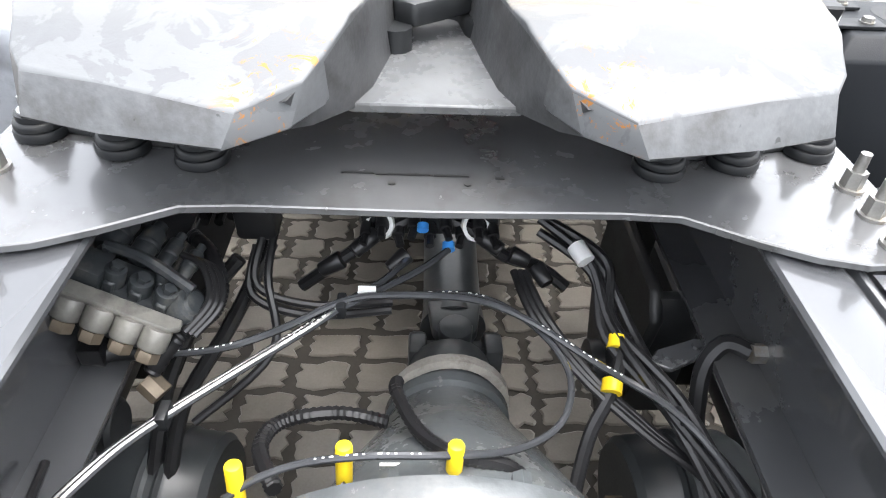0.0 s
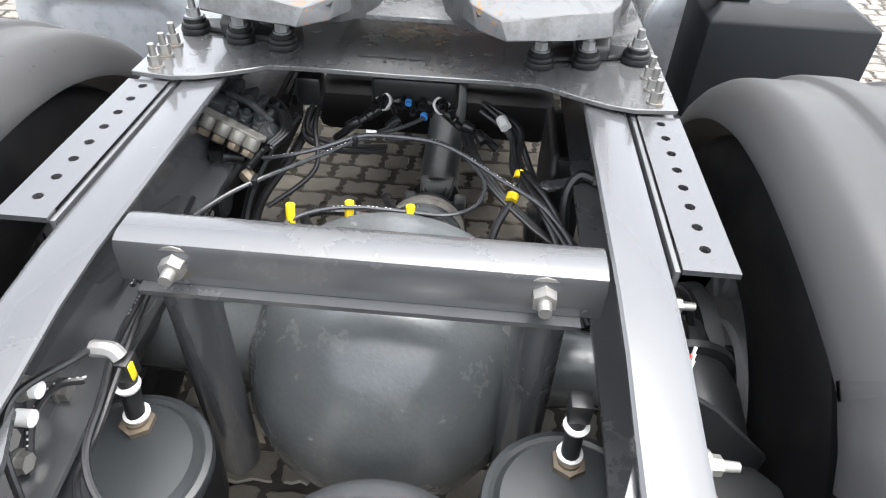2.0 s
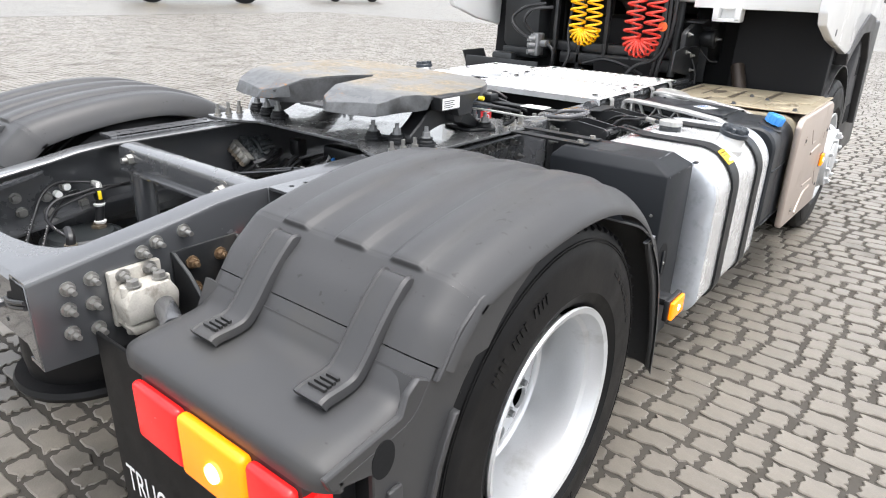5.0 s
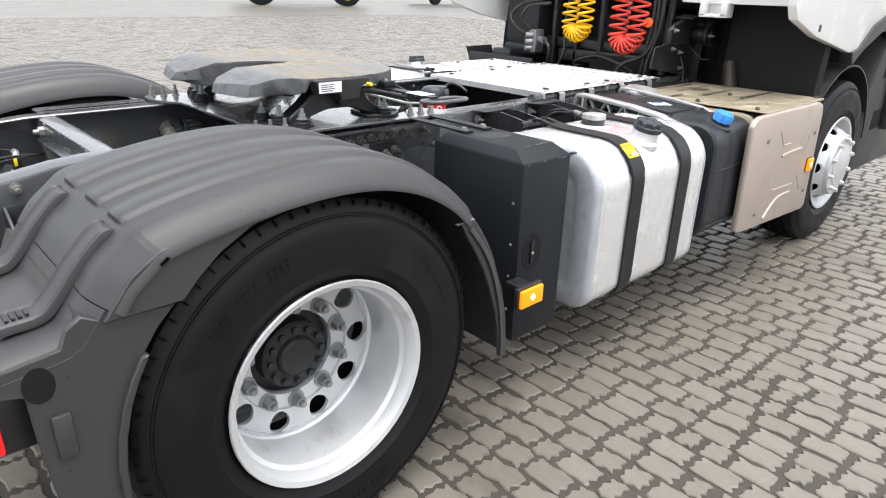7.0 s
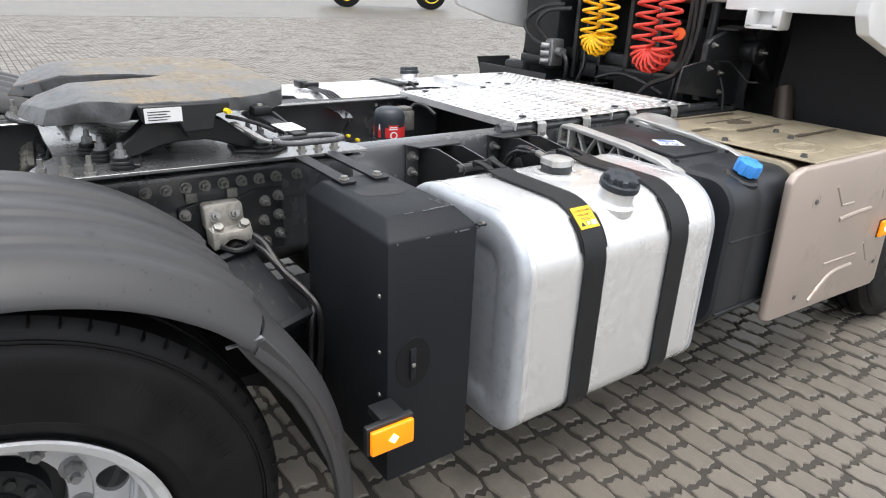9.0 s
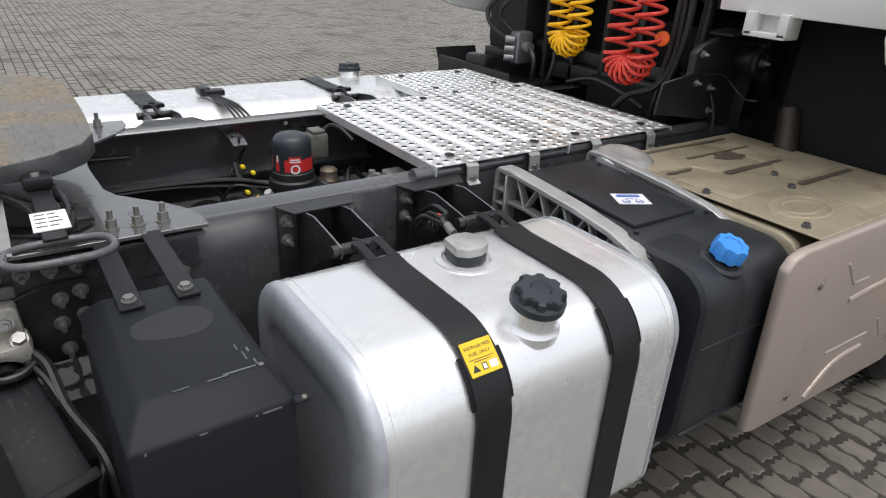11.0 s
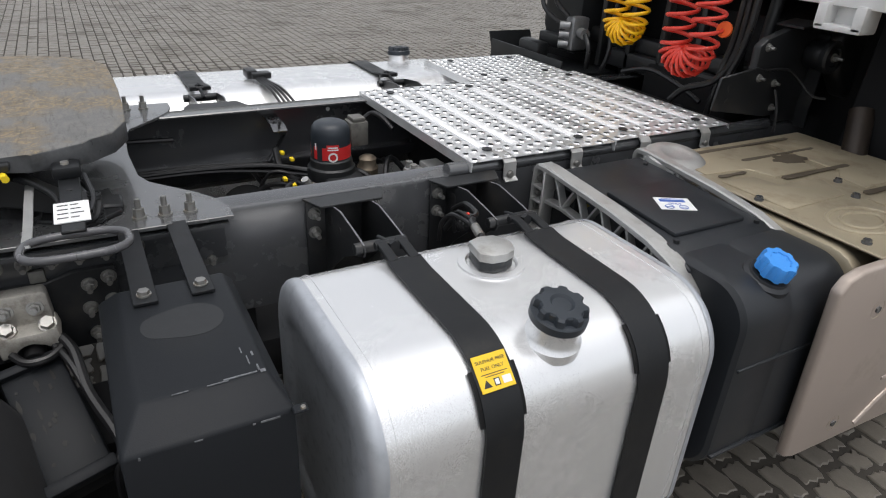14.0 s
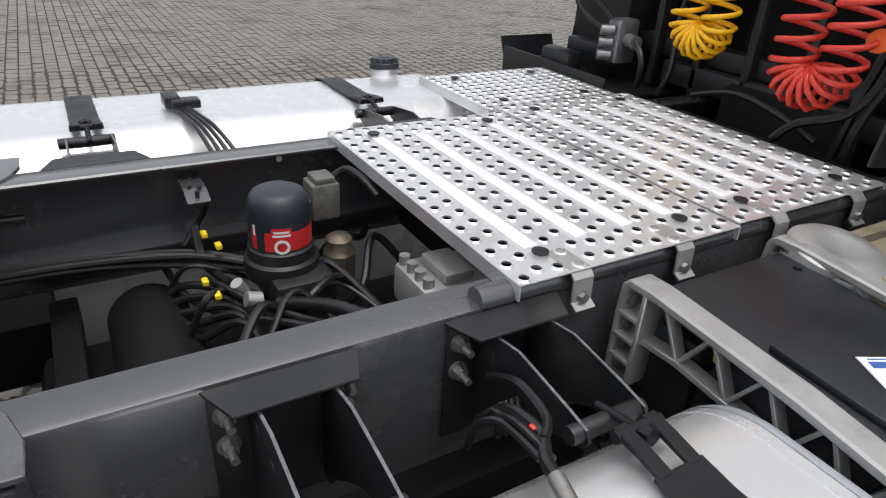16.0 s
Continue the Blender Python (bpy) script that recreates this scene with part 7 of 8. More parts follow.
def printed(run, r, fine):
    """Small white letters along the upper side of a line."""
    bm, pts, gap, k = B(), smooth_line(run, fine), 0.0, 0
    for a, b in zip(pts, pts[1:]):
        d = b - a
        t = d.normalized()
        side = t.cross(Vector((0, 0, 1))).normalized()
        up = side.cross(t)
        s = gap
        while s < d.length:
            c = a + t * s + up * r * 0.98
            if k % 61 < 15 and k % 4 != 3:
                w, ln = r * 0.22, 0.0014 if k % 3 else 0.0024
                bm.faces.new([bm.verts.new(c + t * p * ln + side * q * w) for p, q in ((-1, -1), (1, -1), (1, 1), (-1, 1))])
            k += 1
            s += 0.0085
        gap = s - d.length
    return bm


def cable(name, runs, r, mat, label, ridged=0.0, fine=6):
    for run in runs:
        ob = part(name, tube(B(), run, r, 8, fine, ridged), mat, truck, label)
        if name == "air_line":
            part("print", printed(run, r, fine), LABELW, ob)
    return None


cable("air_line", [[(-0.372, 0.22, 0.84), (-0.385, 0.31, 0.825), (-0.378, 0.40, 0.815), (-0.34, 0.48, 0.816), (-0.285, 0.54, 0.824), (-0.15, 0.655, 0.838), (-0.108, 0.69, 0.844), (-0.02, 0.755, 0.845), (0.026, 0.80, 0.848)], [(-0.388, 0.22, 0.83), (-0.40, 0.31, 0.815), (-0.39, 0.405, 0.806), (-0.347, 0.49, 0.808), (-0.287, 0.55, 0.818), (-0.155, 0.663, 0.832), (-0.112, 0.70, 0.838), (-0.06, 0.745, 0.84), (-0.03, 0.79, 0.84)]], 0.0048, NYLON, "glossy dark nylon air line")
cable("air_line", [[(-0.345, 0.653, 0.80), (-0.30, 0.638, 0.815), (-0.24, 0.635, 0.83), (-0.18, 0.655, 0.84), (-0.108, 0.695, 0.85), (-0.05, 0.705, 0.852), (0.05, 0.708, 0.845), (0.12, 0.69, 0.83), (0.20, 0.64, 0.81), (0.30, 0.575, 0.785), (0.37, 0.50, 0.73), (0.405, 0.42, 0.66)]], 0.0048, NYLON, "glossy dark nylon air line")
cable("air_line", [[(-0.05, 0.72, 0.836), (0.05, 0.722, 0.838), (0.11, 0.705, 0.825), (0.155, 0.665, 0.81), (0.174, 0.62, 0.795), (0.155, 0.565, 0.785), (0.10, 0.53, 0.785), (0.02, 0.512, 0.80), (-0.071, 0.507, 0.805), (-0.15, 0.50, 0.795), (-0.21, 0.478, 0.775), (-0.255, 0.44, 0.735), (-0.268, 0.41, 0.70)]], 0.0045, NYLON, "dark air line in a wide loop")
bundle = [(0.165, 0.83, 0.86), (0.235, 0.775, 0.83), (0.25, 0.70, 0.785), (0.305, 0.59, 0.765), (0.365, 0.49, 0.71), (0.405, 0.40, 0.64)]
for k in range(5):
    dx, dz = 0.014 * (k % 3) - 0.012, 0.013 * (k // 3)
    cable("black_cable", [[(x + dx + 0.01 * math.sin(3 * i + k), y + 0.004 * k, z + dz) for i, (x, y, z) in enumerate(bundle)]], 0.0068, HOSE, "black sheathed cable")
for k in range(3):
    cable("black_cable", [[(0.118 + 0.008 * k, 0.79, 0.82), (0.14 + 0.009 * k, 0.72, 0.80), (0.20 + 0.008 * k, 0.645, 0.765), (0.275, 0.585 + 0.01 * k, 0.73), (0.36, 0.525, 0.69), (0.395, 0.42, 0.61)]], 0.0058, HOSE, "black sheathed cable")
cable("black_cable", [[(0.262, 0.70, 0.79), (0.236, 0.634, 0.76), (0.207, 0.594, 0.72), (0.188, 0.544, 0.66), (0.18, 0.50, 0.6)]], 0.009, HOSE, "black corrugated cable")
cable("black_cable", [[(-0.227, 0.804, 0.86), (-0.229, 0.752, 0.82), (-0.154, 0.737, 0.80), (-0.049, 0.746, 0.80)], [(-0.235, 0.80, 0.85), (-0.236, 0.745, 0.81), (-0.16, 0.728, 0.79), (-0.05, 0.735, 0.795)], [(-0.21, 0.83, 0.87), (-0.215, 0.76, 0.83), (-0.205, 0.69, 0.76), (-0.30, 0.62, 0.7)]], 0.006, HOSE, "black cables")
cable("black_cable", [[(-0.256, 0.785, 0.84), (-0.31, 0.747, 0.78), (-0.352, 0.674, 0.70), (-0.37, 0.6, 0.6)], [(-0.22, 0.82, 0.84), (-0.27, 0.74, 0.76), (-0.33, 0.66, 0.68), (-0.35, 0.58, 0.58)]], 0.0105, HOSE, "thick black hose")
cable("black_cable", [[(-0.03, 0.84, 0.87), (-0.071, 0.823, 0.855), (-0.13, 0.801, 0.82), (-0.18, 0.796, 0.78)], [(0.03, 0.84, 0.87), (0.065, 0.829, 0.855), (0.108, 0.823, 0.82), (0.159, 0.823, 0.80), (0.2, 0.80, 0.78)]], 0.0095, HOSE, "black plugged cable")
bm = B()
for x in (-0.066, 0.06):
    lathe(bm, [(0, 0.020), (0.012, 0.021), (0.013, 0.016)], (x, 0.834, 0.862), (0.3 if x > 0 else -0.3, -0.6, 0.5), 20)
part_each("white_collar", bm, WHITEPL, truck, "white connector collar")
bm = box(B(), -0.10, 0.10, 0.835, 0.90, 0.84, 0.92, 0.015)
cv = part("control_valve", bm, HUB, truck, "black control valve with many plugs")
for k in range(9):
    x, z = -0.088 + 0.022 * k, 0.862 + 0.013 * (k % 2)
    bm = cyl(B(), (x, 0.836, z), (x, 0.815, z - 0.004), 0.009, n=12, w=0.0015)
    cyl(bm, (x, 0.815, z - 0.004), (x + 0.004 * (k % 3 - 1), 0.80, z - 0.008), 0.006, n=8)
    part("plug", bm, HOSE, cv)
for p, q in (((-0.075, 0.826, 0.855), (-0.105, 0.80, 0.84)), ((-0.12, 0.795, 0.832), (-0.15, 0.79, 0.815)), ((0.07, 0.826, 0.855), (0.10, 0.81, 0.84)), ((0.115, 0.815, 0.83), (0.14, 0.81, 0.82)), ((-0.03, 0.80, 0.84), (-0.055, 0.783, 0.825)), ((0.15, 0.80, 0.82), (0.165, 0.775, 0.81))):
    part("cable_connector", cyl(B(), p, q, 0.0135, 0.011, n=10, w=0.002), HOSE, cv, "black ribbed connector")
part("cable_duct", box(B(), -0.262, -0.205, 0.80, 0.85, 0.855, 0.925, 0.01), HOSE, cv, "black cable duct")
bm = B()
cyl(bm, (0.026, 0.812, 0.850), (0.026, 0.802, 0.846), 0.009, n=12)
cyl(bm, (-0.01, 0.815, 0.88), (-0.01, 0.806, 0.876), 0.008, n=12)
part_each("blue_plug", bm, BLUE, truck, "blue push-in plug")
cable("corrugated_hose", [[(-0.172, 0.505, 0.74), (-0.205, 0.575, 0.715), (-0.19, 0.63, 0.69), (-0.12, 0.655, 0.675), (-0.053, 0.651, 0.66)]], 0.010, HOSE, "black corrugated hose", 0.09, 16)
cable("corrugated_hose", [[(-0.041, 0.69, 0.70), (-0.041, 0.658, 0.72), (-0.013, 0.583, 0.745), (0.027, 0.527, 0.78), (0.091, 0.52, 0.765), (0.144, 0.52, 0.70)]], 0.009, HOSE, "black corrugated hose", 0.09, 16)
cable("air_line", [[(-0.383, 0.645, 0.78), (-0.395, 0.60, 0.74), (-0.405, 0.54, 0.70)]], 0.0045, GREYHOSE, "grey air line")
bm = B()
for p in ((0.251, 0.690, 0.785), (0.236, 0.634, 0.765)):
    cyl(bm, (p[0], p[1] + 0.008, p[2] + 0.003), (p[0] - 0.004, p[1] - 0.008, p[2] - 0.003), 0.0135, n=12)
part_each("yellow_clip", bm, YCLIP, truck, "yellow cable clip")
bm = B()
cyl(bm, (-0.290, 0.655, 0.836), (-0.270, 0.674, 0.848), 0.0118, n=12)
cyl(bm, (0.20, 0.80, 0.86), (0.212, 0.776, 0.852), 0.013, n=12)
box(bm, -0.09, -0.068, 0.708, 0.716, 0.851, 0.857)
part_each("white_tag", bm, WHITEPL, truck, "white tag on a line")
bm = B()
for p in ((-0.11, 0.695, 0.842), (-0.286, 0.545, 0.821), (0.308, 0.585, 0.765)):
    box(bm, p[0] - 0.006, p[0] + 0.006, p[1] - 0.014, p[1] + 0.014, p[2] - 0.011, p[2] + 0.011, 0.003)
part_each("cable_tie", bm, STRAP, truck, "black cable tie")
# suspension hanger inside the right rail
bm = B()
prism(bm, [(0.765, 0.74), (0.80, 0.78), (1.04, 0.78), (1.06, 0.60), (0.98, 0.42), (0.86, 0.40), (0.80, 0.52)], "x", 0.325, 0.345, 0.006, 1)
box(bm, 0.34, 0.415, 0.79, 0.81, 0.50, 0.77, 0.004)
box(bm, 0.34, 0.415, 1.02, 1.04, 0.62, 0.77, 0.004)
cyl(bm, (0.30, 0.90, 0.49), (0.42, 0.90, 0.49), 0.05, n=24, w=0.006)
part("spring_hanger", bm, DARK, truck, "dark cast suspension hanger under the rail")
# bracket arm and sensor on the right rail
bm = prism(B(), [(0.285, 0.66), (0.31, 0.648), (0.36, 0.672), (0.416, 0.662), (0.416, 0.695), (0.355, 0.702), (0.30, 0.682)], "z", 0.775, 0.784, 0.002, 1)
for x, y in ((0.31, 0.668), (0.355, 0.687)):
    cyl(bm, (x, y, 0.784), (x, y, 0.789), 0.007, n=10)
part("cable_arm", bm, PAINT, truck, "drilled grey cable bracket")
bm = cyl(B(), (0.416, 0.645, 0.82), (0.398, 0.645, 0.82), 0.013, n=6)
part("bolt_head", bm, ZINC, truck)
cable("black_cable", [[(0.402, 0.65, 0.818), (0.375, 0.665, 0.815), (0.352, 0.65, 0.78), (0.35, 0.61, 0.71)]], 0.012, HOSE, "black sensor cable")
bm = lathe(B(), [(0, 0.035), (0.03, 0.036), (0.035, 0.03), (0.036, 0.0)], (-0.415, 0.60, 0.72), (1, 0, 0), 24)
part("pressure_sensor", bm, HUB, truck, "black round pressure sensor")
# lines over the rear air spring
cable("air_line", [[(-0.325, -0.211, 0.70), (-0.36, -0.15, 0.80), (-0.396, -0.097, 0.86), (-0.405, -0.042, 0.885), (-0.365, 0.02, 0.885), (-0.352, 0.05, 0.877)]], 0.0052, HOSE, "black air line with white print")
cable("air_line", [[(-0.257, -0.187, 0.70), (-0.315, -0.117, 0.80), (-0.304, -0.055, 0.845), (-0.327, 0.122, 0.86), (-0.36, 0.3, 0.84), (-0.40, 0.5, 0.8)]], 0.005, HOSE, "black air line with white print")
cable("air_line", [[(-0.045, -0.173, 0.824), (-0.153, -0.166, 0.82), (-0.245, -0.152, 0.835), (-0.291, -0.103, 0.86), (-0.31, -0.02, 0.865), (-0.34, 0.1, 0.86), (-0.37, 0.35, 0.82)]], 0.0052, HOSE, "black air line with white print")
cable("air_line", [[(-0.36, 0.02, 0.845), (-0.39, 0.0, 0.85), (-0.41, -0.04, 0.82), (-0.40, -0.10, 0.75)]], 0.006, HOSE, "black air line")
cable("air_line", [[(-0.30, 0.2, 0.85), (-0.33, 0.28, 0.86), (-0.38, 0.4, 0.83)], [(-0.28, 0.18, 0.83), (-0.32, 0.28, 0.84), (-0.39, 0.4, 0.80)]], 0.005, GREYHOSE, "grey air line")
bm = B()
for y, z in ((-0.02, 0.87), (-0.05, 0.85)):
    cyl(bm, (-0.412, y, z), (-0.39, y, z), 0.012, n=10)
part_each("white_clip", bm, WHITEPL, truck, "white pipe clip")

# ---- back of the cab ----
bm = B()
prism(bm, [(3.52, 1.47), (3.52, 3.30), (5.55, 3.30), (5.80, 2.3), (5.80, 1.05), (5.05, 1.05), (4.95, 1.30), (4.70, 1.44)], "x", -1.17, 1.17, 0.04, 3)
cab = part("cab", bm, WHITE, truck, "white painted truck cab", 30)
bm = B()
box(bm, 0.40, 1.12, 3.49, 3.56, 1.44, 1.56, 0.008)
part("rear_sill", bm, WHITE, cab)
bm = B()
for x in (0.545, 0.675):
    box(bm, x - 0.018, x + 0.018, 3.47, 3.56, 1.37, 1.45, 0.004)
box(bm, 0.53, 0.69, 3.47, 3.56, 1.365, 1.385, 0.004)
box(bm, 0.53, 0.69, 3.53, 3.56, 1.37, 1.45, 0.004)
part("lifting_lug", bm, WHITEPL, cab, "white box-shaped lug")
for s in (-1, 1):
    bm = prism(B(), [(3.05, 3.0), (3.05, 1.45), (3.10, 1.385), (3.40, 1.298), (3.98, 1.195), (4.10, 1.20), (4.30, 1.33), (4.60, 1.42), (4.9, 1.40), (4.9, 3.0)], "x", *sorted((s * 1.175, s * 1.225)), 0.012, 2)
    fair = part("side_fairing", bm, WHITE, cab, "white side fairing", 30)
    bm = prism(B(), [(4.0, 1.20), (4.12, 1.22), (4.30, 1.34), (4.60, 1.43), (4.95, 1.40), (5.2, 1.20), (5.3, 0.6), (5.2, 0.6), (5.05, 1.1), (4.8, 1.30), (4.5, 1.30), (4.2, 1.20), (4.05, 1.12)], "x", *sorted((s * 1.16, s * 1.235)), 0.006, 1)
    part("wheel_arch_trim", bm, PLASTIC, fair, "black wheel arch trim")
    bm = B()
    box(bm, *sorted((s * 1.2245, s * 1.2275)), 3.40, 3.43, 1.325, 1.36, 0.001, 1)
    part("fairing_catch", bm, HUB, fair)
    bm = B()
    line = arc(4.20, 0.505, 0.60, 8, 172, 20)
    sheet(bm, line, "x", *sorted((s * 0.80, s * 1.20)), -0.01)
    sheet(bm, [(3.606, 0.60), (3.60, 0.45), (3.63, 0.35)], "x", *sorted((s * 0.80, s * 1.20)), 0.01)
    part("front_mudguard", bm, PLASTIC, truck, "black plastic front mudguard", 30)
    # liner, step recess, splash panel and bulkhead: shade painted as near-black
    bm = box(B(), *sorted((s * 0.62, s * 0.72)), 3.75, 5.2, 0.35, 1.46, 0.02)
    part("wheel_arch_liner", bm, SHADEBLACK, truck, "wheel arch liner, near-black for the shade")
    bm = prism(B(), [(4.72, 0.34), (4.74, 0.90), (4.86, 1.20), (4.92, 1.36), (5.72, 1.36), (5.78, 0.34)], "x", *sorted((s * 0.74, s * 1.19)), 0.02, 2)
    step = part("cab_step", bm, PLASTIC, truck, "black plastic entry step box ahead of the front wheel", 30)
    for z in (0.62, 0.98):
        part("tread_recess", box(B(), *sorted((s * 1.17, s * 1.193)), 4.95, 5.55, z, z + 0.14, 0.006), SHADEBLACK, step)
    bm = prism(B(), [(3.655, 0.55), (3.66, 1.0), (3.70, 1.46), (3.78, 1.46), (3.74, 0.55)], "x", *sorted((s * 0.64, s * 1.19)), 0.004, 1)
    part("splash_panel", bm, SHADEBLACK, truck, "splash panel under the cab, near-black for the shade")
    part("bulkhead", box(B(), *sorted((s * 0.30, s * 0.70)), 3.88, 3.93, 0.5, 1.47, 0.004), SHADEBLACK, truck, "bulkhead behind the cab suspension, near-black for the shade")
# machinery under the cab, its shade put into the near-black colour
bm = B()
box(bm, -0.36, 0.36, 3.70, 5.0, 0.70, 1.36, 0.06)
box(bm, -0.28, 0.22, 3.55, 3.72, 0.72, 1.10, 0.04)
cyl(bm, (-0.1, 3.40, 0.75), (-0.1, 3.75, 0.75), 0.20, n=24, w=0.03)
part("engine", bm, SHADEBLACK, truck, "engine and gearbox, near-black for the shade")
bm = B()
box(bm, -1.0, 0.36, 3.60, 3.68, 1.10, 1.17, 0.015)
box(bm, -0.55, 0.35, 3.56, 3.62, 1.02, 1.10, 0.01)
for k in range(5):
    box(bm, -0.62 + 0.20 * k, -0.59 + 0.20 * k, 3.56, 3.60, 1.0, 1.5, 0.006)
part_each("cab_cross_member", bm, DARK, truck, "dark rear cab cross member")
bm = prism(B(), [(3.60, 0.99), (3.52, 1.14), (3.39, 1.19), (3.385, 1.285), (3.42, 1.31), (3.54, 1.345), (3.66, 1.34), (3.72, 1.28), (3.70, 1.15), (3.74, 0.99)], "x", 0.385, 0.42, 0.008, 2)
sheet(bm, [(3.52, 1.347), (3.62, 1.36), (3.69, 1.32), (3.705, 1.22), (3.69, 1.05), (3.70, 0.97)], "x", 0.36, 0.47, 0.008)
cyl(bm, (0.42, 3.68, 1.25), (0.50, 3.68, 1.25), 0.052, n=28, w=0.01)
lathe(bm, [(0.0, 0.058), (0.02, 0.06), (0.028, 0.052), (0.028, 0.034), (0.022, 0.03), (0.022, 0.0)], (0.49, 3.68, 1.25), (1, 0, 0), 32)
sb = part("cab_bracket", bm, DARK, truck, "dark cast cab suspension bracket")
low = part("bracket_plate", prism(B(), [(3.19, 1.075), (3.205, 1.19), (3.39, 1.215), (3.49, 1.19), (3.545, 1.12), (3.55, 1.03), (3.50, 1.025)], "x", 0.42, 0.43, 0.003, 1), DARK, sb, "bolted dark plate")
for y, z in ((3.403, 1.176), (3.495, 1.152), (3.518, 1.06)):
    part("bolt", railnut, None, low, at=facing((0.4302, y, z), (1, 0, 0)) @ Matrix.Diagonal((0.85, 0.85, 0.7, 1)))
for y, z in ((3.262, 1.15), (3.262, 1.10), (3.41, 1.09)):
    part("blind_hole", cyl(B(), (0.4285, y, z), (0.4312, y, z), 0.013, n=18), INK, low)
part("bolt", railnut, None, sb, at=facing((0.42, 3.424, 1.281), (1, 0, 0)) @ Matrix.Diagonal((0.9, 0.9, 0.75, 1)))
part("bolt", railnut, None, sb, at=facing((0.512, 3.68, 1.25), (1, 0, 0)))
arm2 = part("cab_lever", prism(B(), [(3.72, 1.31), (3.80, 1.36), (4.06, 1.30), (4.08, 1.12), (4.00, 1.06), (3.86, 1.08), (3.76, 1.18)], "x", 0.42, 0.50, 0.02, 3), DARK, sb, "dark forged lever")
part("bolt", railnut, None, arm2, at=facing((0.502, 3.93, 1.20), (1, 0, 0)) @ Matrix.Diagonal((1.0, 1.0, 0.8, 1)))
bm = cyl(B(), (0.30, 3.55, 1.0), (0.30, 3.60, 1.75), 0.024, n=18)
part_each("cab_strut", bm, DARK, truck, "dark upright cab strut")
cable("black_cable", [[(0.05, 3.40, 1.0), (0.10, 3.42, 1.06), (0.22, 3.44, 1.12), (0.27, 3.46, 1.25), (0.26, 3.48, 1.5)], [(0.24, 3.45, 1.0), (0.25, 3.45, 1.1), (0.30, 3.46, 1.3), (0.29, 3.48, 1.6)], [(0.20, 3.46, 0.98), (0.22, 3.46, 1.15), (0.24, 3.47, 1.3), (0.22, 3.5, 1.6)]], 0.014, HOSE, "thick black hoses")
cable("black_cable", [[(0.435, 3.42, 1.205), (0.455, 3.52, 1.205), (0.475, 3.57, 1.17), (0.52, 3.60, 1.12), (0.56, 3.63, 1.115)], [(0.44, 3.50, 1.13), (0.47, 3.50, 1.06), (0.48, 3.5, 0.98)]], 0.005, HOSE, "thin black wire")
cable("black_cable", [[(-0.30, 3.45, 1.04), (-0.15, 3.46, 1.08), (0.0, 3.48, 1.05), (0.12, 3.5, 1.0)], [(-0.45, 3.45, 1.0), (-0.42, 3.46, 1.1), (-0.46, 3.5, 1.25), (-0.44, 3.52, 1.5)]], 0.011, HOSE, "black cables")


def coil(x, y, z, r, leg, height, turns, mat, label, tilt=0.0):
    """A coiled air hose that hangs in a U."""
    bend = leg * math.pi
    total = 2 * height + bend
    n = turns * 16
    pts = []
    low_turns = 9.0
    pitch = (turns - low_turns) / (2 * height)
    for i in range(n + 1):
        d = total * i / n
        if d < height:
            c, t = Vector((-leg, 0, height - d)), Vector((0, 0, -1))
        elif d > height + bend:
            c, t = Vector((leg, 0, d - height - bend)), Vector((0, 0, 1))
        else:
            a = (d - height) / leg
            c, t = Vector((-leg * math.cos(a), 0, -leg * math.sin(a))), Vector((math.sin(a), 0, -math.cos(a)))
        u = Vector((0, 1, 0))
        v = t.cross(u)
        in_legs = min(d, height) + max(0.0, d - height - bend)
        g = 2 * math.pi * (pitch * in_legs + low_turns * min(1.0, max(0.0, (d - height) / bend)))
        p = c + r * (math.cos(g) * u + math.sin(g) * v)
        pts.append(Vector((x + p.x + tilt * p.z, y + p.y, z + p.z)))
    bm = tube(B(), pts, 0.0082, 7, 0)
    return part("coiled_air_hose", bm, mat, truck, label, 60)


coil(-0.285, 3.40, 1.275, 0.050, 0.060, 0.36, 23, YELLOW, "bright yellow coiled air hose")
coil(0.155, 3.32, 1.245, 0.054, 0.064, 0.40, 24, RED, "bright red coiled air hose", 0.05)
bm = lathe(B(), [(0, 0.0), (0.0, 0.03), (0.008, 0.028), (0.01, 0.0)], (0.27, 3.36, 1.32), (0.3, -1, 0.1), 16)
part("reflector", bm, ORANGE, truck, "orange reflector")
# intake column, valve unit and trays on the far side
bm = B()
prism(bm, rounded(-1.02, -0.72, 1.10, 1.9, 0.06, 5), "y", 3.52, 3.85, 0.015)
box(bm, -1.0, -0.70, 3.48, 3.80, 1.04, 1.11, 0.01)
part("air_intake", bm, HUB, truck, "black plastic air intake column")
bm = B()
box(bm, -0.74, -0.67, 3.44, 3.54, 1.06, 1.22, 0.012)
for k in range(3):
    cyl(bm, (-0.70, 3.44, 1.09 + 0.045 * k), (-0.73, 3.40, 1.09 + 0.045 * k), 0.02, n=14)
cyl(bm, (-0.66, 3.48, 1.15), (-0.60, 3.46, 1.15), 0.025, n=14)
part("brake_valve", bm, NUTSTEEL, truck, "grey cast brake valve")
cable("black_cable", [[(-0.72, 3.42, 1.18), (-0.80, 3.36, 1.24), (-0.86, 3.38, 1.32), (-0.78, 3.44, 1.40), (-0.66, 3.50, 1.42)], [(-0.71, 3.43, 1.22), (-0.76, 3.38, 1.30), (-0.72, 3.42, 1.38), (-0.60, 3.5, 1.40)], [(-0.60, 3.46, 1.15), (-0.54, 3.44, 1.10), (-0.55, 3.45, 1.0)]], 0.012, HOSE, "black air hoses")
bm = B()
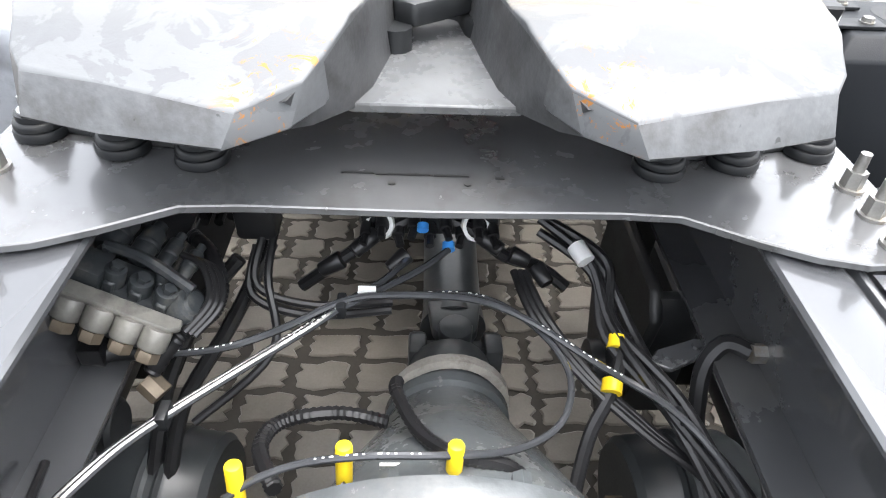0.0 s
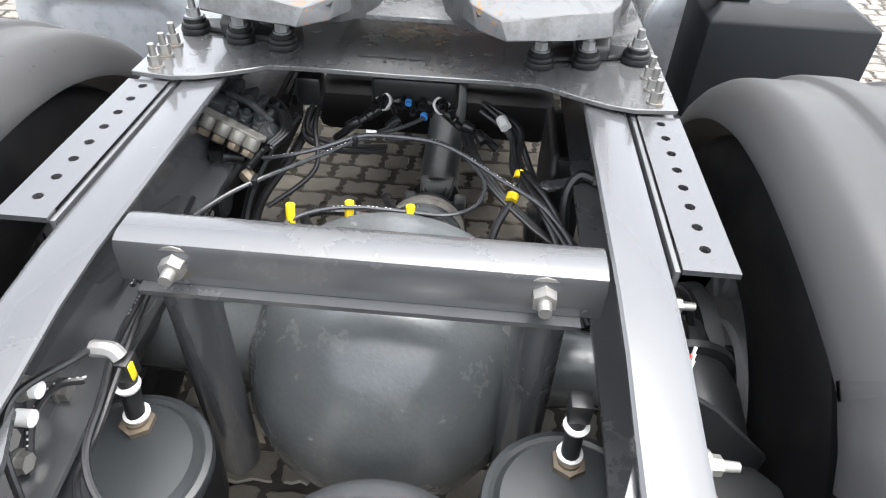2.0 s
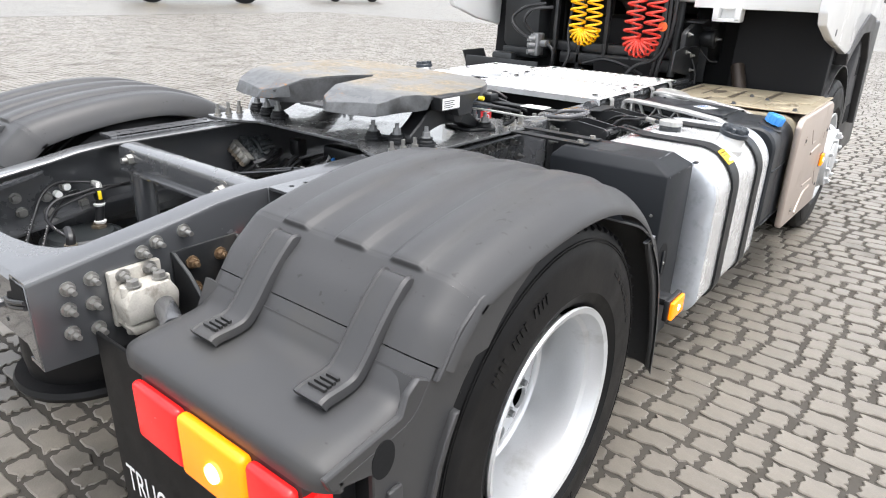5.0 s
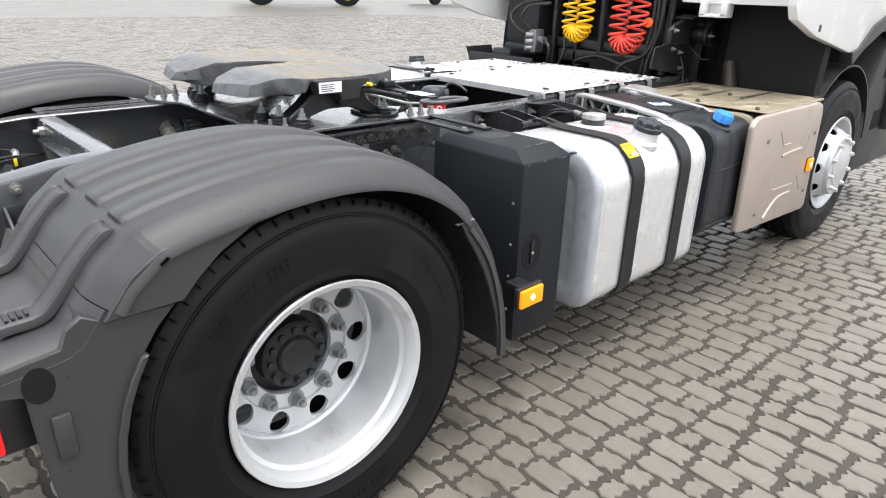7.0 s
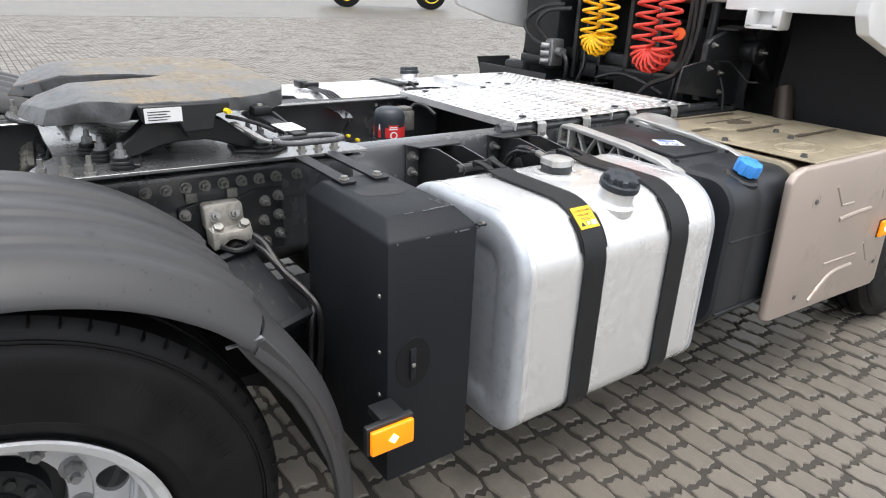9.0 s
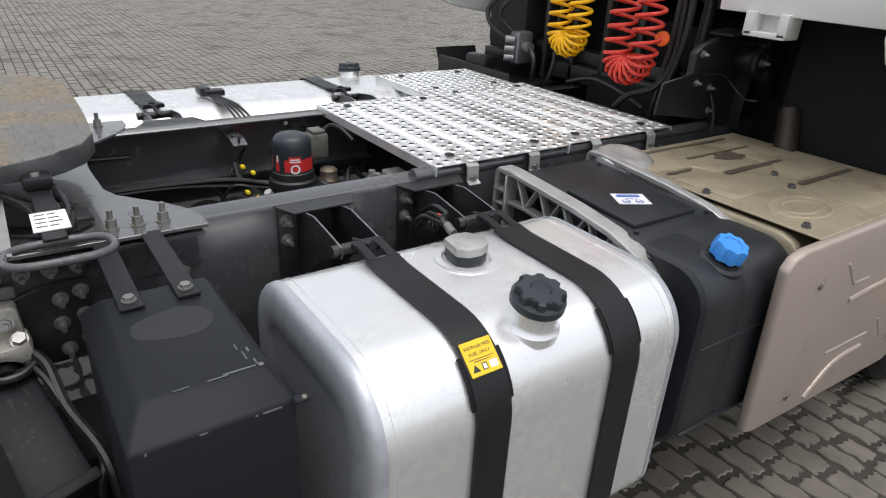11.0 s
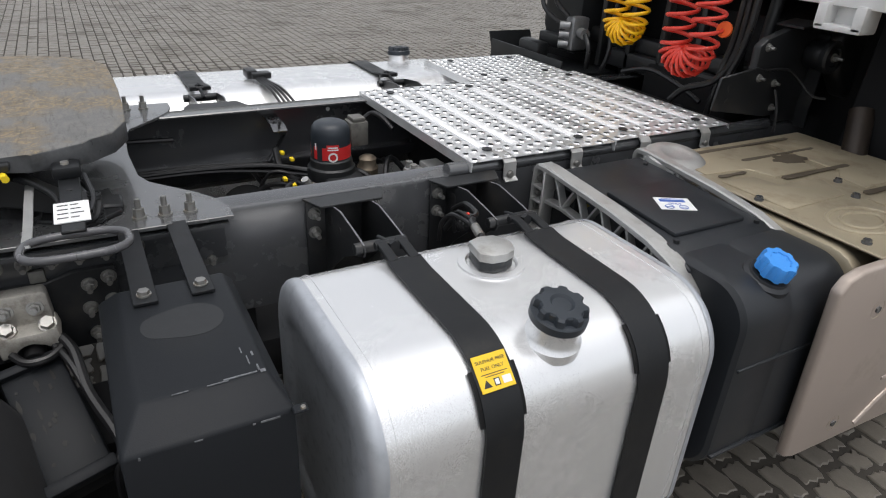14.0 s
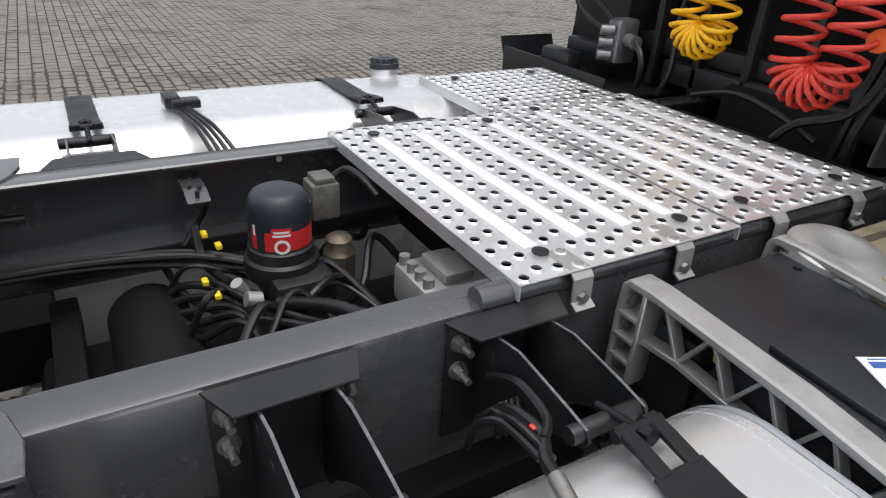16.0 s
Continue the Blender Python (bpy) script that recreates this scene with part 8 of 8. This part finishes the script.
sheet(bm, [(-1.28, 1.06), (-1.24, 0.97), (-1.16, 0.955), (-0.80, 0.965), (-0.52, 0.975)], "y", 3.34, 3.62, 0.008)
box(bm, -1.24, -0.60, 3.335, 3.345, 0.90, 1.03, 0.003)
box(bm, -1.02, -0.84, 3.36, 3.44, 0.96, 1.075, 0.02)
part("battery_tray", bm, HUB, truck, "black plastic splash tray")
bm = box(B(), -1.2, -0.5, 3.36, 4.0, 0.42, 0.94, 0.05)
part("battery_box", bm, HUB, truck, "black battery box")

# ---- far machine on the yard ----
roller = thing("road_machine", "distant dark machine on yellow-rimmed wheels", "vehicle", Matrix.Translation((-39.0, 21.6, 0)) @ Matrix.Rotation(radians(70), 4, "Z") @ Matrix.Scale(1.37, 4))
for x, nm in ((0.0, "wheel"), (4.2, "wheel")):
    bm = lathe(B(), [(-0.25, 0.0), (-0.25, 0.40), (-0.22, 0.75), (0.22, 0.75), (0.25, 0.40), (0.25, 0.0)], (x, 0, 0.75), (0, 1, 0), 28)
    w = part("wheel", bm, RUBBER, roller)
    bm = lathe(B(), [(0.252, 0.0), (0.252, 0.15), (0.20, 0.30), (0.262, 0.44), (0.262, 0.46), (0.25, 0.46)], (x, 0, 0.75), (0, -1, 0), 28)
    part("rim", bm, YCLIP, w, "yellow rim")
bm = box(B(), -1.2, 5.4, 0.3, 2.2, 0.9, 2.2, 0.1)
box(bm, 0.8, 3.2, 0.5, 2.0, 2.2, 3.2, 0.1)
part("body", bm, HUB, roller)
van = thing("far_vehicle", "distant dark parked vehicle on black tyres", "vehicle", Matrix.Translation((-39.8, 37.9, 0)) @ Matrix.Rotation(radians(80), 4, "Z") @ Matrix.Scale(1.37, 4))
bm = box(B(), -1.0, 3.6, 0.1, 1.9, 0.45, 1.5, 0.1)
part("body", bm, DARK, van)
for x in (0.0, 2.7):
    part("wheel", cyl(B(), (x, 0.08, 0.35), (x, 0.35, 0.35), 0.35, n=24), RUBBER, van)

# ---- paved yard ----
SAND = material("joint_sand", (0.050, 0.044, 0.036), 0.85, 0, 0.35, 4.0, 0.5, 90, dirt=(0.035, 0.031, 0.026), dirt_amount=0.4, dirt_scale=2)
PAVER = material("worn_concrete_paver", (0.158, 0.142, 0.119), 0.37, 0, 0.28, 9.0, 0.4, 160, dirt=(0.085, 0.075, 0.061), dirt_amount=0.4, dirt_scale=1.6, pieces=0.14)


def far_paving():
    """The yard beyond the built blocks: the same courses, drawn by a brick pattern."""
    m = bpy.data.materials.new("far_paving")
    m.use_nodes = True
    n, l = m.node_tree.nodes, m.node_tree.links
    b = n["Principled BSDF"]
    tc = n.new("ShaderNodeTexCoord")
    br = n.new("ShaderNodeTexBrick")
    br.inputs["Color1"].default_value, br.inputs["Color2"].default_value = (0.165, 0.15, 0.127, 1), (0.125, 0.113, 0.095, 1)
    br.inputs["Mortar"].default_value = (0.062, 0.057, 0.048, 1)
    br.inputs["Scale"].default_value = 1.0
    br.inputs["Brick Width"].default_value, br.inputs["Row Height"].default_value = 0.16, 0.108
    br.inputs["Mortar Size"].default_value, br.inputs["Mortar Smooth"].default_value = 0.008, 0.4
    l.new(tc.outputs["Object"], br.inputs["Vector"])
    no = n.new("ShaderNodeTexNoise")
    no.inputs["Scale"].default_value, no.inputs["Detail"].default_value = 0.5, 8.0
    l.new(tc.outputs["Object"], no.inputs["Vector"])
    mr = n.new("ShaderNodeMapRange")
    mr.inputs[1].default_value, mr.inputs[2].default_value, mr.inputs[3].default_value, mr.inputs[4].default_value = 0.3, 0.75, 0.72, 1.2
    l.new(no.outputs[0], mr.inputs[0])
    sc = n.new("ShaderNodeVectorMath")
    sc.operation = "SCALE"
    l.new(br.outputs[0], sc.inputs[0])
    l.new(mr.outputs[0], sc.inputs["Scale"])
    l.new(sc.outputs[0], b.inputs["Base Color"])
    b.inputs["Roughness"].default_value = 0.37
    bp = n.new("ShaderNodeBump")
    bp.invert = True
    bp.inputs["Strength"].default_value, bp.inputs["Distance"].default_value = 0.6, 0.01
    l.new(br.outputs["Fac"], bp.inputs["Height"])
    l.new(bp.outputs[0], b.inputs["Normal"])
    return m


bm = B()
X0, X1, Y0, Y1 = -26.0, 5.0, -3.0, 24.0
for a, b, c, d in ((-300, X0, -300, 300), (X1, 300, -300, 300), (X0, X1, -300, Y0), (X0, X1, Y1, 300)):
    bm.faces.new([bm.verts.new(p) for p in ((a, c, 0), (b, c, 0), (b, d, 0), (a, d, 0))])
bm.faces.new([bm.verts.new(p) for p in ((X0, Y0, -0.006), (X1, Y0, -0.006), (X1, Y1, -0.006), (X0, Y1, -0.006))])
me = finish(bm)
me.materials.append(far_paving())
me.materials.append(SAND)
me.polygons[4].material_index = 1
ground = tagged(new("ground", me), "grey concrete block paving of a truck yard", "ground", kind="structure")

rng = random.Random(7)


def paver_points(x, y, ln, wd, full):
    """One worn block: wavy short ends, chipped corners."""
    def j(a=0.007):
        return rng.uniform(-a, a)
    hx, hy = ln / 2, wd / 2
    e = 0.011
    pts = [(-hx + 0.006, -hy), (-hx * 0.3, -hy - 0.004 + j(0.004)), (hx * 0.3, -hy + 0.005 + j(0.004)), (hx - 0.006, -hy), (hx, -hy + 0.008), (hx - e, -hy * 0.45), (hx + e * 0.4, -hy * 0.05), (hx - e * 0.3, hy * 0.4), (hx + e * 0.3, hy - 0.008), (hx - 0.008, hy), (hx * 0.3, hy + 0.005 + j(0.004)), (-hx * 0.3, hy - 0.004 + j(0.004)), (-hx + 0.008, hy), (-hx, hy - 0.008), (-hx + e, hy * 0.45), (-hx - e * 0.4, hy * 0.05), (-hx + e * 0.3, -hy * 0.4), (-hx - e * 0.3, -hy + 0.008)]
    if not full:
        pts = pts[::2]
    return [(x + px + j(0.004), y + py + j(0.004)) for px, py in pts]


def paver(verts, faces, pts, z, tip):
    """Adds one block: a worn top, a soft edge and sides that go down into the sand."""
    cxx, cyy, k, at = sum(p[0] for p in pts) / len(pts), sum(p[1] for p in pts) / len(pts), len(pts), len(verts)
    verts += [(cxx + (x - cxx) * 0.93, cyy + (y - cyy) * 0.90, z + tip[0] * (x - cxx) + tip[1] * (y - cyy)) for x, y in pts]
    verts += [(x, y, z - 0.004 + tip[0] * (x - cxx) + tip[1] * (y - cyy)) for x, y in pts]
    verts += [(x, y, -0.012) for x, y in pts]
    faces.append(tuple(range(at, at + k)))
    for a in (at, at + k):
        faces += [(a + k + i, a + k + (i + 1) % k, a + (i + 1) % k, a + i) for i in range(k)]


def far_paver(verts, faces, x, y, hx, hy, z, tip):
    """A block too far off to show its outline: four corners."""
    at = len(verts)
    quad = [(-hx, -hy), (hx, -hy), (hx, hy), (-hx, hy)]
    verts += [(x + a * 0.95, y + b * 0.93, z + tip[0] * a + tip[1] * b) for a, b in quad]
    verts += [(x + a, y + b, -0.010) for a, b in quad]
    faces.append((at, at + 1, at + 2, at + 3))
    faces += [(at + 4 + i, at + 4 + (i + 1) % 4, at + (i + 1) % 4, at + i) for i in range(4)]


def block_mesh(verts, faces):
    me = bpy.data.meshes.new("blocks")
    me.from_pydata(verts, [], faces)
    me.polygons.foreach_set("use_smooth", [True] * len(me.polygons))
    me.set_sharp_from_angle(angle=radians(30))
    me.materials.append(PAVER)
    return me


near_v, near_f, far_v, far_f = [], [], [], []
shapes = {}
y = Y0 + 0.05
count = 0
while y < Y1 - 0.05:
    x = X0 + 0.03 + rng.uniform(0, 0.15)
    while x < X1 - 0.02:
        ln = rng.choice((0.165, 0.165, 0.165, 0.13, 0.13, 0.10))
        near = 1.15 < x < 2.6 and 0.9 < y < 3.3
        cx0, z = x + ln / 2, rng.uniform(-0.002, 0.003)
        tip = (rng.uniform(-0.03, 0.03), rng.uniform(-0.03, 0.03))
        gap = 0.015 + rng.uniform(0, 0.018)
        if near and count < 298:
            key = (ln, rng.randrange(9))
            if key not in shapes:
                pv, pf = [], []
                paver(pv, pf, paver_points(0, 0, ln - gap, 0.094, True), 0.0, tip)
                shapes[key] = block_mesh(pv, pf)
            part("paver", shapes[key], None, ground, at=Matrix.Translation((cx0, y, z + 0.001)))
            count += 1
        elif x < -6.0 or y > 9.0:
            far_paver(far_v, far_f, cx0, y, (ln - gap * 0.6) / 2, 0.0495, z, tip)
        else:
            paver(near_v, near_f, paver_points(cx0, y, ln - gap, 0.094 + rng.uniform(-0.012, 0.004), x > -3.0 and y < 6.0), z, tip)
        x += ln
    y += 0.108
for name, me in (("paving_blocks", block_mesh(near_v, near_f)), ("distant_paving_blocks", block_mesh(far_v, far_f))):
    blocks = new(name, me)
    blocks.parent = ground
    tagged(blocks, kind="stuff")
